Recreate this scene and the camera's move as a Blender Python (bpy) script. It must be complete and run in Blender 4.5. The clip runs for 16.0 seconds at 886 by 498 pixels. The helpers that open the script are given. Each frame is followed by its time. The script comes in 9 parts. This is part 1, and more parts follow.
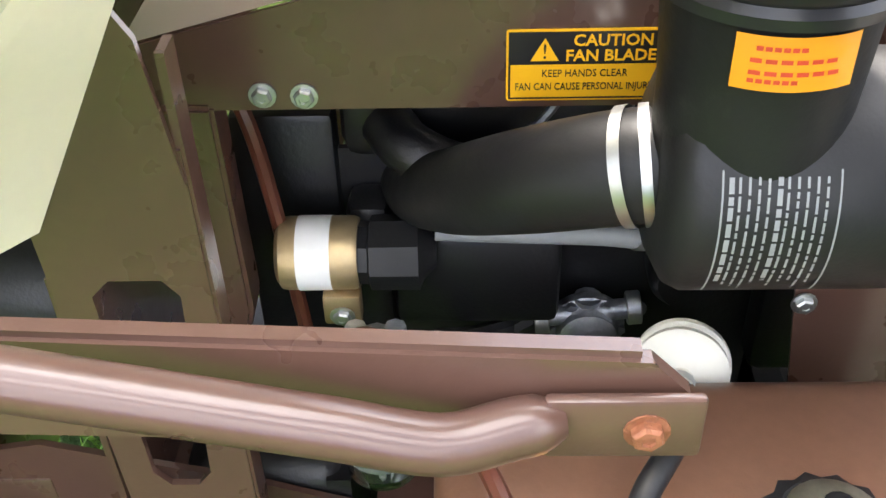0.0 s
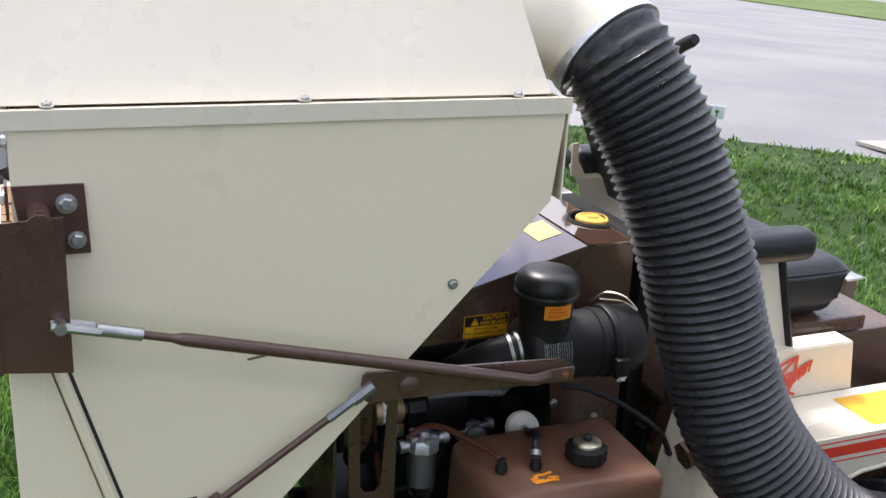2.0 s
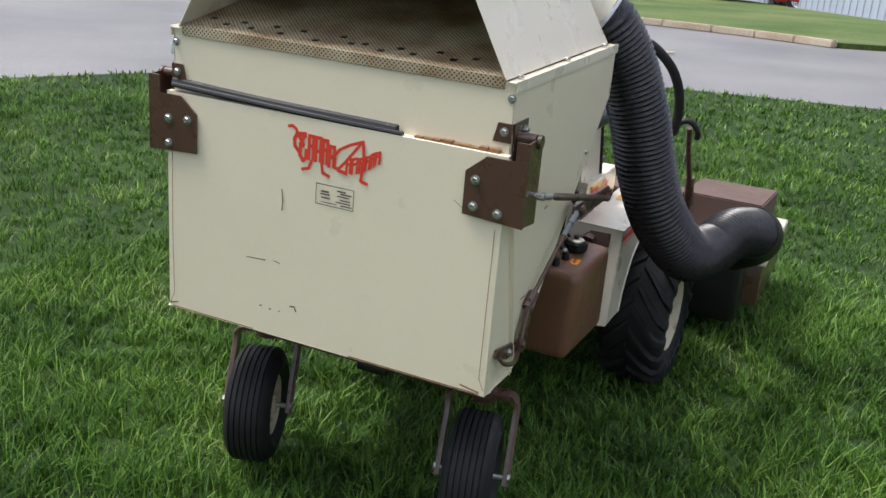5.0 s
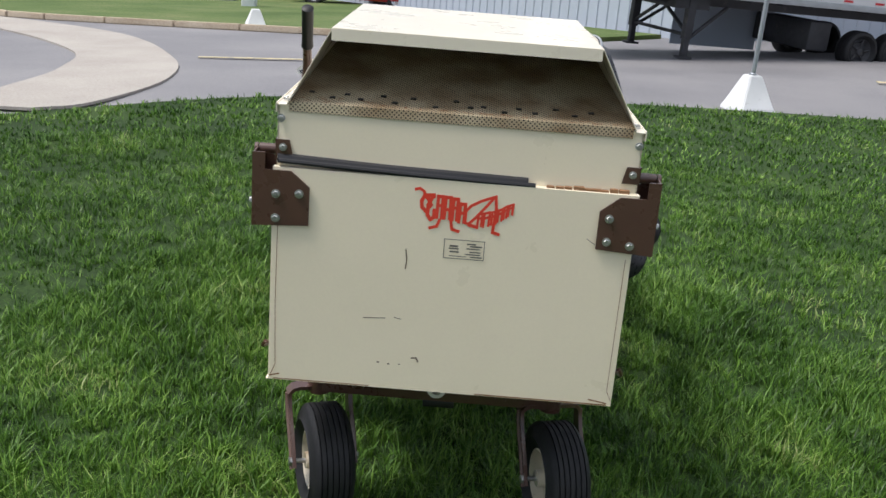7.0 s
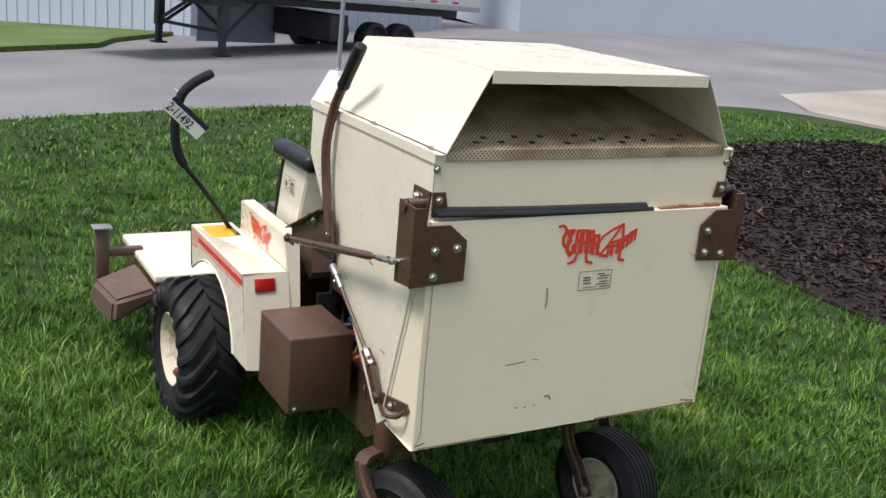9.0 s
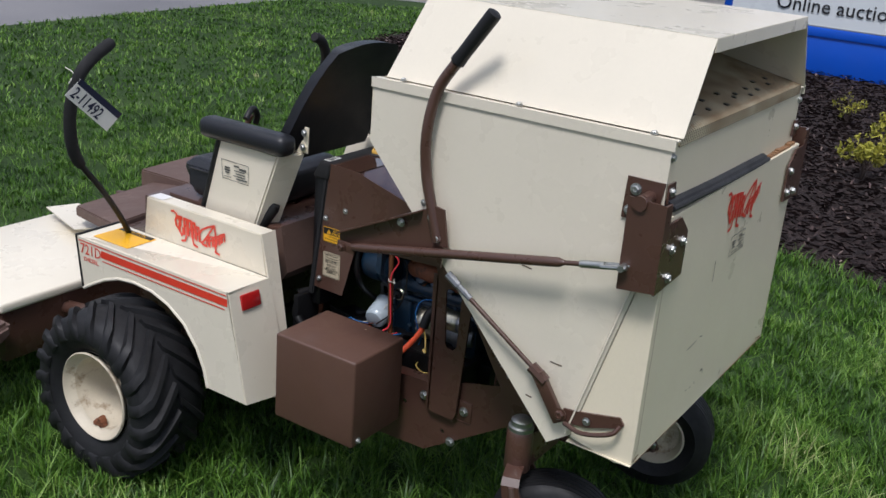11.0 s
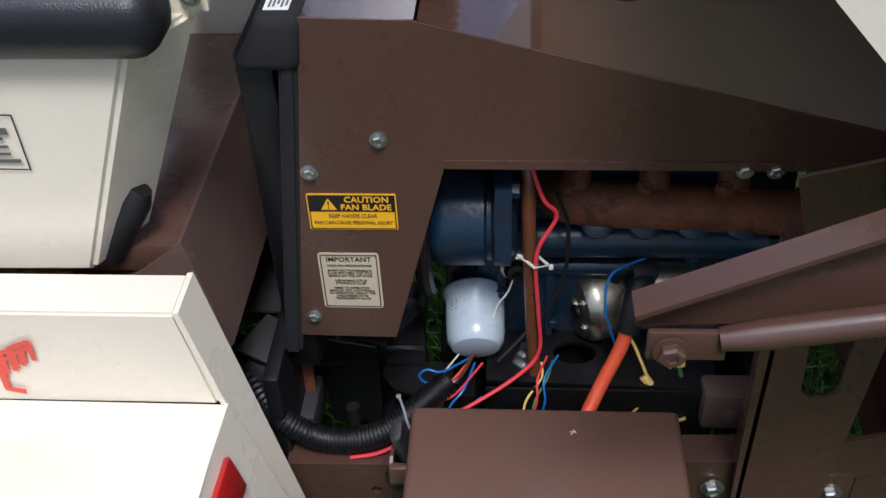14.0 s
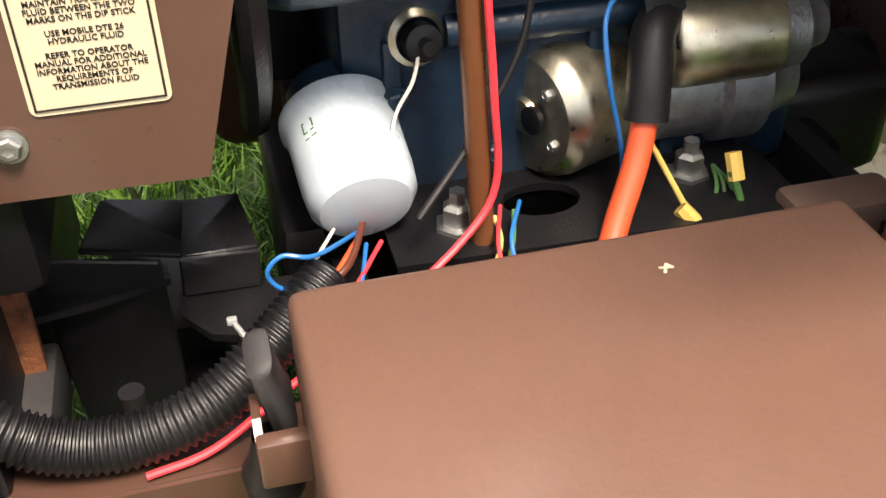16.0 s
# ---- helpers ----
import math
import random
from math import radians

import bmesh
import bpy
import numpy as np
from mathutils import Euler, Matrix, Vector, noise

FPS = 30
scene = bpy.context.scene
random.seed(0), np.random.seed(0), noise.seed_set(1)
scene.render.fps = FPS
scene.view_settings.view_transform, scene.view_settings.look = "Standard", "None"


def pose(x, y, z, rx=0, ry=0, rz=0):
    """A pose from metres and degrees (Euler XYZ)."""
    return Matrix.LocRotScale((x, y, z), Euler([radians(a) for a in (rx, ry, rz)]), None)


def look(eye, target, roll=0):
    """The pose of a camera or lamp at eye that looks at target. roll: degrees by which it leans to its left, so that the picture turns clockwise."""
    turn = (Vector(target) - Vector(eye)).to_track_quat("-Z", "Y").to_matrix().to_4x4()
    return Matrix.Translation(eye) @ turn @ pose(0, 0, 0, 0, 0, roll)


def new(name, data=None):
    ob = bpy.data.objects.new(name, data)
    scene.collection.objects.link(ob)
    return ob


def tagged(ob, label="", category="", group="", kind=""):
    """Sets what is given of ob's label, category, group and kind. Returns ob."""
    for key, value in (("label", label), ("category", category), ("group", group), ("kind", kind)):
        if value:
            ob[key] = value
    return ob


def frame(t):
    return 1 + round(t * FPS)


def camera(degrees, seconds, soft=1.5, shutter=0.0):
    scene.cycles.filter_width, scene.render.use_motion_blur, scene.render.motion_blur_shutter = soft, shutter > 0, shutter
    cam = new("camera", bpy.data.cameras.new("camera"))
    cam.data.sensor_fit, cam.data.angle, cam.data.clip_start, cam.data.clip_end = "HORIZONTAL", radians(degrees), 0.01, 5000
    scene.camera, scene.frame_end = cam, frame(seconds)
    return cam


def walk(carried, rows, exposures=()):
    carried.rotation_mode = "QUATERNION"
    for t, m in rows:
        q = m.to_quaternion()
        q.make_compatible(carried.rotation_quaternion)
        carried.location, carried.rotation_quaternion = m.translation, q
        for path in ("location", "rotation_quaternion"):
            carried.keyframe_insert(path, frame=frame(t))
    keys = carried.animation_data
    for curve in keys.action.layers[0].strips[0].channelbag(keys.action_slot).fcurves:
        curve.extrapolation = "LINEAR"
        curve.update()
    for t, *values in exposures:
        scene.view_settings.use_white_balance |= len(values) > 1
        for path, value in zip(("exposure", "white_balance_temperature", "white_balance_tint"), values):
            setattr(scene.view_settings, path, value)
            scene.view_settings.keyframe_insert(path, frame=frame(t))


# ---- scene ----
cam = camera(46.9, 16.0)
PATH = [
    (0, (0.732, 0.760, 1.187), (-0.829, 0.706, -0.062), -1.8),
    (0.5, (0.916, 0.702, 1.253), (-0.814, 0.707, 0.25), -2.3),
    (1, (1.196, 0.529, 1.407), (-0.559, 0.883, 0.515), 1.7),
    (1.5, (1.587, 0.357, 1.565), (-0.193, 0.884, 0.822), 3.2),
    (2, (1.832, 0.015, 1.678), (0.098, 0.765, 1.023), 3.3),
    (2.5, (1.887, -0.424, 1.724), (0.242, 0.51, 1.074), 4.8),
    (3, (1.809, -0.813, 1.749), (0.287, 0.322, 1.12), 6.1),
    (3.5, (1.732, -1.165, 1.78), (0.365, 0.153, 1.15), 6.8),
    (4, (1.614, -1.584, 1.814), (0.481, -0.087, 1.125), 6.2),
    (4.2, (1.548, -1.716, 1.803), (0.508, -0.158, 1.1), 5.8),
    (6.5, (0.43, -2.591, 1.88), (0.168, -0.706, 1.265), 4.3),
    (7, (0.003, -2.635, 1.898), (-0.014, -0.735, 1.273), 4.5),
    (7.5, (-0.418, -2.551, 1.915), (-0.189, -0.673, 1.268), 5.1),
    (8, (-0.822, -2.444, 1.891), (-0.36, -0.606, 1.254), 5.1),
    (8.2, (-0.998, -2.415, 1.861), (-0.437, -0.592, 1.257), 4.8),
    (10.3, (-2.311, -1.305, 1.892), (-0.9, -0.049, 1.237), 5.7),
    (10.5, (-2.358, -1.174, 1.928), (-0.904, 0.016, 1.241), 5.3),
    (11, (-2.503, -0.742, 1.888), (-0.922, 0.269, 1.196), 4.6),
    (11.5, (-2.488, -0.281, 1.86), (-0.845, 0.57, 1.103), 2.8),
    (12, (-2.399, 0.17, 1.799), (-0.719, 0.82, 0.929), 1.0),
    (12.5, (-2.268, 0.536, 1.719), (-0.559, 0.93, 0.757), -0.4),
    (13, (-1.875, 0.74, 1.659), (-0.178, 1.008, 0.634), -3.3),
    (13.5, (-1.432, 0.856, 1.595), (0.215, 1.064, 0.479), -4.4),
    (14, (-1.048, 0.95, 1.476), (0.477, 1.091, 0.19), -2.9),
    (14.5, (-0.782, 1.004, 1.298), (0.649, 1.158, -0.092), -3.6),
    (15, (-0.698, 1.141, 1.066), (0.875, 0.947, -0.154), 1.3),
    (15.5, (-0.693, 1.167, 0.908), (0.956, 0.731, -0.135), 0.8),
    (16, (-0.682, 1.077, 0.912), (0.893, 0.699, -0.261), -1.4),
]
walk(cam, [(t, look(eye, target, roll)) for t, eye, target, roll in PATH],
     exposures=[(0, 3.1, 7000, 12), (0.3, 2.7, 6900, 12), (0.5, 2.15, 7000, 13), (1, 1.6, 6700, 14), (1.5, 1.28, 6350, 14), (2, 0.75, 6450, 15), (3, 0.36, 6450, 13), (3.5, 0.28, 6450, 12), (4, 0.30, 6500, 12), (6.5, 0.08, 6500, 11),
                (8, 0.05, 6600, 13), (10.3, -0.20, 6350, 12), (11, -0.43, 6150, 14), (12, -0.46, 6050, 15), (12.5, -0.40, 6000, 16), (13, 0.02, 5950, 15), (13.5, -0.02, 6000, 16), (14, -0.17, 5950, 15), (14.5, -0.1, 5800, 13),
                (15, 0.92, 6500, 14), (15.5, 1.20, 7000, 15), (16, 1.45, 7800, 15)])

# world, sun
SUN_AZ, SUN_EL = radians(-104), radians(61)   # from behind the mower's left, veiled by thin cloud
world = bpy.data.worlds.new("sky")
scene.world = world
world.use_nodes = True
wn, wl = world.node_tree.nodes, world.node_tree.links
wn.clear()
w_out, w_bg = wn.new("ShaderNodeOutputWorld"), wn.new("ShaderNodeBackground")
w_sky = wn.new("ShaderNodeTexSky")
w_sky.sky_type, w_sky.sun_disc = "NISHITA", False
w_sky.sun_elevation, w_sky.sun_rotation = SUN_EL, SUN_AZ
w_sky.dust_density, w_sky.ozone_density = 1.0, 2.0
w_co, w_no, w_ra, w_mx = (wn.new("ShaderNodeTexCoord"), wn.new("ShaderNodeTexNoise"), wn.new("ShaderNodeValToRGB"), wn.new("ShaderNodeMixRGB"))
w_no.inputs["Scale"].default_value, w_no.inputs["Detail"].default_value, w_no.inputs["Roughness"].default_value = 3.4, 8.0, 0.58
w_ra.color_ramp.elements[0].position, w_ra.color_ramp.elements[1].position = 0.44, 0.56
# clouds, brighter overhead than towards the horizon
w_se, w_ma, w_sc = wn.new("ShaderNodeSeparateXYZ"), wn.new("ShaderNodeMath"), wn.new("ShaderNodeVectorMath")
w_ma.operation, w_ma.use_clamp, w_ma.inputs[1].default_value, w_ma.inputs[2].default_value = "MULTIPLY_ADD", False, 1.25, 0.30
w_sc.operation, w_sc.inputs[0].default_value = "SCALE", (12.5, 12.9, 13.6)
wl.new(w_co.outputs["Generated"], w_se.inputs[0])
wl.new(w_se.outputs["Z"], w_ma.inputs[0])
wl.new(w_ma.outputs[0], w_sc.inputs["Scale"])
wl.new(w_sc.outputs["Vector"], w_mx.inputs[2])
wl.new(w_co.outputs["Generated"], w_no.inputs["Vector"])
wl.new(w_no.outputs["Fac"], w_ra.inputs["Fac"])
wl.new(w_ra.outputs["Color"], w_mx.inputs[0])
wl.new(w_sky.outputs["Color"], w_mx.inputs[1])
wl.new(w_mx.outputs["Color"], w_bg.inputs["Color"])
wl.new(w_bg.outputs["Background"], w_out.inputs["Surface"])
w_bg.inputs["Strength"].default_value = 0.102
sun = new("sun", bpy.data.lights.new("sun", "SUN"))
sun.data.energy, sun.data.angle, sun.data.color = 3.5, radians(15), (1.0, 0.965, 0.915)
sun_dir = Vector((math.sin(SUN_AZ) * math.cos(SUN_EL), math.cos(SUN_AZ) * math.cos(SUN_EL), math.sin(SUN_EL)))
sun.matrix_world = look(sun_dir * 30, (0, 0, 0))


# materials
def material(name, color, rough=0.5, metal=0.0, spread=0.12, scale=6.0, fine=120.0, bump=0.05, bump_scale=250.0, coat=0.0, dirt=None, dirt_at=0.62, spec=0.5, dirt_scale=9.0, alpha_random=0.0):
    """Paint, rubber or metal: base colour with broad and fine variation, blotches of dirt, and fine relief."""
    m = bpy.data.materials.new(name)
    m.use_nodes = True
    n, l = m.node_tree.nodes, m.node_tree.links
    b = n["Principled BSDF"]
    b.inputs["Metallic"].default_value = metal
    b.inputs["Specular IOR Level"].default_value = spec
    b.inputs["Coat Weight"].default_value = coat
    b.inputs["Coat Roughness"].default_value = 0.12
    co = n.new("ShaderNodeTexCoord")
    src = co.outputs["Object"]

    def noise_tex(sc, det=4.0, rgh=0.6):
        t = n.new("ShaderNodeTexNoise")
        t.inputs["Scale"].default_value, t.inputs["Detail"].default_value, t.inputs["Roughness"].default_value = sc, det, rgh
        l.new(src, t.inputs["Vector"])
        return t.outputs["Fac"]

    def mix(fac, a, c, kind="MIX"):
        x = n.new("ShaderNodeMixRGB")
        x.blend_type = kind
        for k, v in ((0, fac), (1, a), (2, c)):
            if hasattr(v, "is_linked"):
                l.new(v, x.inputs[k])
            else:
                x.inputs[k].default_value = v
        return x.outputs["Color"]

    def ramp(fac, lo, hi):
        r = n.new("ShaderNodeMapRange")
        r.inputs["From Min"].default_value, r.inputs["From Max"].default_value = lo, hi
        l.new(fac, r.inputs["Value"])
        return r.outputs["Result"]

    c = (*color, 1)
    lo = tuple(v * (1 - spread) for v in color) + (1,)
    hi = tuple(min(1, v * (1 + spread)) for v in color) + (1,)
    col = mix(ramp(noise_tex(scale), 0.3, 0.7), lo, hi)
    col = mix(0.35, col, mix(ramp(noise_tex(fine, 3), 0.3, 0.7), lo, hi))
    if dirt:
        f = ramp(noise_tex(dirt_scale, 8, 0.7), dirt_at, dirt_at + 0.12)
        col = mix(f, col, (*dirt, 1))
    l.new(col, b.inputs["Base Color"])
    r = ramp(noise_tex(scale * 2.3), 0.3, 0.7)
    mr = n.new("ShaderNodeMapRange")
    mr.inputs["To Min"].default_value, mr.inputs["To Max"].default_value = max(0.03, rough - 0.08), min(1, rough + 0.1)
    l.new(r, mr.inputs["Value"])
    l.new(mr.outputs["Result"], b.inputs["Roughness"])
    if bump:
        bp = n.new("ShaderNodeBump")
        bp.inputs["Strength"].default_value, bp.inputs["Distance"].default_value = bump, 0.002
        l.new(noise_tex(bump_scale, 2), bp.inputs["Height"])
        l.new(bp.outputs["Normal"], b.inputs["Normal"])
    return m


CREAM = material("cream_paint", (0.82, 0.735, 0.56), 0.34, spread=0.035, scale=3, bump=0.03, coat=0.25, dirt=(0.46, 0.40, 0.27), dirt_at=0.70)
# whiter cream; on the hopper's left panel and hood it paints in sunlight
CREAM_W = material("cream_paint_lit", (0.77, 0.705, 0.575), 0.30, spread=0.03, scale=3, bump=0.02, coat=0.3, dirt=(0.6, 0.54, 0.42), dirt_at=0.72)
# cream darkened to paint in the dish's shade, along with real dust and rust
RIM_PAINT = material("dusty_shaded_rim_paint", (0.60, 0.53, 0.41), 0.45, spread=0.08, scale=9, bump=0.05, dirt=(0.30, 0.22, 0.14), dirt_at=0.56, dirt_scale=14)
BROWN = material("brown_paint", (0.080, 0.040, 0.029), 0.30, spread=0.10, bump=0.05, coat=0.35, dirt=(0.14, 0.09, 0.065), dirt_at=0.68)
BROWN_GLOSS = material("brown_gloss_paint", (0.075, 0.038, 0.026), 0.05, spread=0.08, bump=0.0, coat=1.0, spec=1.0, dirt=(0.10, 0.06, 0.045), dirt_at=0.72)
BROWN_GLOSS.node_tree.nodes["Principled BSDF"].inputs["Coat Roughness"].default_value = 0.02
BROWN_GLOSS.node_tree.nodes["Principled BSDF"].inputs["Coat IOR"].default_value = 2.1
BROWN_ROUGH = material("brown_textured_paint", (0.105, 0.054, 0.038), 0.46, spread=0.10, bump=0.12, bump_scale=300, coat=0.15, dirt=(0.12, 0.075, 0.055), dirt_at=0.70)
BROWN_PLASTIC = material("brown_tank_plastic", (0.170, 0.082, 0.049), 0.38, spread=0.12, bump=0.1, bump_scale=160, dirt=(0.17, 0.12, 0.09), dirt_at=0.66)
BROWN_DUSTY = material("dusty_brown_panel", (0.115, 0.070, 0.056), 0.62, spread=0.15, bump=0.1, dirt=(0.24, 0.17, 0.14), dirt_at=0.6)
BLACK = material("black_plastic", (0.0095, 0.0095, 0.0105), 0.50, spread=0.25, bump=0.10, dirt=(0.032, 0.031, 0.029), dirt_at=0.63, spec=0.38)
BLACK_GLOSS = material("black_gloss_plastic", (0.011, 0.011, 0.013), 0.38, spread=0.2, bump=0.03, dirt=(0.045, 0.042, 0.038), dirt_at=0.70)
VINYL = material("black_vinyl", (0.012, 0.013, 0.017), 0.36, spread=0.2, bump=0.25, bump_scale=600)
RUBBER = material("tyre_rubber", (0.0105, 0.0105, 0.012), 0.60, spread=0.35, scale=14, bump=0.25, bump_scale=180, dirt=(0.055, 0.053, 0.052), dirt_at=0.66, dirt_scale=22, spec=0.4)
FOAM = material("black_foam_grip", (0.010, 0.010, 0.011), 0.85, spread=0.2, bump=0.3, bump_scale=500)
HOSE = material("black_ribbed_hose", (0.018, 0.018, 0.023), 0.30, spread=0.25, scale=20, bump=0.1, dirt=(0.06, 0.06, 0.066), dirt_at=0.62, dirt_scale=22)
ZINC = material("zinc_plated_steel", (0.46, 0.47, 0.46), 0.42, 1.0, spread=0.15, scale=40, bump=0.1, dirt=(0.25, 0.17, 0.10), dirt_at=0.66, dirt_scale=60)
BRASS = material("yellow_chromate_steel", (0.60, 0.56, 0.44), 0.34, 1.0, spread=0.2, scale=30, bump=0.05, dirt=(0.10, 0.07, 0.04), dirt_at=0.62, dirt_scale=40)
ALU = material("dull_cast_metal", (0.30, 0.31, 0.33), 0.45, 0.9, spread=0.25, scale=30, bump=0.4, bump_scale=220, dirt=(0.08, 0.07, 0.06), dirt_at=0.58, dirt_scale=30)
ENGINE = material("blue_engine_enamel", (0.006, 0.022, 0.044), 0.36, spread=0.35, scale=12, bump=0.35, bump_scale=150, dirt=(0.012, 0.012, 0.013), dirt_at=0.55, dirt_scale=14)
IRON = material("black_chassis_steel", (0.0045, 0.0045, 0.0055), 0.42, spread=0.35, bump=0.2, dirt=(0.020, 0.017, 0.015), dirt_at=0.64, dirt_scale=18)
RUST = material("rusty_manifold_iron", (0.22, 0.078, 0.036), 0.62, 0.25, spread=0.4, scale=18, bump=0.6, bump_scale=260, dirt=(0.03, 0.018, 0.014), dirt_at=0.55, dirt_scale=20)
PIPE_BROWN = material("brown_tube_paint", (0.13, 0.048, 0.02), 0.30, spread=0.15, bump=0.05)
CAST = material("bright_cast_zinc", (0.58, 0.60, 0.62), 0.42, 0.85, spread=0.25, scale=40, bump=0.4, bump_scale=240, dirt=(0.16, 0.15, 0.14), dirt_at=0.60, dirt_scale=45)
CAP_YELLOW = material("worn_yellow_cap_paint", (0.74, 0.44, 0.09), 0.42, spread=0.18, scale=40, bump=0.1, dirt=(0.42, 0.22, 0.05), dirt_at=0.60, dirt_scale=60)
STICKER = material("faded_yellow_sticker", (0.80, 0.56, 0.20), 0.40, spread=0.06, bump=0.0)
GOLD = material("dull_gold_plating", (0.47, 0.35, 0.19), 0.48, 0.75, spread=0.12, scale=25, bump=0.08, dirt=(0.22, 0.15, 0.08), dirt_at=0.66, dirt_scale=40)
DUSTY_BLACK = material("dusty_black_steel", (0.022, 0.021, 0.022), 0.65, spread=0.3, scale=10, bump=0.2, dirt=(0.085, 0.075, 0.066), dirt_at=0.60, dirt_scale=24)
WHITE = material("white_filter_paint", (0.40, 0.47, 0.52), 0.26, spread=0.04, bump=0.02)
WHITE_PL = material("milky_white_plastic", (0.68, 0.66, 0.58), 0.4, spread=0.06, bump=0.05)
RED = material("red_decal", (0.72, 0.055, 0.03), 0.35, spread=0.1, bump=0.0)
RED_LENS = material("red_reflector", (0.42, 0.012, 0.012), 0.15, spread=0.15, scale=60, bump=0.3, bump_scale=500, coat=0.6)
ORANGE = material("orange_decal", (0.85, 0.30, 0.015), 0.4, spread=0.06, bump=0.0)
YELLOW = material("yellow_decal", (0.85, 0.44, 0.015), 0.38, spread=0.06, bump=0.0)
DECAL_BLACK = material("black_decal_ink", (0.012, 0.011, 0.010), 0.4, spread=0.1, bump=0.0)
DECAL_PALE = material("pale_decal", (0.52, 0.44, 0.31), 0.35, spread=0.06, bump=0.0)
DECAL_WHITE = material("white_decal", (0.78, 0.77, 0.74), 0.4, spread=0.04, bump=0.0)
INK_GREY = material("grey_label_ink", (0.10, 0.10, 0.09), 0.5, spread=0.1, bump=0.0)
INK_RED = material("red_label_ink", (0.55, 0.05, 0.02), 0.5, spread=0.1, bump=0.0)
W_RED = material("red_wire", (0.72, 0.045, 0.06), 0.38, spread=0.08, bump=0.0)
W_ORANGE = material("orange_battery_cable", (0.75, 0.10, 0.035), 0.42, spread=0.08, bump=0.05)
W_BLUE = material("blue_wire", (0.01, 0.14, 0.42), 0.38, spread=0.1, bump=0.0)
W_YELLOW = material("yellow_wire", (0.72, 0.50, 0.13), 0.4, spread=0.08, bump=0.0)
W_GREEN = material("green_wire", (0.06, 0.16, 0.05), 0.4, spread=0.1, bump=0.0)
W_WHITE = material("white_wire", (0.65, 0.62, 0.55), 0.4, spread=0.08, bump=0.0)
GREY_HOSE = material("grey_fuel_hose", (0.24, 0.25, 0.25), 0.4, spread=0.12, bump=0.05)
BROWN_HOSE = material("brown_fuel_hose", (0.10, 0.03, 0.018), 0.35, spread=0.15, bump=0.05)
GREY_SEAL = material("dark_rubber_seal", (0.014, 0.014, 0.017), 0.5, spread=0.25, bump=0.15, dirt=(0.09, 0.08, 0.07), dirt_at=0.6)
SCRATCH = material("scratch_to_primer", (0.13, 0.09, 0.06), 0.6, spread=0.2, bump=0.0)
RUST_EDGE = material("rust_stain", (0.25, 0.13, 0.06), 0.7, spread=0.3, bump=0.1)


def screen_material(name, swap):
    """Perforated dusty steel sheet: rows of round holes 6 mm apart."""
    m = bpy.data.materials.new(name)
    m.use_nodes = True
    n, l = m.node_tree.nodes, m.node_tree.links
    b = n["Principled BSDF"]
    co, mp = n.new("ShaderNodeTexCoord"), n.new("ShaderNodeMapping")
    l.new(co.outputs["Object"], mp.inputs["Vector"])
    mp.inputs["Rotation"].default_value = (radians(90), 0, radians(45)) if swap else (0, 0, radians(45))
    vo = n.new("ShaderNodeTexVoronoi")
    vo.voronoi_dimensions = "2D"
    vo.inputs["Scale"].default_value, vo.inputs["Randomness"].default_value = 1 / 0.0085, 0.0
    l.new(mp.outputs["Vector"], vo.inputs["Vector"])
    hole = n.new("ShaderNodeMapRange")
    hole.inputs["From Min"].default_value, hole.inputs["From Max"].default_value = 0.24, 0.32
    l.new(vo.outputs["Distance"], hole.inputs["Value"])
    no = n.new("ShaderNodeTexNoise")
    no.inputs["Scale"].default_value, no.inputs["Detail"].default_value = 7, 6
    l.new(co.outputs["Object"], no.inputs["Vector"])
    rp = n.new("ShaderNodeValToRGB")
    e = rp.color_ramp.elements
    e[0].position, e[0].color = 0.36, (0.27, 0.185, 0.10, 1)
    e[1].position, e[1].color = 0.62, (0.52, 0.44, 0.30, 1)
    l.new(no.outputs["Fac"], rp.inputs["Fac"])
    mx = n.new("ShaderNodeMixRGB")
    mx.inputs[1].default_value = (0.035, 0.026, 0.018, 1)
    l.new(hole.outputs["Result"], mx.inputs[0])
    l.new(rp.outputs["Color"], mx.inputs[2])
    l.new(mx.outputs["Color"], b.inputs["Base Color"])
    b.inputs["Roughness"].default_value = 0.7
    bp = n.new("ShaderNodeBump")
    bp.inputs["Strength"].default_value, bp.inputs["Distance"].default_value = 0.5, 0.001
    l.new(hole.outputs["Result"], bp.inputs["Height"])
    l.new(bp.outputs["Normal"], b.inputs["Normal"])
    return m


SCREEN = screen_material("perforated_screen", False)
SCREEN_V = screen_material("perforated_screen_lip", True)


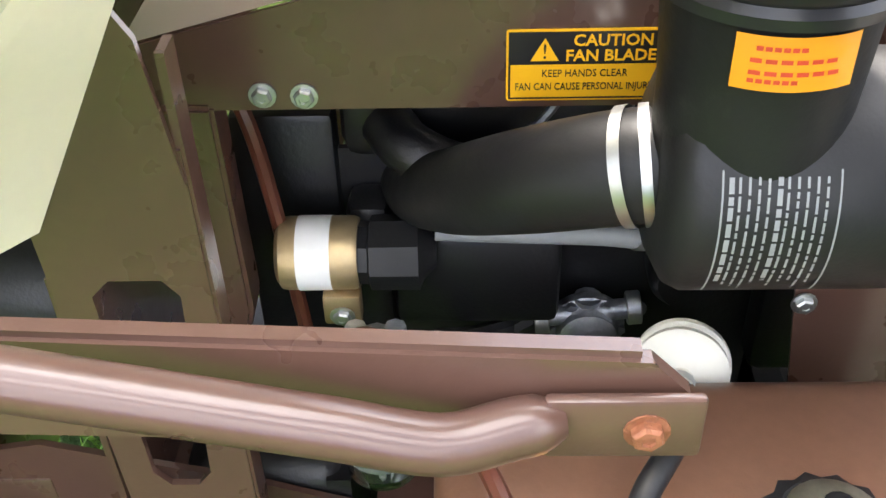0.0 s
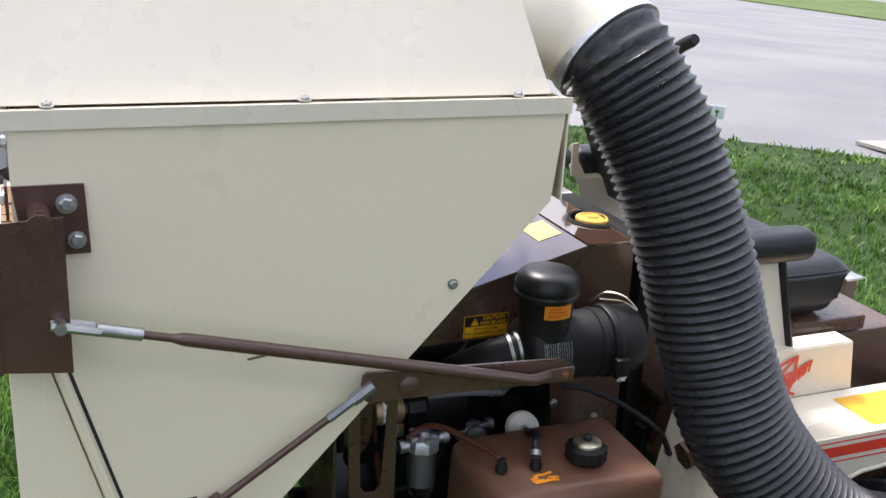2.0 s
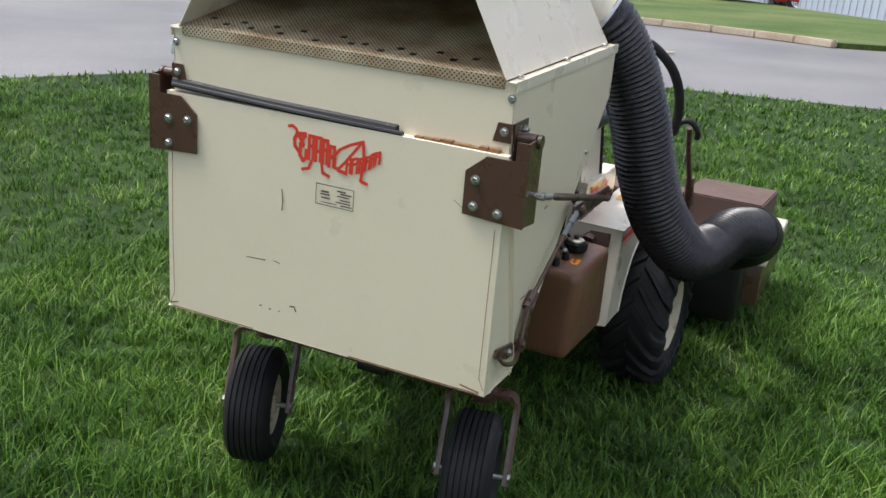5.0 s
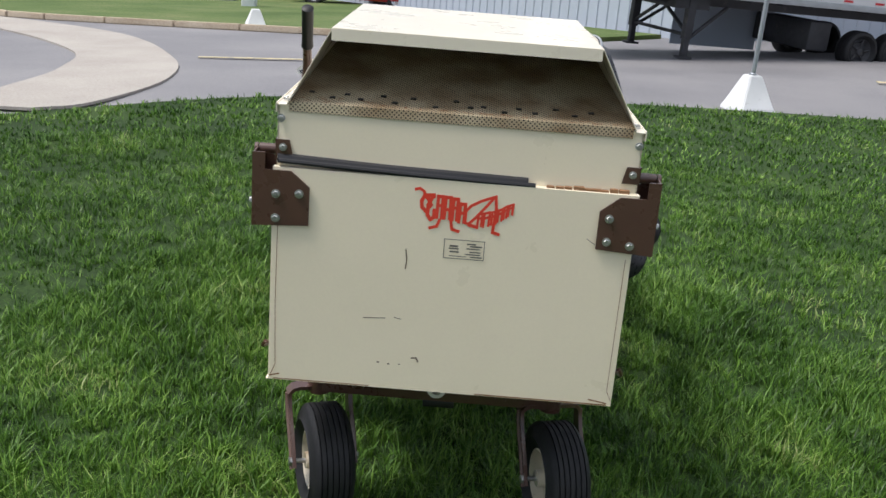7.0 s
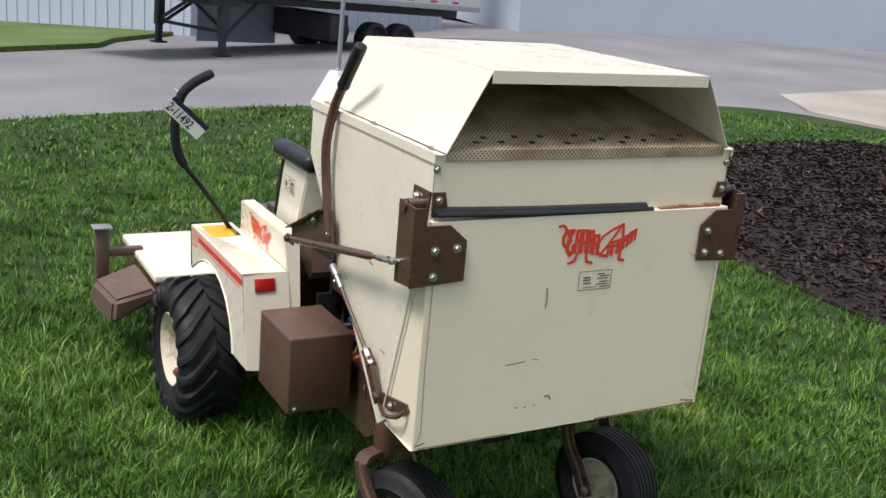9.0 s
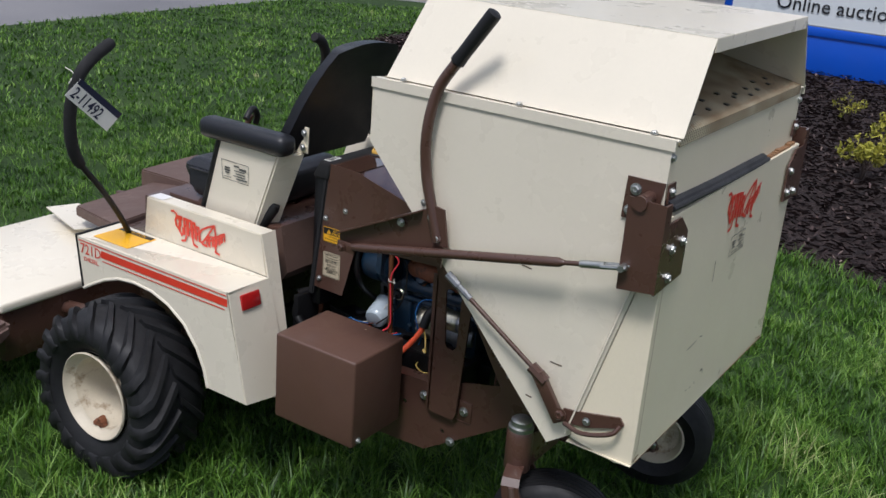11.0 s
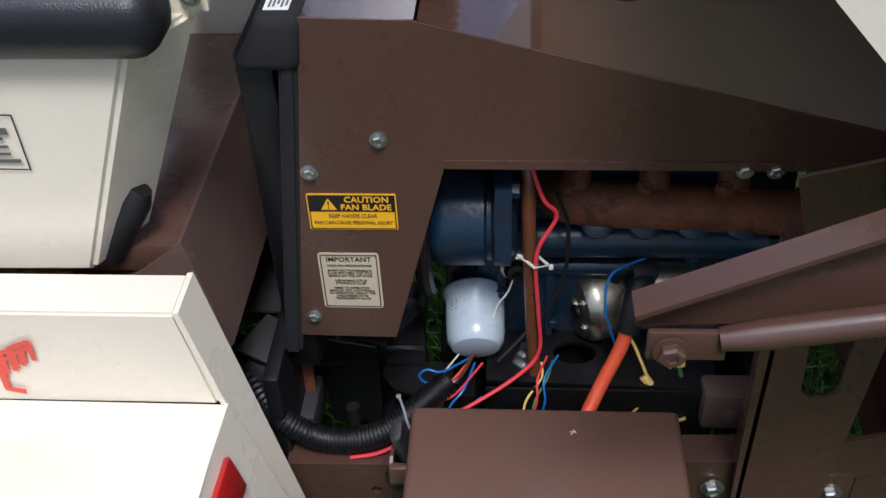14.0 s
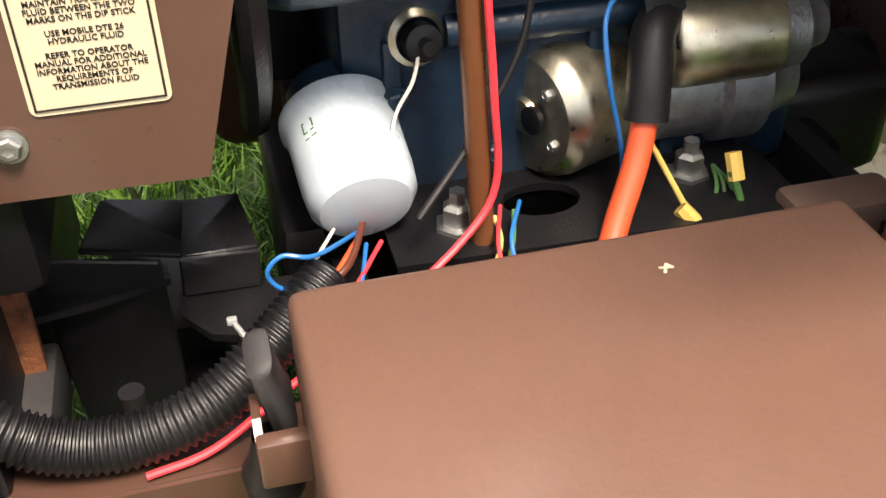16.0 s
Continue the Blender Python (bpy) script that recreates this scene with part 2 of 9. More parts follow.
def ground_material(name, stops, scale, fine, rough=0.9, bump=0.4, bump_scale=90.0, dist=0.01):
    """Ground or road: colour stops over broad noise, broken up by fine noise."""
    m = bpy.data.materials.new(name)
    m.use_nodes = True
    n, l = m.node_tree.nodes, m.node_tree.links
    b = n["Principled BSDF"]
    b.inputs["Roughness"].default_value = rough
    b.inputs["Specular IOR Level"].default_value = 0.3
    co = n.new("ShaderNodeTexCoord")
    outs = []
    for sc, det in ((scale, 5), (fine, 4)):
        t = n.new("ShaderNodeTexNoise")
        t.inputs["Scale"].default_value, t.inputs["Detail"].default_value = sc, det
        l.new(co.outputs["Object"], t.inputs["Vector"])
        outs.append(t.outputs["Fac"])
    av = n.new("ShaderNodeMath")
    av.operation = "ADD"
    l.new(outs[0], av.inputs[0])
    l.new(outs[1], av.inputs[1])
    hf = n.new("ShaderNodeMath")
    hf.operation, hf.inputs[1].default_value = "MULTIPLY", 0.5
    l.new(av.outputs[0], hf.inputs[0])
    rp = n.new("ShaderNodeValToRGB")
    e = rp.color_ramp.elements
    while len(e) < len(stops):
        e.new(0.5)
    for el, (p, c) in zip(e, stops):
        el.position, el.color = p, (*c, 1)
    l.new(hf.outputs[0], rp.inputs["Fac"])
    l.new(rp.outputs["Color"], b.inputs["Base Color"])
    t = n.new("ShaderNodeTexNoise")
    t.inputs["Scale"].default_value, t.inputs["Detail"].default_value = bump_scale, 3
    l.new(co.outputs["Object"], t.inputs["Vector"])
    bp = n.new("ShaderNodeBump")
    bp.inputs["Strength"].default_value, bp.inputs["Distance"].default_value = bump, dist
    l.new(t.outputs["Fac"], bp.inputs["Height"])
    l.new(bp.outputs["Normal"], b.inputs["Normal"])
    return m


SOIL = ground_material("turf_ground", [(0.35, (0.010, 0.024, 0.005)), (0.5, (0.020, 0.046, 0.008)), (0.65, (0.040, 0.074, 0.013))], 1.3, 40)
VERGE = ground_material("rough_verge_grass", [(0.35, (0.045, 0.080, 0.018)), (0.5, (0.085, 0.130, 0.035)), (0.65, (0.15, 0.165, 0.07))], 0.5, 14)
ASPHALT = ground_material("worn_asphalt", [(0.35, (0.135, 0.133, 0.142)), (0.5, (0.195, 0.190, 0.198)), (0.65, (0.26, 0.25, 0.25))], 0.35, 60, 0.62, 0.3, 200, 0.004)
CONCRETE = ground_material("pale_concrete", [(0.35, (0.28, 0.25, 0.225)), (0.5, (0.35, 0.322, 0.29)), (0.65, (0.42, 0.39, 0.35))], 0.6, 40, 0.85, 0.2, 150, 0.004)
KERB = ground_material("kerb_concrete", [(0.35, (0.36, 0.28, 0.20)), (0.5, (0.46, 0.38, 0.29)), (0.65, (0.55, 0.47, 0.37))], 1.2, 30, 0.85, 0.2, 120, 0.004)
MULCH = ground_material("dark_mulch", [(0.35, (0.010, 0.007, 0.007)), (0.5, (0.026, 0.017, 0.016)), (0.65, (0.07, 0.047, 0.043))], 26, 110, 0.9, 1.0, 60, 0.03)


def island_material(name, stops, rough=0.55, translucent=0.0, spec=0.35):
    """Blades, leaves and chips: each piece takes its own colour."""
    m = bpy.data.materials.new(name)
    m.use_nodes = True
    n, l = m.node_tree.nodes, m.node_tree.links
    b = n["Principled BSDF"]
    b.inputs["Roughness"].default_value = rough
    b.inputs["Specular IOR Level"].default_value = spec
    ge = n.new("ShaderNodeNewGeometry")
    co = n.new("ShaderNodeTexCoord")
    t = n.new("ShaderNodeTexNoise")
    t.inputs["Scale"].default_value, t.inputs["Detail"].default_value = 1.6, 4
    l.new(co.outputs["Object"], t.inputs["Vector"])
    mr = n.new("ShaderNodeMapRange")
    mr.inputs["From Min"].default_value, mr.inputs["From Max"].default_value = 0.3, 0.7
    l.new(t.outputs["Fac"], mr.inputs["Value"])
    mi = n.new("ShaderNodeMixRGB")
    mi.inputs[0].default_value = 0.42
    l.new(ge.outputs["Random Per Island"], mi.inputs[1])
    l.new(mr.outputs["Result"], mi.inputs[2])
    rp = n.new("ShaderNodeValToRGB")
    e = rp.color_ramp.elements
    while len(e) < len(stops):
        e.new(0.5)
    for el, (p, c) in zip(e, stops):
        el.position, el.color = p, (*c, 1)
    l.new(mi.outputs["Color"], rp.inputs["Fac"])
    l.new(rp.outputs["Color"], b.inputs["Base Color"])
    if translucent:
        tr, ms = n.new("ShaderNodeBsdfTranslucent"), n.new("ShaderNodeMixShader")
        l.new(rp.outputs["Color"], tr.inputs["Color"])
        ms.inputs["Fac"].default_value = translucent
        l.new(b.outputs["BSDF"], ms.inputs[1])
        l.new(tr.outputs["BSDF"], ms.inputs[2])
        l.new(ms.outputs["Shader"], n["Material Output"].inputs["Surface"])
    return m


GRASS = island_material("grass_blades", [(0.08, (0.011, 0.034, 0.005)), (0.38, (0.045, 0.116, 0.013)), (0.62, (0.106, 0.226, 0.027)), (0.84, (0.225, 0.37, 0.070)), (0.98, (0.44, 0.43, 0.22))], 0.44, 0.17, 0.32)
CHIPS = island_material("mulch_chips", [(0.1, (0.012, 0.008, 0.008)), (0.5, (0.045, 0.028, 0.026)), (0.82, (0.10, 0.066, 0.060)), (0.96, (0.25, 0.19, 0.16))], 0.8)
LEAF = island_material("tree_leaves", [(0.1, (0.02, 0.045, 0.012)), (0.6, (0.045, 0.085, 0.02)), (0.95, (0.09, 0.13, 0.03))], 0.5, 0.2)
FLOWER = island_material("yellow_shrub_leaves", [(0.1, (0.16, 0.18, 0.03)), (0.5, (0.38, 0.36, 0.05)), (0.95, (0.62, 0.55, 0.10))], 0.5, 0.2)
GLASS = bpy.data.materials.new("clear_glass")
GLASS.use_nodes = True
_g = GLASS.node_tree.nodes["Principled BSDF"]
_g.inputs["Transmission Weight"].default_value, _g.inputs["Roughness"].default_value, _g.inputs["Base Color"].default_value = 1.0, 0.05, (0.85, 0.9, 0.9, 1)


# builders
def part(name, bm, mat, parent, label="", smooth=38):
    """Links a bmesh as one mesh object under a thing or a part."""
    me = bpy.data.meshes.new(name)
    bmesh.ops.recalc_face_normals(bm, faces=bm.faces[:])
    bm.to_mesh(me)
    bm.free()
    me.materials.append(mat)
    if smooth:
        me.polygons.foreach_set("use_smooth", [True] * len(me.polygons))
        me.set_sharp_from_angle(angle=radians(smooth))
    ob = new(name, me)
    if parent:
        ob.parent = parent
    if label:
        tagged(ob, label)
    return ob


def thing(name, label, category, at=(0, 0, 0), group="", kind=""):
    ob = new(name)
    ob.location = at
    ob.empty_display_size = 0.1
    return tagged(ob, label, category, group, kind)


def B():
    return bmesh.new()


def box(bm, x0, x1, y0, y1, z0, z1, bev=0.0, seg=2):
    m = Matrix.Translation(((x0 + x1) / 2, (y0 + y1) / 2, (z0 + z1) / 2)) @ Matrix.Diagonal((abs(x1 - x0), abs(y1 - y0), abs(z1 - z0), 1))
    r = bmesh.ops.create_cube(bm, size=1, matrix=m)
    if bev:
        es = list({e for v in r["verts"] for e in v.link_edges})
        bmesh.ops.bevel(bm, geom=es, offset=bev, segments=seg, profile=0.5, affect="EDGES")
    return bm


def plate(bm, outer, holes=(), m=Matrix(), t=0.003):
    """A flat sheet from an outline and holes in its own plane, t thick along its z, laid by m."""
    loops = []
    for pts in (outer, *holes):
        vs = [bm.verts.new((p[0], p[1], 0)) for p in pts]
        loops.append((vs, [bm.edges.new((vs[i], vs[(i + 1) % len(vs)])) for i in range(len(vs))]))
    edges = [e for _, es in loops for e in es]
    fs = [g for g in bmesh.ops.triangle_fill(bm, use_beauty=True, edges=edges)["geom"] if isinstance(g, bmesh.types.BMFace)]
    ex = bmesh.ops.extrude_face_region(bm, geom=fs)
    top = [g for g in ex["geom"] if isinstance(g, bmesh.types.BMVert)]
    for v in top:
        v.co.z += t
    allv = [v for vs, _ in loops for v in vs] + top
    for v in allv:
        v.co = m @ v.co
    return bm


# planes: YZ takes (y, z) outlines, XZ takes (x, z), XY takes (x, y)
def YZ(x):
    return Matrix(((0, 0, 1, x), (1, 0, 0, 0), (0, 1, 0, 0), (0, 0, 0, 1)))


def XZ(y):
    return Matrix(((1, 0, 0, 0), (0, 0, -1, y), (0, 1, 0, 0), (0, 0, 0, 1)))


def XY(z):
    return Matrix.Translation((0, 0, z))


def frame3(o, u, v):
    """A plane through o with axes u and v (made square)."""
    u = Vector(u).normalized()
    w = u.cross(Vector(v)).normalized()
    v = w.cross(u)
    m = Matrix((u, v, w)).transposed().to_4x4()
    m.translation = o
    return m


def tube(bm, pts, r, n=10, caps=True, radii=None):
    """A round tube along points."""
    pts = [Vector(p) for p in pts]
    k = len(pts)
    tans = [(pts[min(i + 1, k - 1)] - pts[max(i - 1, 0)]).normalized() for i in range(k)]
    nrm = tans[0].orthogonal().normalized()
    rings = []
    for i in range(k):
        nrm = (nrm - tans[i] * nrm.dot(tans[i])).normalized()
        bi = tans[i].cross(nrm)
        rr = radii[i] if radii else r
        rings.append([bm.verts.new(pts[i] + (nrm * math.cos(a) + bi * math.sin(a)) * rr) for a in (2 * math.pi * j / n for j in range(n))])
    for a, b in zip(rings, rings[1:]):
        for j in range(n):
            bm.faces.new((a[j], a[(j + 1) % n], b[(j + 1) % n], b[j]))
    if caps:
        bm.faces.new(rings[0][::-1])
        bm.faces.new(rings[-1])
    return bm


def curve(pts, n=8):
    """Points on a smooth line through the given ones."""
    p = [Vector(q) for q in pts]
    p = [2 * p[0] - p[1], *p, 2 * p[-1] - p[-2]]
    out = []
    for i in range(1, len(p) - 2):
        a, b, c, d = p[i - 1], p[i], p[i + 1], p[i + 2]
        for j in range(n):
            u = j / n
            out.append(0.5 * (2 * b + (c - a) * u + (2 * a - 5 * b + 4 * c - d) * u * u + (3 * b - a - 3 * c + d) * u ** 3))
    out.append(p[-2])
    return out


def lathe(bm, prof, o, axis, n=24, closed=False):
    """A turned form: prof is (radius, height) along axis from o."""
    ax = Vector(axis).normalized()
    u = ax.orthogonal().normalized()
    v = ax.cross(u)
    o = Vector(o)
    rings = []
    for r, hgt in prof:
        if r < 1e-6:
            rings.append([bm.verts.new(o + ax * hgt)])
        else:
            rings.append([bm.verts.new(o + ax * hgt + (u * math.cos(a) + v * math.sin(a)) * r) for a in (2 * math.pi * j / n for j in range(n))])
    pairs = list(zip(rings, rings[1:])) + ([(rings[-1], rings[0])] if closed else [])
    for a, b in pairs:
        for j in range(n):
            k = (j + 1) % n
            q = [a[0]] if len(a) == 1 else [a[j], a[k]]
            q += [b[0]] if len(b) == 1 else [b[k], b[j]]
            if len(q) > 2:
                bm.faces.new(q)
    return bm


def rod(bm, a, b, r, n=12):
    return tube(bm, [a, b], r, n)


def bolt(parent, p, nrm, r=0.009, mat=None, name="bolt"):
    """A hexagon-headed screw with its washer."""
    bm = B()
    nv = Vector(nrm).normalized()
    lathe(bm, [(0, 0), (r * 1.35, 0), (r * 1.35, r * 0.22), (r * 0.9, r * 0.24)], p, nv, 14)
    lathe(bm, [(r, r * 0.2), (r, r * 0.75), (r * 0.8, r * 0.95), (r * 0.45, r * 0.97), (r * 0.4, r * 0.8), (0, r * 0.8)], p, nv, 6)
    return part(name, bm, mat or ZINC, parent, smooth=25)


def decal(parent, name, m, w, h, mat, label="", t=0.0006, r=0.0):
    """A sticker w by h, centred on the plane m."""
    bm = B()
    if r:
        pts = []
        for cx, cy, a0 in ((w / 2 - r, h / 2 - r, 0), (-w / 2 + r, h / 2 - r, 90), (-w / 2 + r, -h / 2 + r, 180), (w / 2 - r, -h / 2 + r, 270)):
            pts += [(cx + r * math.cos(radians(a0 + k * 30)), cy + r * math.sin(radians(a0 + k * 30))) for k in range(4)]
    else:
        pts = [(-w / 2, -h / 2), (w / 2, -h / 2), (w / 2, h / 2), (-w / 2, h / 2)]
    plate(bm, pts, (), m, t)
    return part(name, bm, mat, parent, label, smooth=0)


def text(parent, words, m, size, mat, x=0.0, y=0.0, lift=0.0012, name="lettering", squeeze=1.0, bold=0.0, align="CENTER"):
    """Words on the plane m, as a mesh."""
    cu = bpy.data.curves.new(name, "FONT")
    cu.body, cu.size, cu.align_x, cu.align_y, cu.extrude, cu.offset, cu.resolution_u = words, size, align, "CENTER", 0.0002, bold * size, 2
    tmp = bpy.data.objects.new(name, cu)
    me = bpy.data.meshes.new_from_object(tmp)
    bpy.data.objects.remove(tmp)
    bpy.data.curves.remove(cu)
    me.transform(m @ Matrix.Translation((x, y, lift)) @ Matrix.Diagonal((squeeze, 1, 1, 1)))
    me.materials.clear()
    me.materials.append(mat)
    ob = new(name, me)
    ob.parent = parent
    return ob


def bars(parent, m, rows, mat, lift=0.001, name="print_line"):
    """Unreadable print as plain bars: rows of (x, y, width, height)."""
    bm = B()
    for x, y, w, h in rows:
        plate(bm, [(x - w / 2, y - h / 2), (x + w / 2, y - h / 2), (x + w / 2, y + h / 2), (x - w / 2, y + h / 2)], (), m @ Matrix.Translation((0, 0, lift)), 0.0003)
    return part(name, bm, mat, parent, smooth=0)


import itertools
STROKES = itertools.count()


def stroke(bm, pts, w, m, lift=0.0008):
    """A painted line of width w through points of the plane m."""
    for (ax, ay), (bx, by) in zip(pts, pts[1:]):
        d = Vector((bx - ax, by - ay))
        if d.length < 1e-6:
            continue
        q = Vector((-d.y, d.x)).normalized() * w / 2
        e = d.normalized() * w * 0.3
        c = [(ax - e.x + q.x, ay - e.y + q.y), (ax - e.x - q.x, ay - e.y - q.y), (bx + e.x - q.x, by + e.y - q.y), (bx + e.x + q.x, by + e.y + q.y)]
        up = lift + (next(STROKES) % 60) * 0.000012
        bm.faces.new([bm.verts.new(m @ Vector((x, y, up))) for x, y in c])


def insect_mark(parent, m, w):
    """The maker's red insect mark, drawn as plain shapes w wide on the plane m."""
    bm = B()
    s = w / 1.8
    m = m @ Matrix.Translation((0, -0.03 * s, 0)) @ Matrix.Diagonal((1, 1.06, 1, 1))

    def st(pts, wd=0.045):
        stroke(bm, [(x * s, y * s) for x, y in pts], wd * 1.18 * s, m)
    # feeler and head
    st([(-0.90, 0.355), (-0.82, 0.375), (-0.745, 0.33), (-0.71, 0.25)], 0.042)
    st([(-0.72, 0.27), (-0.78, 0.16), (-0.765, 0.05), (-0.69, -0.02)], 0.055)
    st([(-0.73, 0.25), (-0.56, 0.265)], 0.075)
    st([(-0.68, 0.22), (-0.60, 0.10), (-0.66, 0.03)], 0.05)
    # ribbed body in blocks
    st([(-0.58, 0.25), (-0.655, 0.10), (-0.66, -0.08), (-0.60, -0.16), (-0.54, -0.11), (-0.54, 0.02)], 0.055)
    for x0, x1, lo, hi, bar in ((-0.49, -0.40, -0.12, 0.275, 0.1), (-0.355, -0.255, -0.125, 0.27, 0.04), (-0.21, -0.125, -0.14, 0.25, 0.08), (-0.085, 0.01, -0.17, 0.17, 0.0)):
        st([(x0, lo), (x0 + 0.01, hi)], 0.05)
        st([(x1, lo), (x1 + 0.005, hi)], 0.05)
        st([(x0, hi - 0.015), (x1, hi - 0.015)], 0.05)
        st([(x0, bar), (x1, bar)], 0.05)
    # bent hind leg over a wedge
    st([(0.03, -0.16), (0.03, 0.04), (0.12, 0.14), (0.30, 0.24), (0.55, 0.335)], 0.042)
    st([(0.03, -0.17), (0.10, -0.18), (0.22, -0.06), (0.535, 0.325)], 0.042)
    st([(0.10, -0.20), (0.26, -0.23)], 0.05)
    st([(0.55, 0.34), (0.575, 0.10), (0.54, -0.30), (0.66, -0.33)], 0.045)
    # tail in narrowing blocks
    for x0, x1, lo, hi in ((0.255, 0.325, -0.235, 0.0), (0.36, 0.455, -0.22, 0.03), (0.50, 0.58, -0.17, 0.06), (0.61, 0.68, -0.11, 0.10), (0.71, 0.765, -0.05, 0.16), (0.79, 0.865, 0.01, 0.20)):
        st([(x0, lo), (x0 + 0.012, hi)], 0.036)
        st([(x1, lo + 0.03), (x1 + 0.012, hi + 0.03)], 0.036)
        st([(x0, (lo + hi) / 2 + 0.03), (x1, (lo + hi) / 2 + 0.06)], 0.036)
        st([(x0, hi - 0.01), (x1, hi + 0.02)], 0.036)
    st([(-0.43, -0.15), (-0.48, -0.27), (-0.61, -0.31)], 0.045)
    st([(-0.23, -0.15), (-0.20, -0.30), (-0.07, -0.335)], 0.045)
    return part("insect_mark", bm, RED, parent, "red insect-shaped maker's mark", smooth=0)


# ---------------- ground ----------------
def land(y):
    """Height of the lawn: it falls 45 mm from under the casters to the drive wheels."""
    u = min(1, max(0, (y - 0.2) / 1.5))
    return -0.045 * u * u * (3 - 2 * u)


GROUND_Z = -0.10


def terrain(x, y):
    """Height of the yard and the street, which fall away ahead and to the left of the lawn."""
    return GROUND_Z + max(-7.0, min(0.0, 0.0412 * x - 0.0511 * (y - 9)))


bm = B()
span = [-400, -250, -150, -100] + [-80 + 4 * k for k in range(41)] + [100, 150, 250, 400]
rows = [[bm.verts.new((x, y, terrain(x, y))) for x in span] for y in span]
for a, b in zip(rows, rows[1:]):
    for j in range(len(span) - 1):
        bm.faces.new((a[j], a[j + 1], b[j + 1], b[j]))
tagged(part("road", bm, ASPHALT, None, smooth=0), "worn grey asphalt drive and yard", "road", kind="structure")

LAWN_EDGE = [(-26, -14), (-14, -5), (-8.3, 0.2), (-6.8, 1.9), (-6.0, 3.0), (-4.9, 4.9), (-3.7, 6.3), (-2.1, 7.8), (0.0, 8.6), (2.0, 9.2), (5.0, 9.5), (9.0, 9.6), (10.6, 9.0), (11.2, 6.5)]
LAWN = [tuple(p.xy) for p in curve([(x, y, 0) for x, y in LAWN_EDGE], 6)] + [(11.6, 3.0), (11.6, -14), (8, -22), (-20, -22)]
MULCH_BED = [tuple(p.xy) for p in curve([(2.6, -4.0, 0), (2.75, -1.6, 0), (3.05, 0.0, 0), (3.25, 0.6, 0), (3.45, 1.3, 0), (3.55, 2.7, 0), (3.68, 3.7, 0), (4.0, 4.5, 0), (4.6, 5.2, 0), (5.5, 5.8, 0), (7.1, 6.6, 0), (9.2, 6.6, 0), (10.6, 5.4, 0), (11.3, 3.0, 0)], 6)] + [(11.3, -6.0), (4.0, -6.0)]


def inside(poly, x, y):
    """Which of the points lie in the outline (numpy arrays)."""
    hit = np.zeros(x.shape, bool)
    for (x0, y0), (x1, y1) in zip(poly, poly[1:] + poly[:1]):
        if y0 != y1:
            hit ^= ((y0 > y) != (y1 > y)) & (x < (x1 - x0) * (y - y0) / (y1 - y0) + x0)
    return hit


def sheet(name, poly, z, mat, label, category, drop=0.1, cuts=0):
    bm = B()
    plate(bm, poly, (), XY(z - drop), drop)
    if cuts:
        bmesh.ops.subdivide_edges(bm, edges=[e for e in bm.edges if e.calc_length() > 2], cuts=cuts, use_grid_fill=True)
    return tagged(part(name, bm, mat, None, smooth=0), label, category, kind="structure")


def lawn():
    """The turf: a fine grid round the machine, inside the lawn's outline, with the fall of the ground."""
    bm = B()
    plate(bm, LAWN, (), XY(-0.145), 0.1)
    ob = part("ground", bm, SOIL, None, smooth=0)
    tagged(ob, "mown green lawn turf round the machine", "lawn", kind="structure")
    bm = B()
    n = 60
    xs, ys = np.linspace(-2.4, 2.4, n), np.linspace(-2.2, 4.2, n)
    grid = [[bm.verts.new((x, y, (land(y) + 0.012 * noise.noise((x * 2, y * 2, 0))) if 0 < i < n - 1 and 0 < j < n - 1 else -0.06)) for i, x in enumerate(xs)] for j, y in enumerate(ys)]
    for j in range(n - 1):
        for i in range(n - 1):
            bm.faces.new((grid[j][i], grid[j][i + 1], grid[j + 1][i + 1], grid[j + 1][i]))
    mound = part("turf_rise", bm, SOIL, ob, smooth=60)
    return ob


lawn()
sheet("mulch_bed", MULCH_BED, -0.020, MULCH, "dark shredded-bark planting bed beside the lawn", "mulch bed", 0.08)
sheet("driveway", [(11.6, -30), (11.6, 6.0), (11.3, 9.2), (12.5, 11), (26, 14), (60, 14), (60, -30)], -0.06, CONCRETE, "pale concrete driveway beyond the planting bed", "driveway", 0.06)
apron = curve([(-4.85, 6.77, 0), (-4.96, 8.18, 0), (-5.2, 10.38, 0), (-6.24, 13.32, 0), (-9.89, 18.0, 0), (-16.6, 23.8, 0)], 6) + curve([(-17.4, 26.2, 0), (-10.3, 20.6, 0), (-6.54, 16.82, 0), (-4.32, 12.41, 0), (-3.58, 9.56, 0), (-3.65, 7.29, 0), (-4.02, 6.71, 0)], 6)


def drape(bm, lift=0.0):
    for v in bm.verts:
        v.co.z += terrain(v.co.x, v.co.y) + lift
    return bm


bm = drape(plate(B(), [tuple(p.xy) for p in apron], (), XY(0.0), 0.03))
tagged(part("concrete_apron", bm, CONCRETE, None, smooth=0), "curved pale concrete gutter across the asphalt", "pavement", kind="structure")
far = curve([(-22, 41, 0), (-17.5, 34.0, 0), (-13.6, 26.0, 0), (-11.6, 22.3, 0), (-9.6, 20.9, 0), (-6.4, 20.0, 0), (-3.5, 19.3, 0), (-1.5, 18.5, 0), (0.0, 17.6, 0)], 6)
bm = drape(plate(B(), [tuple(p.xy) for p in far] + [(2.2, 18.6), (2.8, 20.2), (4.6, 22.4), (-5, 38), (-20, 75), (-70, 92), (-90, 90), (-80, 62), (-34, 42.5), (-27, 41)], (), XY(0.0), 0.10))
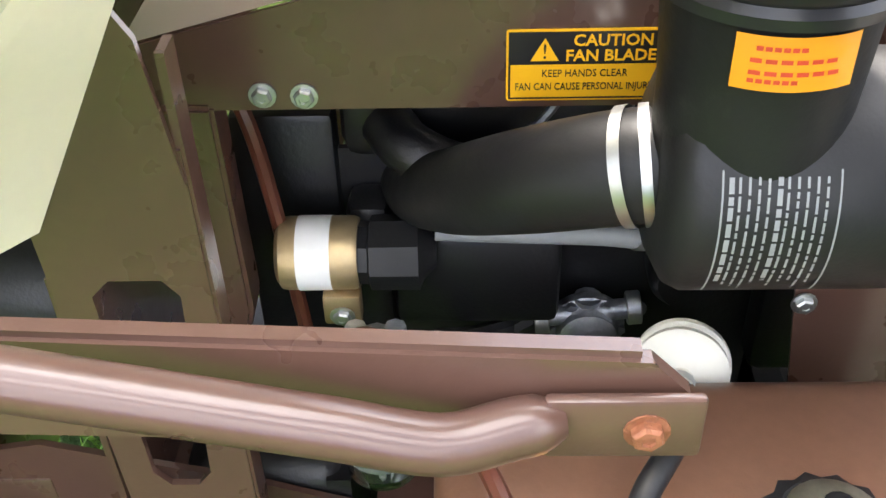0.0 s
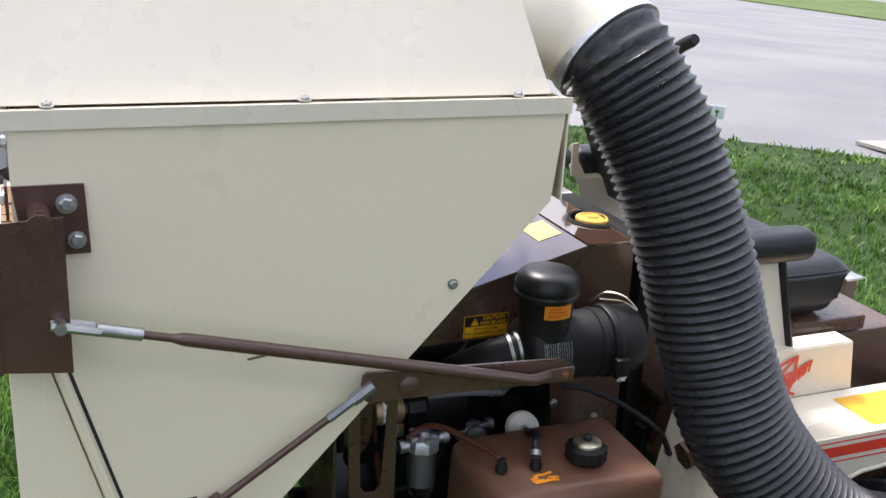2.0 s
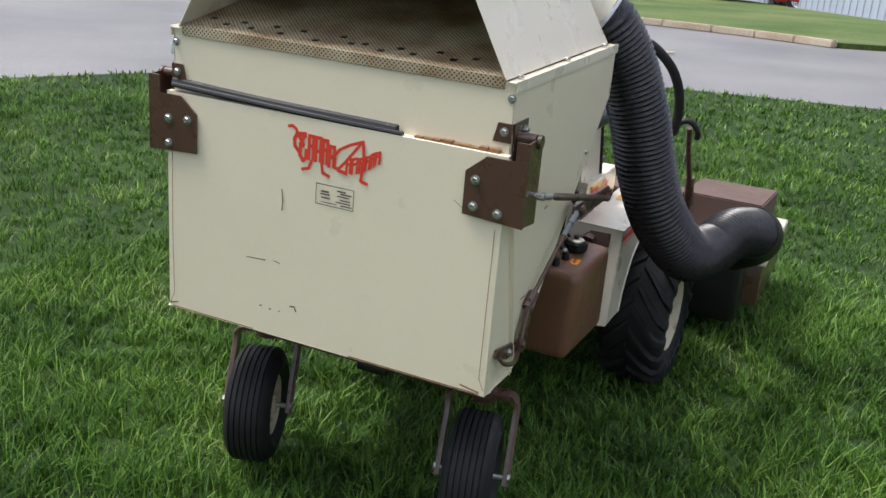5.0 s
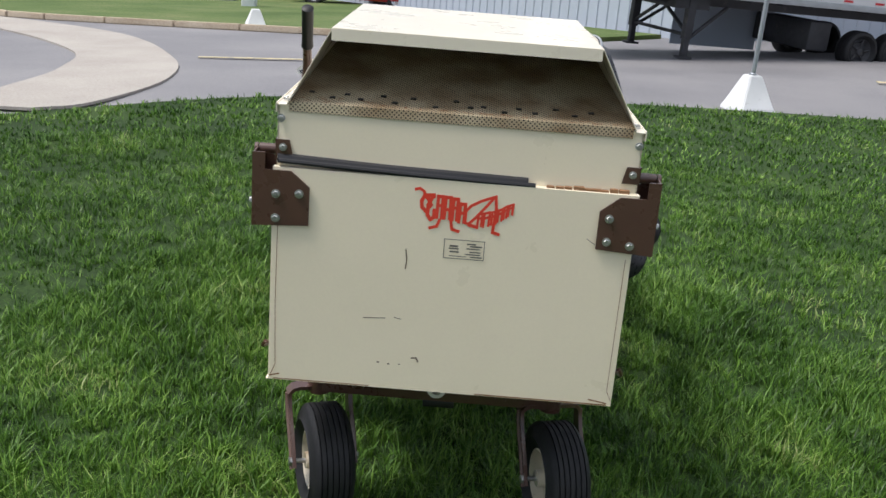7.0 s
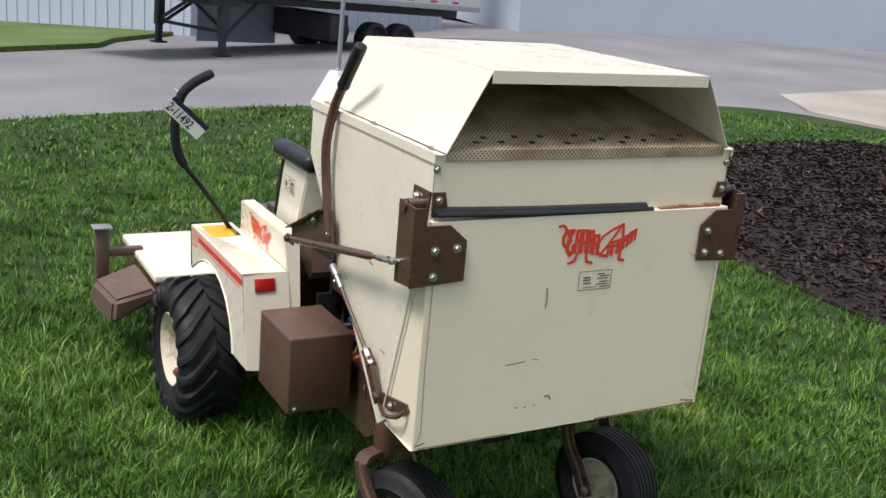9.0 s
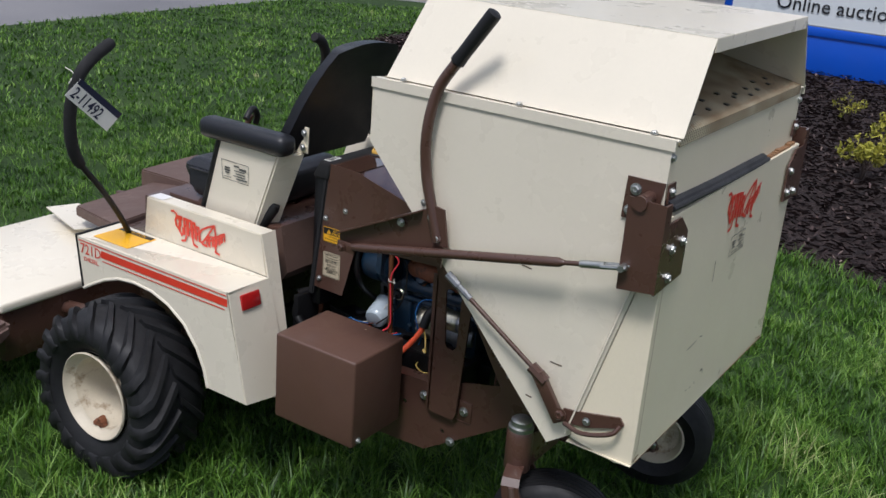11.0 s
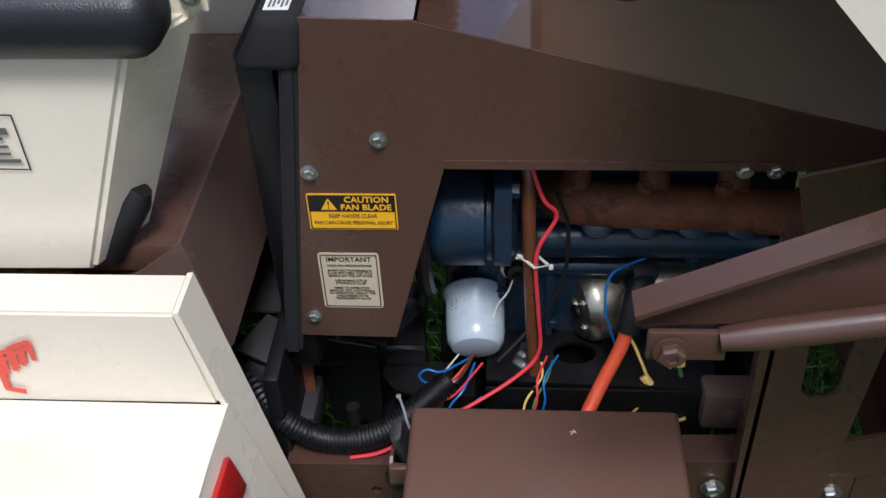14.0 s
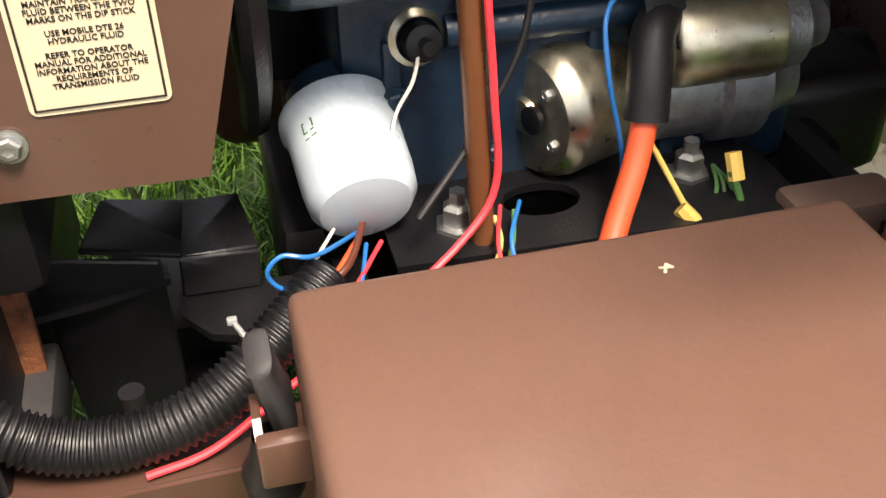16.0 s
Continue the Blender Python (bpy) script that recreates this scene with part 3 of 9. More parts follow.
tagged(part("far_verge", bm, VERGE, None, smooth=0), "rough grass verge beyond the kerb", "lawn", kind="structure")
kerb = thing("kerb", "long sandy concrete kerb along the far verge", "kerb", kind="structure")
for k in range(0, len(far) - 3, 3):
    a, c = far[k], far[k + 3]
    d = (c - a).normalized()
    q = Vector((d.y, -d.x, 0)) * 0.17
    a, c = a + d * 0.008, c - d * 0.008
    bm = plate(B(), [tuple((a + q).xy), tuple((c + q).xy), tuple(c.xy), tuple(a.xy)], (), XY(0.0), 0.14)
    bmesh.ops.bevel(bm, geom=bm.edges[:], offset=0.02, segments=2, affect="EDGES")
    part("kerb_stone", drape(bm), KERB, kerb)
PAINT_Y = material("worn_yellow_road_paint", (0.55, 0.46, 0.28), 0.7, spread=0.15, scale=8, dirt=(0.25, 0.24, 0.22), dirt_at=0.52)
for x0, y0, x1, y1 in ((-4.0, 12.6, -1.9, 12.9), (6.3, 13.2, 8.6, 13.0), (9.2, 12.0, 11.0, 11.2)):
    d = Vector((x1 - x0, y1 - y0, 0)).normalized()
    bm = B()
    plate(bm, [(x0, y0), (x1, y1), (x1 - d.y * 0.13, y1 + d.x * 0.13), (x0 - d.y * 0.13, y0 + d.x * 0.13)], (), XY(0.02), 0.01)
    drape(bm)
    tagged(part("road_marking", bm, PAINT_Y, None, smooth=0), "faded pale yellow line painted on the asphalt", "road marking", kind="structure")


def blades(count, sampler, seed, h0, h1, w, per=14, even=0.0):
    """Grass blades as arrays of points and faces: bent ribbons of two segments with a tip."""
    rng = np.random.default_rng(seed)
    x, y = sampler(rng, count)
    keep = inside(LAWN, x, y) & ~inside(MULCH_BED, x, y)
    x, y = x[keep], y[keep]
    n = len(x)
    u = np.clip((y - 0.2) / 1.5, 0, 1)
    z = -0.045 * u * u * (3 - 2 * u)
    patch = 0.5 + 0.5 * np.sin(x * 2.1 + 1.3 * np.sin(y * 1.7)) * np.sin(y * 2.6 + 0.8 * np.sin(x * 1.3))
    # blades gather in tufts of about a dozen and spread out from each tuft's foot
    tuft = rng.integers(0, max(1, n // per), n)
    a0, off = rng.uniform(0, 2 * np.pi, n), np.abs(rng.normal(0, 0.5, n)) * (0.018 + 4.0 * w)
    x, y = x[tuft] + np.cos(a0) * off, y[tuft] + np.sin(a0) * off
    tall = rng.uniform(0.55 + even, 1.15 - even * 0.3, n)[tuft]
    hgt = rng.uniform(h0, h1, n) * (0.7 + 0.45 * patch[tuft] * (1 - even)) * tall
    lean_dir = a0 + rng.normal(0, 0.7, n) + 0.5 * np.sin(x * 1.1 + y * 0.7)
    lean = rng.uniform(0.2, 1.0, n) ** 1.3 * hgt * 1.15
    u = np.clip((y - 0.2) / 1.5, 0, 1)
    z = -0.045 * u * u * (3 - 2 * u)
    face = lean_dir + np.pi / 2 + rng.normal(0, 0.5, n)
    wd = rng.uniform(0.6, 1.2, n) * w
    sx, sy = np.cos(face) * wd / 2, np.sin(face) * wd / 2
    dx, dy = np.cos(lean_dir) * lean, np.sin(lean_dir) * lean
    v = np.empty((n, 5, 3), np.float32)
    for k, (f, g, ww, sgn) in enumerate(((0, 0, 1, -1), (0, 0, 1, 1), (0.28, 0.55, 0.85, -1), (0.28, 0.55, 0.85, 1), (1.0, 0.92, 0, 0))):
        v[:, k, 0] = x + dx * f + sx * ww * sgn
        v[:, k, 1] = y + dy * f + sy * ww * sgn
        v[:, k, 2] = z - 0.01 + hgt * g
    base = (np.arange(n) * 5)[:, None]
    tri = np.concatenate([base + np.array([[0, 1, 3]]), base + np.array([[0, 3, 2]]), base + np.array([[2, 3, 4]])]).astype(np.int32)
    return v.reshape(-1, 3), tri


def raw_mesh(name, chunks, mat):
    vs, fs, off = [], [], 0
    for v, f in chunks:
        vs.append(v)
        fs.append(f + off)
        off += len(v)
    v, f = np.concatenate(vs), np.concatenate(fs)
    me = bpy.data.meshes.new(name)
    me.vertices.add(len(v))
    me.vertices.foreach_set("co", v.ravel())
    me.loops.add(f.size)
    me.loops.foreach_set("vertex_index", f.ravel())
    me.polygons.add(len(f))
    me.polygons.foreach_set("loop_start", np.arange(0, f.size, f.shape[1], dtype=np.int32))
    me.update(calc_edges=True)
    me.validate()
    me.materials.append(mat)
    return new(name, me)


def near_patch(rng, n):
    a, r = rng.uniform(0, 2 * np.pi, n), np.sqrt(rng.uniform(0, 1, n)) * 2.3
    return r * np.cos(a) * 0.95, 0.7 + r * np.sin(a) * 1.25


def mid_ring(rng, n):
    a, r = rng.uniform(0, 2 * np.pi, n), np.sqrt(rng.uniform(0.12, 1, n)) * 5.6
    return r * np.cos(a), 0.8 + r * np.sin(a)


def far_ring(rng, n):
    a, r = rng.uniform(0, 2 * np.pi, n), np.sqrt(rng.uniform(0.2, 1, n)) * 12.5
    return r * np.cos(a), 0.8 + r * np.sin(a)


turf = raw_mesh("grass", [blades(190000, near_patch, 1, 0.045, 0.11, 0.0052), blades(260000, mid_ring, 2, 0.045, 0.09, 0.0062, 8, 0.15), blades(260000, far_ring, 3, 0.045, 0.075, 0.014, 3, 0.35)], GRASS)
tagged(turf, "uncut bright green grass blades of the lawn", "grass", kind="stuff")


def bark_chips():
    rng = np.random.default_rng(5)
    n = 62000
    x, y = rng.uniform(2.6, 11.4, n), rng.uniform(-4, 7, n)
    k = inside(MULCH_BED, x, y)
    near = rng.uniform(0, 1, n) < np.clip(1.6 - (x - 3) / 7, 0.25, 1)
    x, y = x[k & near], y[k & near]
    n = len(x)
    ln, wd = rng.uniform(0.02, 0.065, n), rng.uniform(0.006, 0.020, n)
    a, tz = rng.uniform(0, np.pi, n), rng.normal(0, 0.25, n)
    z = rng.uniform(-0.015, 0.03, n)
    v = np.empty((n, 4, 3), np.float32)
    for i, (s, t) in enumerate(((-1, -1), (1, -1), (1, 1), (-1, 1))):
        v[:, i, 0] = x + np.cos(a) * ln / 2 * s - np.sin(a) * wd / 2 * t
        v[:, i, 1] = y + np.sin(a) * ln / 2 * s + np.cos(a) * wd / 2 * t
        v[:, i, 2] = z + tz * ln / 2 * s + 0.006 * t
    b = (np.arange(n) * 4)[:, None]
    return v.reshape(-1, 3), np.concatenate([b + np.array([[0, 1, 2]]), b + np.array([[0, 2, 3]])]).astype(np.int32)


tagged(raw_mesh("bark_chips", [bark_chips()], CHIPS), "loose dark bark chips strewn over the bed", "mulch", kind="stuff")


def leaf_cloud(centres, count, size, seed, squash=1.0):
    """Many small leaves gathered round centres (x, y, z, radius)."""
    rng = np.random.default_rng(seed)
    c = np.array(centres)[rng.integers(0, len(centres), count)]
    d = rng.normal(0, 1, (count, 3))
    d /= np.linalg.norm(d, axis=1)[:, None]
    p = c[:, :3] + d * (c[:, 3] * rng.uniform(0.3, 1.0, count) ** 0.5)[:, None] * np.array([1, 1, squash])
    u = rng.normal(0, 1, (count, 3))
    u /= np.linalg.norm(u, axis=1)[:, None]
    w = np.cross(u, rng.normal(0, 1, (count, 3)))
    w /= np.linalg.norm(w, axis=1)[:, None]
    s = rng.uniform(0.6, 1.3, count)[:, None] * size
    v = np.stack([p - u * s, p + w * s * 0.45, p + u * s, p - w * s * 0.45], 1).astype(np.float32)
    b = (np.arange(count) * 4)[:, None]
    return v.reshape(-1, 3), np.concatenate([b + np.array([[0, 1, 2]]), b + np.array([[0, 2, 3]])]).astype(np.int32)


# ---------------- grass catcher ----------------
HX = 0.477
catcher = thing("grass_catcher", "cream steel grass catcher hopper on the mower's rear", "grass catcher", (0, 0.3, 0.6))
CO = Matrix.Translation((0, -0.3, -0.6))


def cpart(name, bm, mat, label="", parent=None, smooth=38):
    """A part of the catcher, given in world metres."""
    ob = part(name, bm, mat, parent or catcher, label, smooth)
    if parent is None:
        ob.matrix_parent_inverse = CO
    return ob


for sx in (-1, 1):
    bm = B()
    lean = 0.0 if sx < 0 else 0.03
    plate(bm, [(0.0, 1.391), (0.0, 1.20), (0.033, 1.06), (0.150, 0.625), (0.205 - lean, 0.585), (0.80 - lean * 0.7, 1.232), (0.795, 1.391)], (), YZ(sx * HX - 0.0015), 0.003)
    # folded seam beside the door
    tube(bm, [(sx * (HX + 0.003), 0.036, 1.055), (sx * (HX + 0.004), 0.150, 0.635)], 0.009, 8)
    ms = frame3((sx * (HX + 0.008), 0.036, 1.055), (0, 0.114, -0.420), (sx, 0, 0))
    plate(bm, [(0, -0.006), (0.435, -0.006), (0.435, 0.010), (0, 0.010)], (), ms, 0.004)
    # left panel gets the whiter cream, so its sunlit look is in the colour
    side = cpart("side_panel", bm, CREAM_W if sx < 0 else CREAM)
    if sx > 0:
        bm = B()
        # flat dark line: shade and joint beside the seam strip, painted on
        stroke(bm, [(0.052, 1.040), (0.164, 0.640)], 0.005, YZ(sx * (HX + 0.0022)), 0.0)
        part("seam_shade_line", bm, GREY_SEAL, side, "dark line painted along the folded seam for its shadowed gap", smooth=0)
    bolt(side, (sx * (HX + 0.002), 0.62, 1.108), (sx, 0, 0), 0.0065)
    # small chips in the paint
    mm = YZ(sx * (HX + 0.0022))
    for pts in ([(0.30, 1.02), (0.325, 1.023)], [(0.19, 0.80), (0.22, 0.802)], [(0.26, 0.69), (0.275, 0.692)]):
        bm = B()
        stroke(bm, pts, 0.004, mm, 0.0)
        part("paint_chip", bm, SCRATCH, side, smooth=0)
bm = B()
plate(bm, [(-HX, 1.215), (HX, 1.215), (HX, 1.393), (-HX, 1.393)], (), XZ(0.003), 0.003)
upper = cpart("upper_rear_panel", bm, CREAM)
for sx in (-1, 1):
    bolt(upper, (sx * 0.470, 0.0, 1.356), (0, -1, 0), 0.008)
bm = B()
q = [Vector(p) for p in ((-HX + 0.002, 0.203, 0.588), (HX - 0.002, 0.173, 0.588), (HX - 0.002, 0.777, 1.234), (-HX + 0.002, 0.798, 1.234))]
va = [[bm.verts.new(p + Vector(o)) for p in q] for o in ((0, 0, 0), (0, -0.002, 0.002))]
bm.faces.new(va[0])
bm.faces.new(va[1][::-1])
for j in range(4):
    bm.faces.new((va[0][j], va[0][(j + 1) % 4], va[1][(j + 1) % 4], va[1][j]))
plate(bm, [(-HX, 1.232), (HX, 1.232), (HX, 1.391), (-HX, 1.391)], (), XZ(0.80), 0.003)
cpart("front_slope", bm, CREAM)
# cream gusset between the hopper's side and the upright
bm = B()
q = [Vector(p) for p in ((0.293, 0.634, 1.055), (0.293, 0.524, 0.850), (0.40, 0.40, 0.83), (0.42, 0.47, 1.055))]
va = [[bm.verts.new(p + Vector(o)) for p in q] for o in ((0, 0, 0), (-0.003, -0.002, 0))]
bm.faces.new(va[0])
bm.faces.new(va[1][::-1])
for j in range(4):
    bm.faces.new((va[0][j], va[0][(j + 1) % 4], va[1][(j + 1) % 4], va[1][j]))
gusset = cpart("hopper_gusset", bm, CREAM)
bolt(gusset, (0.352, 0.475, 0.878), (0.7, 0.7, 0), 0.008)

# hinged rear door with its folded side returns
door = thing("rear_door", "", "")
door.parent = catcher
door.matrix_parent_inverse = CO
tagged(door, "closed cream rear door with scratches and rusty edges")
DY = -0.022
bm = B()
plate(bm, [(-0.485, 0.615), (0.485, 0.615), (0.485, 1.228), (-0.485, 1.228)], (), XZ(DY + 0.003), 0.003)
for sx in (-1, 1):
    plate(bm, [(DY, 0.615), (DY, 1.228), (DY + 0.02, 1.205), (0.024, 1.06), (0.142, 0.628), (0.02, 0.605)], (), YZ(sx * 0.484 - 0.0015), 0.003)
plate(bm, [(-0.485, DY), (0.485, DY), (0.485, 0.0), (-0.485, 0.0)], (), XY(1.226), 0.003)
plate(bm, [(-0.485, DY), (0.485, DY), (0.485, 0.15), (-0.485, 0.15)], (), XY(0.612), 0.003)
bmesh.ops.bevel(bm, geom=[e for e in bm.edges if e.calc_length() > 0.4], offset=0.0012, segments=1, affect="EDGES")
part("door_skin", bm, CREAM, door, smooth=0)
MD = frame3((0, DY - 0.0012, 0), (1, 0, 0), (0, 0, 1))
insect_mark(door, MD @ Matrix.Translation((0.028, 1.148, 0)), 0.265)
bm = B()
stroke(bm, [(-0.018, 1.068), (0.090, 1.068), (0.090, 1.015), (-0.018, 1.015), (-0.018, 1.069)], 0.002, MD)
rows = [(0.008, 1.050, 0.02, 0.005), (0.008, 1.043, 0.024, 0.004), (0.010, 1.034, 0.022, 0.004), (0.055, 1.058, 0.022, 0.004), (0.068, 1.052, 0.03, 0.004), (0.06, 1.045, 0.034, 0.003), (0.066, 1.036, 0.028, 0.003), (0.06, 1.029, 0.04, 0.003), (0.07, 1.022, 0.03, 0.003), (0.02, 1.022, 0.045, 0.002)]
for x, z, w, hh in rows:
    stroke(bm, [(x - w / 2, z), (x + w / 2, z)], hh, MD)
ob = part("rating_plate", bm, INK_GREY, door, "small dealer label of grey print in a thin frame", smooth=0)
for pts, w in (([(-0.120, 1.03), (-0.116, 1.00), (-0.118, 0.975)], 0.003), ([(-0.225, 0.822), (-0.19, 0.824), (-0.165, 0.826)], 0.0025), ([(-0.14, 0.83), (-0.12, 0.826)], 0.002), ([(-0.085, 0.712), (-0.072, 0.714), (-0.066, 0.702)], 0.004), ([(-0.18, 0.692), (-0.175, 0.692)], 0.004), ([(-0.15, 0.689), (-0.146, 0.689)], 0.004), ([(-0.12, 0.69), (-0.117, 0.69)], 0.003), ([(0.36, 1.10), (0.385, 1.085), (0.392, 1.08)], 0.0015)):
    bm = B()
    stroke(bm, pts, w, MD)
    part("scratch", bm, SCRATCH, door, smooth=0)
for pts, w in (([(-0.468, 1.10), (-0.470, 0.85), (-0.466, 0.66), (-0.480, 0.625)], 0.0018), ([(-0.48, 0.625), (-0.455, 0.632)], 0.004), ([(0.470, 1.05), (0.468, 0.66), (0.482, 0.63)], 0.0016), ([(-0.47, 0.617), (-0.2, 0.617)], 0.003), ([(0.10, 0.617), (0.47, 0.617)], 0.004), ([(0.42, 0.63), (0.47, 0.622)], 0.004)):
    bm = B()
    stroke(bm, pts, w, MD)
    part("rust_line", bm, RUST_EDGE, door, smooth=0)
# torn seal along the door's top
bm = B()
tube(bm, curve([(-0.475, -0.004, 1.250), (-0.2, -0.005, 1.241), (0.05, -0.006, 1.238), (0.19, -0.006, 1.236)], 6), 0.014, 8)
tube(bm, curve([(-0.470, -0.018, 1.246), (-0.1, -0.018, 1.236), (0.21, -0.016, 1.232)], 6), 0.007, 8)
cpart("door_seal", bm, GREY_SEAL, "torn dark rubber door seal")
bm = B()
rng = random.Random(4)
for k in range(9):
    x = 0.24 + k * 0.024
    box(bm, x, x + 0.018 + rng.random() * 0.01, -0.016, -0.002, 1.229, 1.233 + rng.random() * 0.006)
tagged(cpart("seal_glue", bm, RUST_EDGE, "dried brown glue left by the seal"), "dried brown glue left by the seal", kind="stuff")

# hood over the screen
bm = B()
RX, RZ, HY1 = 0.345, 1.598, 0.735
for sx in (-1, 1):
    mm = frame3((sx * 0.455, 0, 1.397), (0, 1, 0), (sx * (RX - 0.455), 0, RZ - 1.397))
    hh = math.hypot(RX - 0.455, RZ - 1.397)
    plate(bm, [(-0.012, 0), (0.775, 0), (HY1, hh), (-0.012, hh)], (), mm, 0.0025)
    # flange along the crease and its turned-down lip
    plate(bm, [(-0.008, 0), (0.80, 0), (0.80, 0.026), (-0.008, 0.026)], (), frame3((sx * 0.482, 0, 1.394), (0, 1, 0), (-sx, 0, 0)), 0.003 * -sx)
    plate(bm, [(-0.008, 1.372), (0.80, 1.372), (0.80, 1.397), (-0.008, 1.397)], (), YZ(sx * 0.482 - 0.0015), 0.003)
plate(bm, [(-RX, -0.012), (RX, -0.012), (RX, HY1), (-RX, HY1)], (), XY(RZ - 0.0015), 0.003)
plate(bm, [(-RX, 1.568), (RX, 1.568), (RX, RZ), (-RX, RZ)], (), XZ(-0.010), 0.003)
mm = frame3((0, 0.775, 1.397), (1, 0, 0), (0, HY1 - 0.775, RZ - 1.397))
hh = math.hypot(HY1 - 0.775, RZ - 1.397)
plate(bm, [(-0.455, 0), (0.455, 0), (RX, hh), (-RX, hh)], (), mm, 0.0025)
hood = cpart("hood", bm, CREAM_W)
SCR = frame3((0, 0.0, 1.399), (1, 0, 0), (0, 0.722, 0.172))     # the screen rises towards the front
for sx in (-1, 1):
    for y in (0.05, 0.385, 0.715):
        bolt(hood, (sx * 0.466, y, 1.398), (0, 0, 1), 0.007)
bm = B()
plate(bm, [(-0.452, 0.0), (0.452, 0.0), (0.352, 0.742), (-0.352, 0.742)], (), SCR, 0.003)
cpart("screen", bm, SCREEN, "dusty perforated screen under the hood")
bm = B()
plate(bm, [(-0.450, 1.376), (0.450, 1.376), (0.450, 1.402), (-0.450, 1.402)], (), XZ(-0.001), 0.003)
cpart("screen_lip", bm, SCREEN_V)
bm = B()
rng = random.Random(11)
for k in range(17):
    x = -0.40 + k * 0.0465 + rng.uniform(-0.012, 0.012)
    y = (0.045 if k % 2 else 0.070) + rng.uniform(-0.012, 0.012)
    t = B()
    box(t, x - 0.0075, x + 0.0075, y - 0.0055, y + 0.0055, 0.0025, 0.0050)
    t.transform(SCR)
    tmp = bpy.data.meshes.new("tmp")
    t.to_mesh(tmp)
    bm.from_mesh(tmp)
    t.free()
    bpy.data.meshes.remove(tmp)
tagged(cpart("screen_slots", bm, IRON), "dark slots through the screen", kind="stuff")
bm = B()
for k in range(60):
    x, y = rng.uniform(-0.43, 0.43), abs(rng.gauss(0, 0.018)) + 0.004
    a, ln = rng.uniform(0, 3.14), rng.uniform(0.006, 0.022)
    stroke(bm, [(x, y), (x + ln * math.cos(a), y + ln * math.sin(a) * 0.5)], rng.uniform(0.0015, 0.004), SCR, 0.0036)
tagged(cpart("dry_clippings", bm, RUST_EDGE), "dry brown grass clippings on the screen", kind="stuff")

# inlet cone and clamp for the hose
HOSE_PATH = [(0.376, 0.908, 1.460), (0.408, 0.926, 1.428), (0.464, 0.982, 1.315), (0.518, 1.034, 1.15), (0.556, 1.082, 0.97), (0.609, 1.148, 0.80), (0.685, 1.305, 0.640), (0.735, 1.50, 0.605), (0.785, 1.68, 0.625), (0.835, 1.82, 0.605), (0.85, 1.91, 0.575)]
bm = B()
tube(bm, curve([(0.25, 0.72, 1.490), (0.29, 0.79, 1.496), (0.335, 0.872, 1.484), (0.385, 0.915, 1.452)], 4), 0.09, 24, radii=[0.090] * 5 + [0.094] * 4 + [0.094] * 4)
cpart("hose_inlet", bm, CREAM_W, "cream tapered inlet pipe")

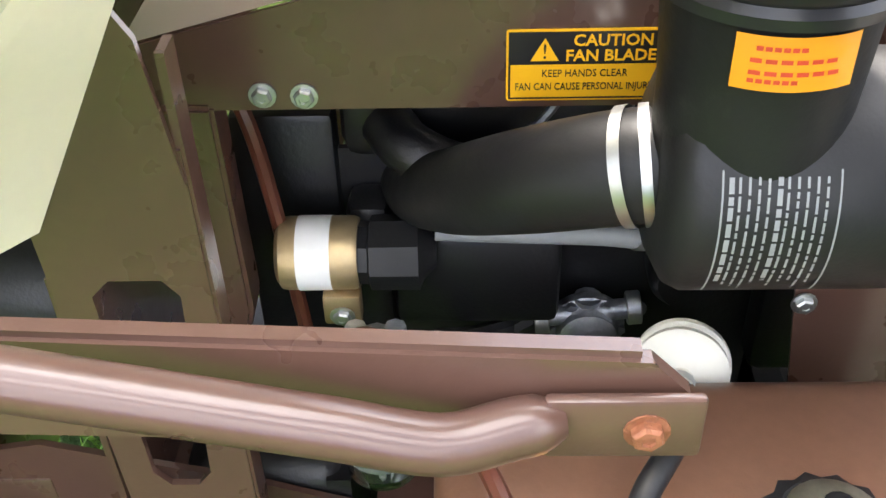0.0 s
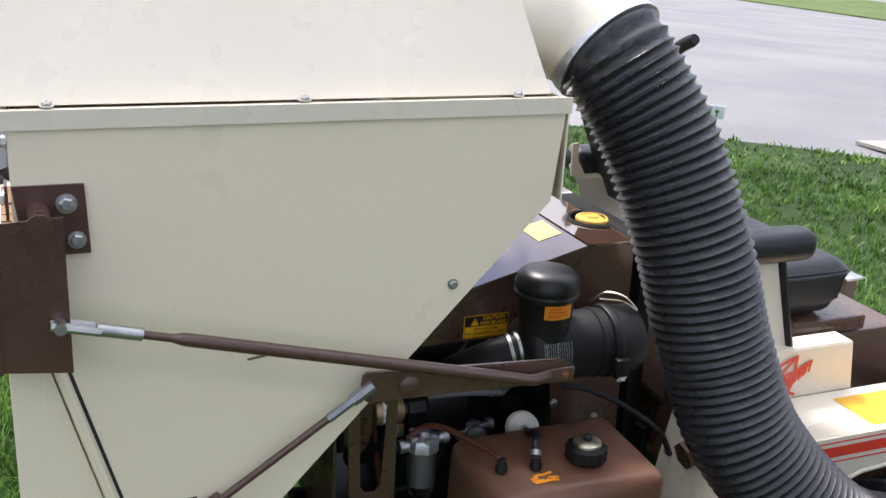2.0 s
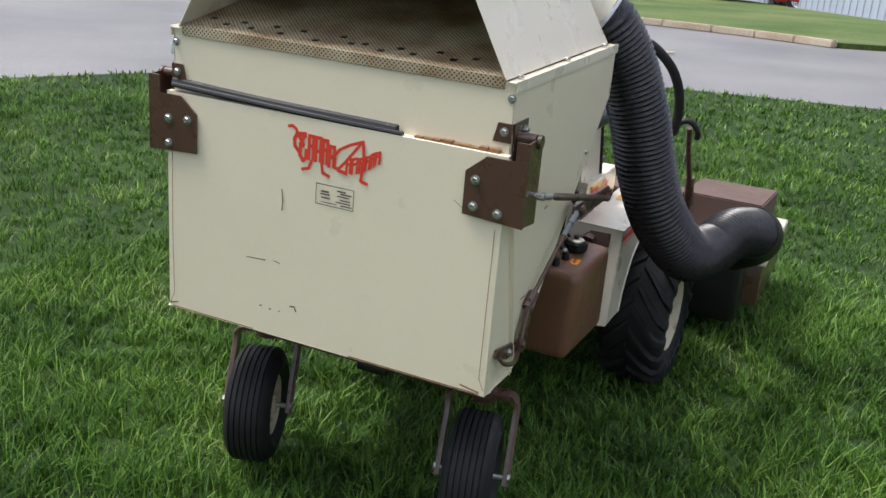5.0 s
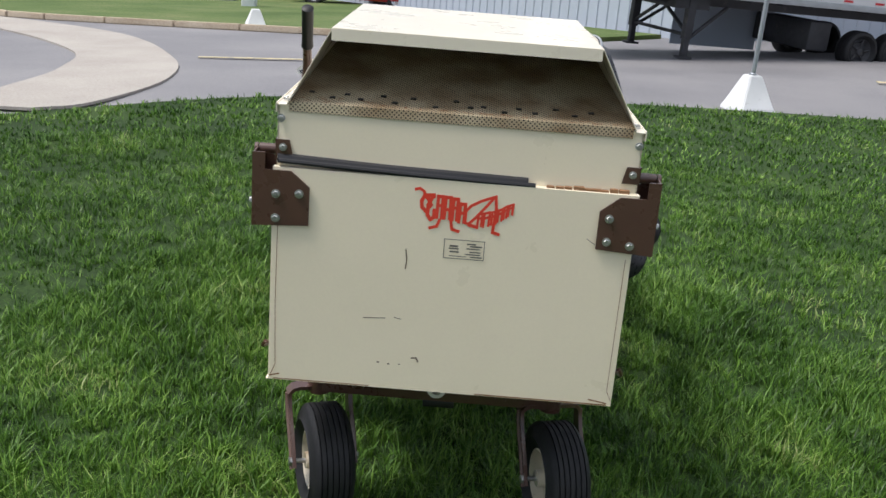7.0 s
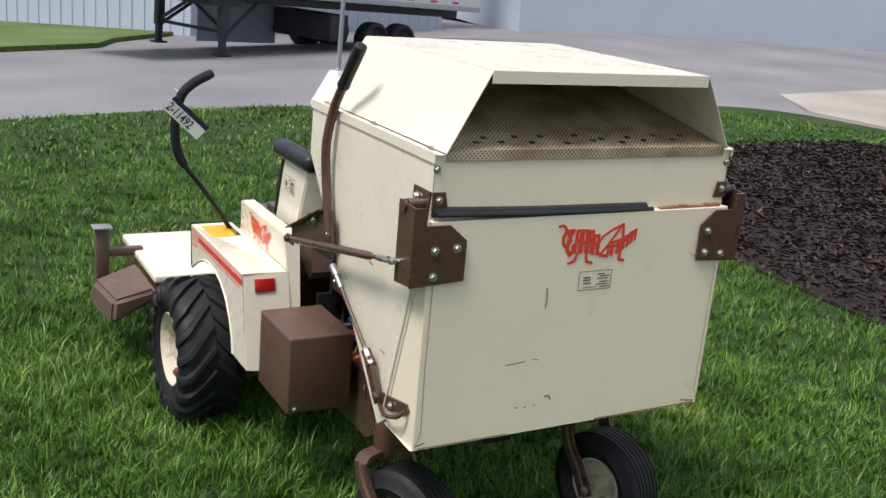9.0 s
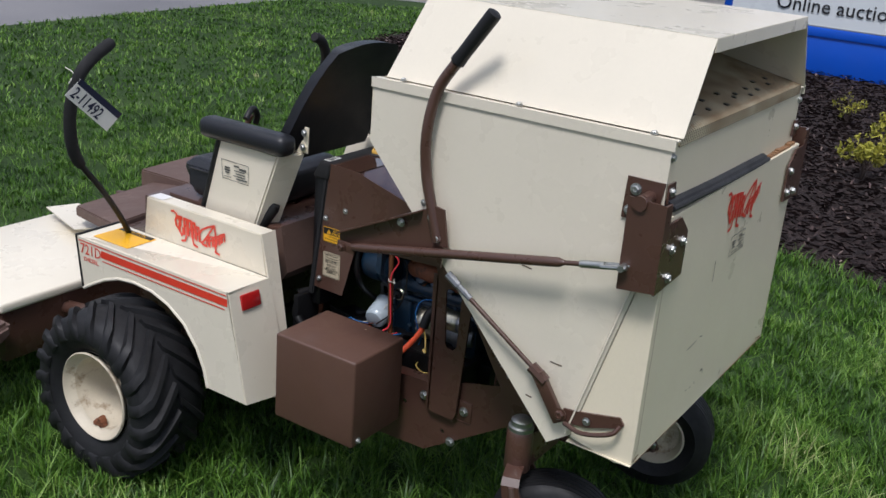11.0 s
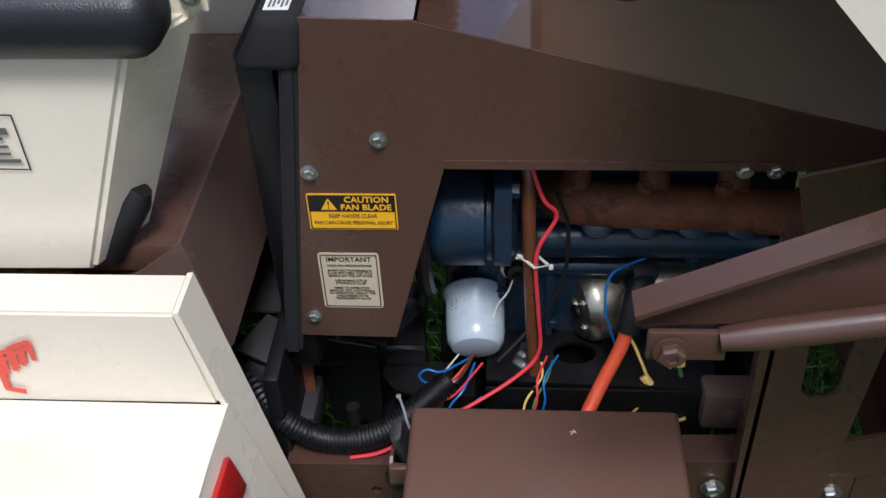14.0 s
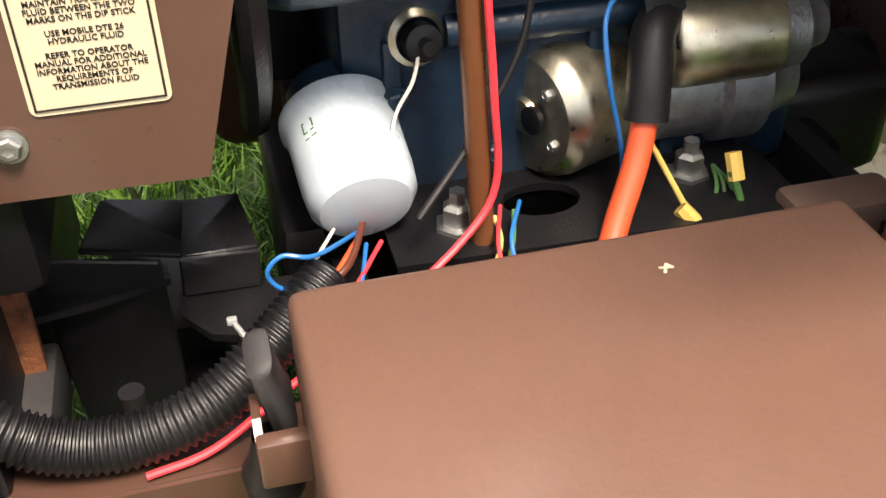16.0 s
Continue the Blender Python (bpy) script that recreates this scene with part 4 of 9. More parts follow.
# brackets, rods and latches on both sides
for sx in (-1, 1):
    br = thing("hinge_bracket", "", "")
    br.parent = catcher
    br.matrix_parent_inverse = CO
    tagged(br, "dark brown bolted hinge bracket")
    bm = B()
    plate(bm, [(0.012, 1.205), (0.092, 1.205), (0.088, 1.30), (0.0, 1.30)], (), YZ(sx * (HX + 0.005) - 0.002), 0.004)
    plate(bm, [(sx * 0.435, 1.255), (sx * 0.480, 1.255), (sx * 0.480, 1.30), (sx * 0.445, 1.30)], (), XZ(-0.004), 0.004)
    part("fixed_plate", bm, BROWN, br)
    bm = B()
    y0, y1 = DY - 0.004, 0.058
    plate(bm, [(y0, 1.068), (y1, 1.058), (y1, 1.272), (y0, 1.268)], (), YZ(sx * 0.534 - 0.002), 0.004)
    plate(bm, [(sx * 0.485, 1.058), (sx * 0.535, 1.058), (sx * 0.535, 1.272), (sx * 0.485, 1.235)], (), XZ(y1), 0.004)
    plate(bm, [(sx * 0.385, 1.075), (sx * 0.538, 1.066), (sx * 0.538, 1.268), (sx * 0.505, 1.268), (sx * 0.505, 1.222), (sx * 0.435, 1.222), (sx * 0.385, 1.18)], (), XZ(DY - 0.004), 0.005)
    part("door_arm", bm, BROWN, br)
    bm = B()
    rod(bm, (sx * 0.47, 0.03, 1.265), (sx * 0.53, 0.03, 1.265), 0.014, 14)
    rod(bm, (sx * 0.534, 0.03, 1.262), (sx * 0.543, 0.03, 1.262), 0.017, 14)
    part("hinge_pin", bm, BROWN, br)
    for x, z in ((0.474, 1.158), (0.474, 1.091), (0.412, 1.162), (0.412, 1.098)):
        if sx < 0 and (x, z) == (0.412, 1.098):
            continue
        if sx > 0 and (x, z) == (0.474, 1.158):
            continue
        bolt(br, (sx * x, DY - 0.009, z), (0, -1, 0), 0.009)
    bolt(br, (sx * (HX + 0.008), 0.065, 1.275), (sx, 0, 0), 0.010)
    bolt(br, (sx * (HX + 0.008), 0.075, 1.225), (sx, 0, 0), 0.009)
    bolt(br, (sx * 0.462, -0.008, 1.28), (0, -1, 0), 0.008)
    # closing rod
    rd = thing("door_rod", "", "")
    rd.parent = catcher
    rd.matrix_parent_inverse = CO
    tagged(rd, "brown door rod with a zinc clevis")
    a = Vector((sx * 0.541, 0.045, 1.122 + 0.008 * sx))
    b = Vector((-0.522, 0.838, 0.944)) if sx < 0 else Vector((0.527, 0.758, 0.945))
    d = (b - a).normalized()
    bm = B()
    if sx < 0:
        tube(bm, [a + d * 0.145, a + d * 0.16, a + d * 0.20, b - d * 0.065, b - d * 0.035], 0.011, 12, radii=[0.006, 0.0115, 0.012, 0.012, 0.009])
        e = b - d * 0.005
        box(bm, e.x - 0.003, e.x + 0.003, e.y - 0.035, e.y + 0.022, e.z - 0.014, e.z + 0.014, 0.002)
    else:
        # the end is cranked inwards and hammered flat
        crank = curve([b - d * 0.04, b - d * 0.008, b + Vector((-0.006, 0.014, 0.002)), b + Vector((-0.010, 0.030, 0.002))], 4)
        tube(bm, [a + d * 0.145, a + d * 0.16, a + d * 0.20] + crank, 0.011, 14, radii=[0.006, 0.0095, 0.0098] + [0.0098] * (len(crank) - 3) + [0.0095, 0.008, 0.006])
        box(bm, 0.5145, 0.5195, 0.782, 0.832, 0.931, 0.957, 0.002)
        b = Vector((0.518, 0.814, 0.944))
    rod(bm, a + d * 0.08, a + d * 0.15, 0.006)
    part("tube", bm, BROWN, rd)
    bm = B()
    rod(bm, a + d * 0.045, a + d * 0.105, 0.009)
    for off in (-0.010, 0.010):
        c0, c1 = a + Vector((off, 0, 0)) - d * 0.012, a + Vector((off, 0, 0)) + d * 0.05
        tube(bm, [c0, c1], 0.006, 8)
    rod(bm, a - Vector((sx * 0.018, 0, 0)), a + Vector((sx * 0.018, 0, 0)), 0.008)
    part("clevis", bm, ZINC, rd)
    bolt(rd, (b.x + sx * (0.006 if sx < 0 else 0.001), b.y, b.z), (sx, 0, 0), 0.010 if sx < 0 else 0.0055, BROWN if sx < 0 else RUST, "rod_bolt")
    # latch link, lever and hook
    ln = thing("latch", "", "")
    ln.parent = catcher
    ln.matrix_parent_inverse = CO
    tagged(ln, "brown over-centre latch with a threaded link")
    a, b = (Vector((-0.507, 0.506, 0.948)), Vector((-0.503, 0.232, 0.770))) if sx < 0 else (Vector((0.511, 0.476, 0.963)), Vector((0.492, 0.230, 0.783)))
    d = (b - a).normalized()
    bm = B()
    rod(bm, a + d * 0.06, b, 0.006, 10)
    part("link_rod", bm, BROWN, ln)
    bm = B()
    tube(bm, [a - d * 0.01, a + d * 0.03], 0.011, 8)
    tube(bm, [a + d * 0.03, a + d * 0.075], 0.008, 8)
    part("link_end", bm, ALU, ln)
    bm = B()
    c = Vector((sx * 0.496, 0.178, 0.682))
    tube(bm, [b - d * 0.03, b + d * 0.02], 0.015, 8)
    m = frame3(b + Vector((0, 0, 0)), (c - b), (sx, 0, 0))
    L = (c - b).length
    box_m = B()
    box(box_m, -0.01, L + 0.02, -0.006, 0.010, -0.016, 0.016, 0.003)
    box_m.transform(m)
    tmp = bpy.data.meshes.new("tmp")
    box_m.to_mesh(tmp)
    bm.from_mesh(tmp)
    box_m.free()
    bpy.data.meshes.remove(tmp)
    part("latch_lever", bm, BROWN, ln)
    bm = B()
    plate(bm, [(0.165, 0.700), (0.125, 0.705), (0.02, 0.728), (0.008, 0.712), (0.02, 0.700), (0.10, 0.672), (0.165, 0.665)], (), YZ(sx * 0.490 - 0.002), 0.006)
    tube(bm, curve([(sx * 0.50, 0.155, 0.668), (sx * 0.512, 0.10, 0.665), (sx * 0.512, 0.03, 0.690), (sx * 0.50, 0.012, 0.712)], 4), 0.006, 8)
    part("latch_hook", bm, BROWN, ln)
    bolt(ln, (sx * 0.505, 0.165, 0.690), (sx, 0, 0), 0.012, BROWN)
    bolt(ln, (sx * 0.495, 0.10, 0.69), (sx, 0, 0), 0.008)

# left mounting plate with the dump handle
mp = thing("mounting_plate", "", "")
mp.parent = catcher
mp.matrix_parent_inverse = CO
tagged(mp, "brown triangular mounting plate with a folded edge")
bm = B()
LP = [(0.866, 0.975), (0.605, 1.100), (0.564, 1.110), (0.536, 1.000), (0.540, 0.962), (0.862, 0.945)]
plate(bm, LP, (), YZ(-0.504), 0.005)
plate(bm, [(0, 0), (0.29, 0), (0.29, 0.022), (0, 0.022)], (), frame3((-0.504, 0.866, 0.975), (0, -0.261, 0.125), (-1, 0, 0)), 0.004)
plate(bm, [(0.578, 1.120), (0.538, 1.115), (0.520, 1.020), (0.556, 1.020)], (), YZ(-0.509), 0.005)
part("plate", bm, BROWN, mp)
for y, z in ((0.664, 1.052), (0.574, 1.088), (0.553, 1.038)):
    bolt(mp, (-0.510, y, z), (-1, 0, 0), 0.0085)
bm = B()
hp = curve([(-0.505, 0.552, 1.03), (-0.505, 0.575, 1.10), (-0.505, 0.602, 1.198), (-0.508, 0.606, 1.30), (-0.498, 0.590, 1.40), (-0.493, 0.545, 1.475)], 6)
tube(bm, hp, 0.014, 12)
handle = part("dump_handle", bm, BROWN, mp, "bent brown steel dump handle")
bm = B()
g0, g1 = Vector((-0.493, 0.548, 1.470)), Vector((-0.482, 0.460, 1.600))
d = (g1 - g0).normalized()
tube(bm, [g0, g0 + d * 0.006, g0 + d * 0.03, g1 - d * 0.02, g1 - d * 0.004, g1], 0.018, 14, radii=[0.014, 0.019, 0.0175, 0.0185, 0.018, 0.011])
part("grip", bm, BLACK, handle, "black rubber grip")
mr = thing("mounting_bar", "", "")
mr.parent = catcher
mr.matrix_parent_inverse = CO
tagged(mr, "brown mounting bar with a rusty bolt")
bm = B()
plate(bm, [(0.468, 0.986), (0.815, 0.966), (0.828, 0.952), (0.822, 0.928), (0.475, 0.940), (0.462, 0.952)], (), YZ(0.506), 0.006)
plate(bm, [(0, 0), (0.34, 0), (0.34, 0.006), (0, 0.006)], (), frame3((0.510, 0.472, 0.984), (0, 0.34, -0.019), (-1, 0, 0)), 0.004)
part("bar", bm, BROWN, mr)
lathe_b = B()
lathe(lathe_b, [(0.018, 0), (0.017, 0.006), (0.010, 0.010), (0, 0.011)], (0.512, 0.541, 0.960), (1, 0, 0), 16)
part("bolt_head", lathe_b, BROWN, mr)
# return spring
bm = B()
a, b = Vector((-0.450, 0.448, 0.845)), Vector((-0.440, 0.362, 0.728))
d = (b - a)
m = frame3(a, d, (1, 0, 0))
turns, n = 17, 17 * 9
pts = [m @ Vector((d.length * i / n, 0.011 * math.cos(2 * math.pi * turns * i / n), 0.011 * math.sin(2 * math.pi * turns * i / n))) for i in range(n + 1)]
tube(bm, pts, 0.0028, 5)
tube(bm, [b, b + Vector((0, -0.012, -0.03)), b + Vector((0, -0.05, -0.028))], 0.003, 6)
cpart("return_spring", bm, ZINC, "zinc coil return spring")

# ---------------- vacuum hose ----------------
hose = thing("vacuum_hose", "thick black ribbed vacuum hose from deck to catcher", "hose", (0.6, 1.1, 0.9))
HO = Matrix.Translation((-0.6, -1.1, -0.9))
hp = curve(HOSE_PATH, 30)
acc, even, last = 0.0, [hp[0]], hp[0]
STEP = 0.0165 / 4
for p, q in zip(hp, hp[1:]):
    seg = (q - p).length
    pos = STEP - acc
    while pos < seg:
        even.append(p + (q - p) * (pos / seg))
        pos += STEP
    acc = seg - (pos - STEP)
bm = B()
rad = [0.092 + (0.0, 0.0055, 0.0008, -0.002)[i % 4] for i in range(len(even))]
tube(bm, even, 0.1, 40, radii=rad)
ob = part("hose_wall", bm, HOSE, hose, smooth=70)
ob.matrix_parent_inverse = HO
bm = B()
c0 = curve(HOSE_PATH, 12)
tube(bm, c0[0:7], 0.1015, 40)
ob = part("hose_clamp", bm, CAST, hose, "bright steel band clamp")
ob.matrix_parent_inverse = HO
bm = B()
tube(bm, curve([(0.84, 1.84, 0.60), (0.85, 1.94, 0.56), (0.82, 2.07, 0.49), (0.74, 2.17, 0.42)], 5), 0.103, 28)
ob = part("outlet_boot", bm, BLACK, hose, "black rubber boot at the deck")
ob.matrix_parent_inverse = HO

# ---------------- riding mower ----------------
CX = -0.03                                     # the machine's middle
HUB_Y, HUB_Z, TYRE_R = 1.70, 0.240, 0.287
mower = thing("riding_mower", "brown and cream front-deck diesel riding mower on the grass", "riding mower", (CX, 1.2, 0.0))
MO = Matrix.Translation((-CX, -1.2, 0.0))


def sub(name, label="", parent=None):
    """An assembly of the machine: an empty that holds its own pieces."""
    ob = new(name)
    ob.empty_display_size = 0.05
    ob.parent = parent or mower
    if parent is None:
        ob.matrix_parent_inverse = MO
    if label:
        tagged(ob, label)
    return ob


def mpart(name, bm, mat, label="", smooth=38):
    ob = part(name, bm, mat, mower, label, smooth)
    ob.matrix_parent_inverse = MO
    return ob


# frame: two folded side plates, cross beams, caster arms
for sx in (-1, 1):
    x = CX + sx * 0.235
    bm = B()
    rail = [(1.95, 0.455), (1.25, 0.468), (1.03, 0.474), (0.68, 0.492), (0.58, 0.530), (0.42, 0.575), (0.33, 0.560), (0.33, 0.50), (0.44, 0.440), (0.70, 0.268), (1.23, 0.250), (1.95, 0.28)]
    holes = [[(c + 0.008 * math.cos(a), zc + 0.008 * math.sin(a)) for a in (k * math.pi / 4 for k in range(8))] for c, zc in ((0.78, 0.40), (0.64, 0.35), (0.90, 0.33), (1.12, 0.42))]
    if sx < 0:
        plate(bm, rail, holes, YZ(x - 0.003), 0.006)
    else:
        plate(bm, [(0.93, 0.485)] + rail[3:10] + [(0.93, 0.260)], holes[:2], YZ(x - 0.003), 0.006)
        mpart("front_rail", plate(B(), [(1.95, 0.47), (1.36, 0.480), (1.36, 0.254), (1.95, 0.28)], (), YZ(x - 0.003), 0.006), BROWN)
    w = 0.55 if sx < 0 else 0.25
    plate(bm, [(0, 0), (w, 0), (w, 0.04), (0, 0.04)], (), frame3((x, 0.68, 0.491), (0, 0.57, -0.0235), (-sx, 0, 0)), 0.005)
    rl = mpart("frame_rail", bm, BROWN)
    for y, z in ((0.71, 0.447), (0.608, 0.330), (0.57, 0.443)):
        bolt(rl, (x + sx * 0.006, y, z), (sx, 0, 0), 0.011)
    bm = B()
    box(bm, x - 0.004, x + 0.004 + sx * 0.01, 0.545, 0.60, 0.41, 0.475, 0.003)
    part("rail_patch", bm, BROWN, rl)
# slotted uprights that carry the catcher
slot = [(0.604, 0.642), (0.614, 0.629), (0.633, 0.629), (0.643, 0.642), (0.652, 0.80), (0.643, 0.812), (0.612, 0.812), (0.600, 0.80)]
bm = B()
plate(bm, [(0.690, 0.43), (0.677, 0.415), (0.600, 0.412), (0.588, 0.43), (0.562, 0.84), (0.698, 0.84)], [slot], YZ(-0.288), 0.005)
plate(bm, [(-0.288, 0.42), (-0.238, 0.42), (-0.238, 0.84), (-0.288, 0.84)], (), XZ(0.685), 0.005)
plate(bm, [(0.58, 0.83), (0.672, 0.83), (0.70, 0.93), (0.50, 0.985), (0.44, 0.90)], (), YZ(-0.300), 0.005)
mpart("catcher_upright", bm, BROWN, "brown slotted upright")
bm = B()
plate(bm, [(0.61, 0.43), (0.595, 0.415), (0.540, 0.412), (0.528, 0.43), (0.515, 0.90), (0.61, 0.90)], [[(y - 0.06, z) for y, z in slot]], YZ(0.285), 0.005)
plate(bm, [(0.268, 0.42), (0.288, 0.42), (0.288, 0.955), (0.268, 0.955)], (), XZ(0.612), 0.005)
plate(bm, [(0.52, 0.88), (0.61, 0.88), (0.60, 0.965), (0.545, 1.06), (0.515, 1.055), (0.50, 0.985)], (), YZ(0.288), 0.005)
mpart("catcher_upright", bm, BROWN, "brown slotted upright")
bm = B()
plate(bm, [(0.592, 0.655), (0.566, 0.640), (0.556, 0.655), (0.552, 0.862), (0.600, 0.862), (0.602, 0.69)], (), YZ(0.150), 0.034)
bmesh.ops.bevel(bm, geom=bm.edges[:], offset=0.003, segments=2, affect="EDGES")
mpart("engine_upright", bm, BROWN)
for x in (-0.330,):
    bm = B()
    plate(bm, [(0.625, 0.93), (0.560, 0.935), (0.350, 0.700), (0.335, 0.560), (0.405, 0.565)], (), YZ(x), 0.005)
    plate(bm, [(0, 0), (0.40, 0), (0.40, 0.03), (0, 0.03)], (), frame3((x, 0.405, 0.565), (0, 0.22, 0.365), (1 if x < 0 else -1, 0, 0)), 0.004)
    mpart("support_leg", bm, BROWN, "brown slanting support leg")
# made-up black cylinder and pipe, standing for the shadowed hopper underside
bm = B()
lathe(bm, [(0, 0), (0.055, 0.004), (0.075, 0.014), (0.082, 0.03), (0.082, 0.26), (0.075, 0.276), (0.055, 0.286), (0, 0.29)], (0.06, 0.195, 0.655), (0, 1, -0.12), 32)
tube(bm, curve([(0.06, 0.44, 0.63), (0.03, 0.50, 0.64), (-0.02, 0.54, 0.69), (-0.06, 0.60, 0.73)], 5), 0.022, 14)
mpart("shade_cylinder", bm, IRON, "added black cylinder that darkens the shaded space under the hopper")
for y in (0.25, 0.43):
    mpart("shade_cylinder_band", lathe(B(), [(0.084, 0), (0.086, 0.002), (0.086, 0.018), (0.084, 0.020)], (0.06, y, 0.655 - 0.12 * (y - 0.195)), (0, 1, -0.12), 32), DUSTY_BLACK)
bm = B()
plate(bm, [(-0.232, 0.50), (0.262, 0.50), (0.262, 0.79), (-0.20, 0.79)], (), XZ(0.505), 0.005)
plate(bm, [(-0.232, 0.0), (0.262, 0.0), (0.262, 0.03), (-0.232, 0.03)], (), frame3((0, 0.502, 0.50), (1, 0, 0), (0, 1, 0)), 0.004)
mpart("cross_panel", bm, BROWN, "brown cross panel between the uprights")
# made-up black block behind the slotted upright, so the slot looks dark
bm = B()
box(bm, -0.03, 0.20, 0.520, 0.655, 0.43, 0.53, 0.02, 3)
lathe(bm, [(0.045, 0), (0.045, 0.02), (0.030, 0.024), (0.030, 0.05), (0, 0.05)], (0.06, 0.525, 0.48), (0, -1, 0), 20)
mpart("slot_dark_block", bm, IRON, "added black block that darkens the view through the slot")
bm = B()
box(bm, -0.40, 0.385, 0.292, 0.357, 0.425, 0.525, 0.006)
mpart("rear_beam", bm, BROWN)
for x0, x1 in ((-0.27, -0.235), (0.175, 0.21)):
    mpart("beam_gusset", box(B(), x0, x1, 0.24, 0.42, 0.47, 0.535, 0.004), BROWN)
bm = B()
lathe(bm, [(0.030, 0), (0.030, 0.014), (0.028, 0.016), (0.018, 0.016), (0.017, 0.014), (0.017, 0)], (-0.009, 0.291, 0.474), (0, -1, 0), 24, True)
mpart("tow_ring", bm, WHITE_PL, "pale ring below the door")
bm = B()
box(bm, -0.05, 0.05, 0.300, 0.345, 0.400, 0.425, 0.004)
mpart("tow_plate", bm, IRON)


def ring_profile(r_in, r_out, half, bulge=0.02, grooves=()):
    """Tyre section as (radius, across): bead, sidewall, shoulder, tread."""
    pr = [(r_in, -half * 0.62), (r_in + 0.012, -half * 0.74), ((r_in + r_out) / 2, -half * (1 + bulge)), (r_out - 0.045, -half * 1.0), (r_out - 0.020, -half * 0.93), (r_out - 0.006, -half * 0.78)]
    mid = []
    for g in grooves:
        mid += [(r_out, (g - 0.035) * half), (r_out - 0.007, (g - 0.025) * half), (r_out - 0.007, (g + 0.025) * half), (r_out, (g + 0.035) * half)]
    if not grooves:
        mid = [(r_out - 0.001, -half * 0.5), (r_out + 0.002, 0), (r_out - 0.001, half * 0.5)]
    return pr + mid + [(r, -a) for r, a in pr[::-1]]


def drive_wheel(xc, sx):
    """A lugged drive wheel with its dished cream rim; sx is the side its open face looks to."""
    w = sub("drive_wheel")
    o, ax = Vector((xc, HUB_Y, HUB_Z)), Vector((sx, 0, 0))
    half, R = 0.128, TYRE_R
    bm = B()
    lathe(bm, ring_profile(0.140, R - 0.014, half), o, ax, 72, True)
    tyre = part("tyre", bm, RUBBER, w, "black lugged tyre scuffed grey", smooth=45)
    lugs = 19
    for side in (-1, 1):
        for k in range(lugs):
            a0 = 2 * math.pi * (k + (0.5 if side > 0 else 0)) / lugs
            path = []
            for s in range(9):
                u = s / 8
                across = side * half * (0.02 + 0.99 * min(1, u * 1.25)) if u < 0.8 else side * half * (1.01 + 0.005 * (u - 0.8))
                drop = 0 if u < 0.55 else 0.075 * ((u - 0.55) / 0.45) ** 1.5
                ang = a0 + side * 0 + 0.62 * min(1, u * 1.25) * 0.82
                rr = R - 0.014 - drop
                path.append((ang, across, rr))
            bm = B()
            rows = []
            for s, (ang, across, rr) in enumerate(path):
                hw = (0.013 + 0.003 * (s / 8)) / rr
                hgt = 0.017 if s < 7 else 0.010
                row = []
                for da, up in ((-hw * 1.5, -0.004), (-hw * 0.8, hgt), (hw * 0.8, hgt), (hw * 1.5, -0.004)):
                    r2 = rr + (up if s < 6 else up * 0.5)
                    acr = across + (side * up * 0.55 if s >= 6 else 0)
                    row.append(bm.verts.new(o + Vector((acr * sx, r2 * math.cos(ang + da), r2 * math.sin(ang + da) ))))
                rows.append(row)
            for p, q in zip(rows, rows[1:]):
                for j in range(3):
                    bm.faces.new((p[j], p[j + 1], q[j + 1], q[j]))
            bm.faces.new(rows[0])
            bm.faces.new(rows[-1][::-1])
            part("lug", bm, RUBBER, tyre, smooth=45)
    bm = B()
    h = half * 0.80
    lathe(bm, [(0.148, h), (0.150, h + 0.006), (0.146, h + 0.010), (0.140, h + 0.004), (0.134, h - 0.012), (0.122, h - 0.020), (0.118, h - 0.045), (0.113, h - 0.055), (0.109, h - 0.14), (0.095, h - 0.160), (0.055, h - 0.165), (0.05, h - 0.150), (0.0, h - 0.150)], o, ax, 48)
    lathe(bm, [(0.148, h - 0.01), (0.142, -h), (0.12, -h)], o, ax, 48)
    rim = part("rim", bm, RIM_PAINT, w, "dished cream steel rim")
    bm = B()
    rng = random.Random(8)
    base = o + ax * (h - 0.028) + Vector((0, 0.01, -0.106))
    for k in range(6):
        c = base + Vector((sx * 0.004, rng.uniform(-0.014, 0.014), rng.uniform(-0.012, 0.012)))
        lathe(bm, [(0.011, -0.012), (0.012, 0.0), (0.008, 0.010), (0, 0.013)], c, ax, 9)
    part("valve_rust", bm, RUST, rim, "rusty valve stub")
    for k in range(5):
        a = 2 * math.pi * k / 5
        bm = B()
        lathe(bm, [(0.012, 0), (0.012, 0.010), (0.008, 0.016), (0, 0.016)], o + ax * (h - 0.165) + Vector((0, 0.075 * math.cos(a), 0.075 * math.sin(a))), ax, 6)
        part("wheel_nut", bm, ZINC, rim)
    return w


drive_wheel(CX - 0.537, -1)
drive_wheel(CX + 0.537, 1)


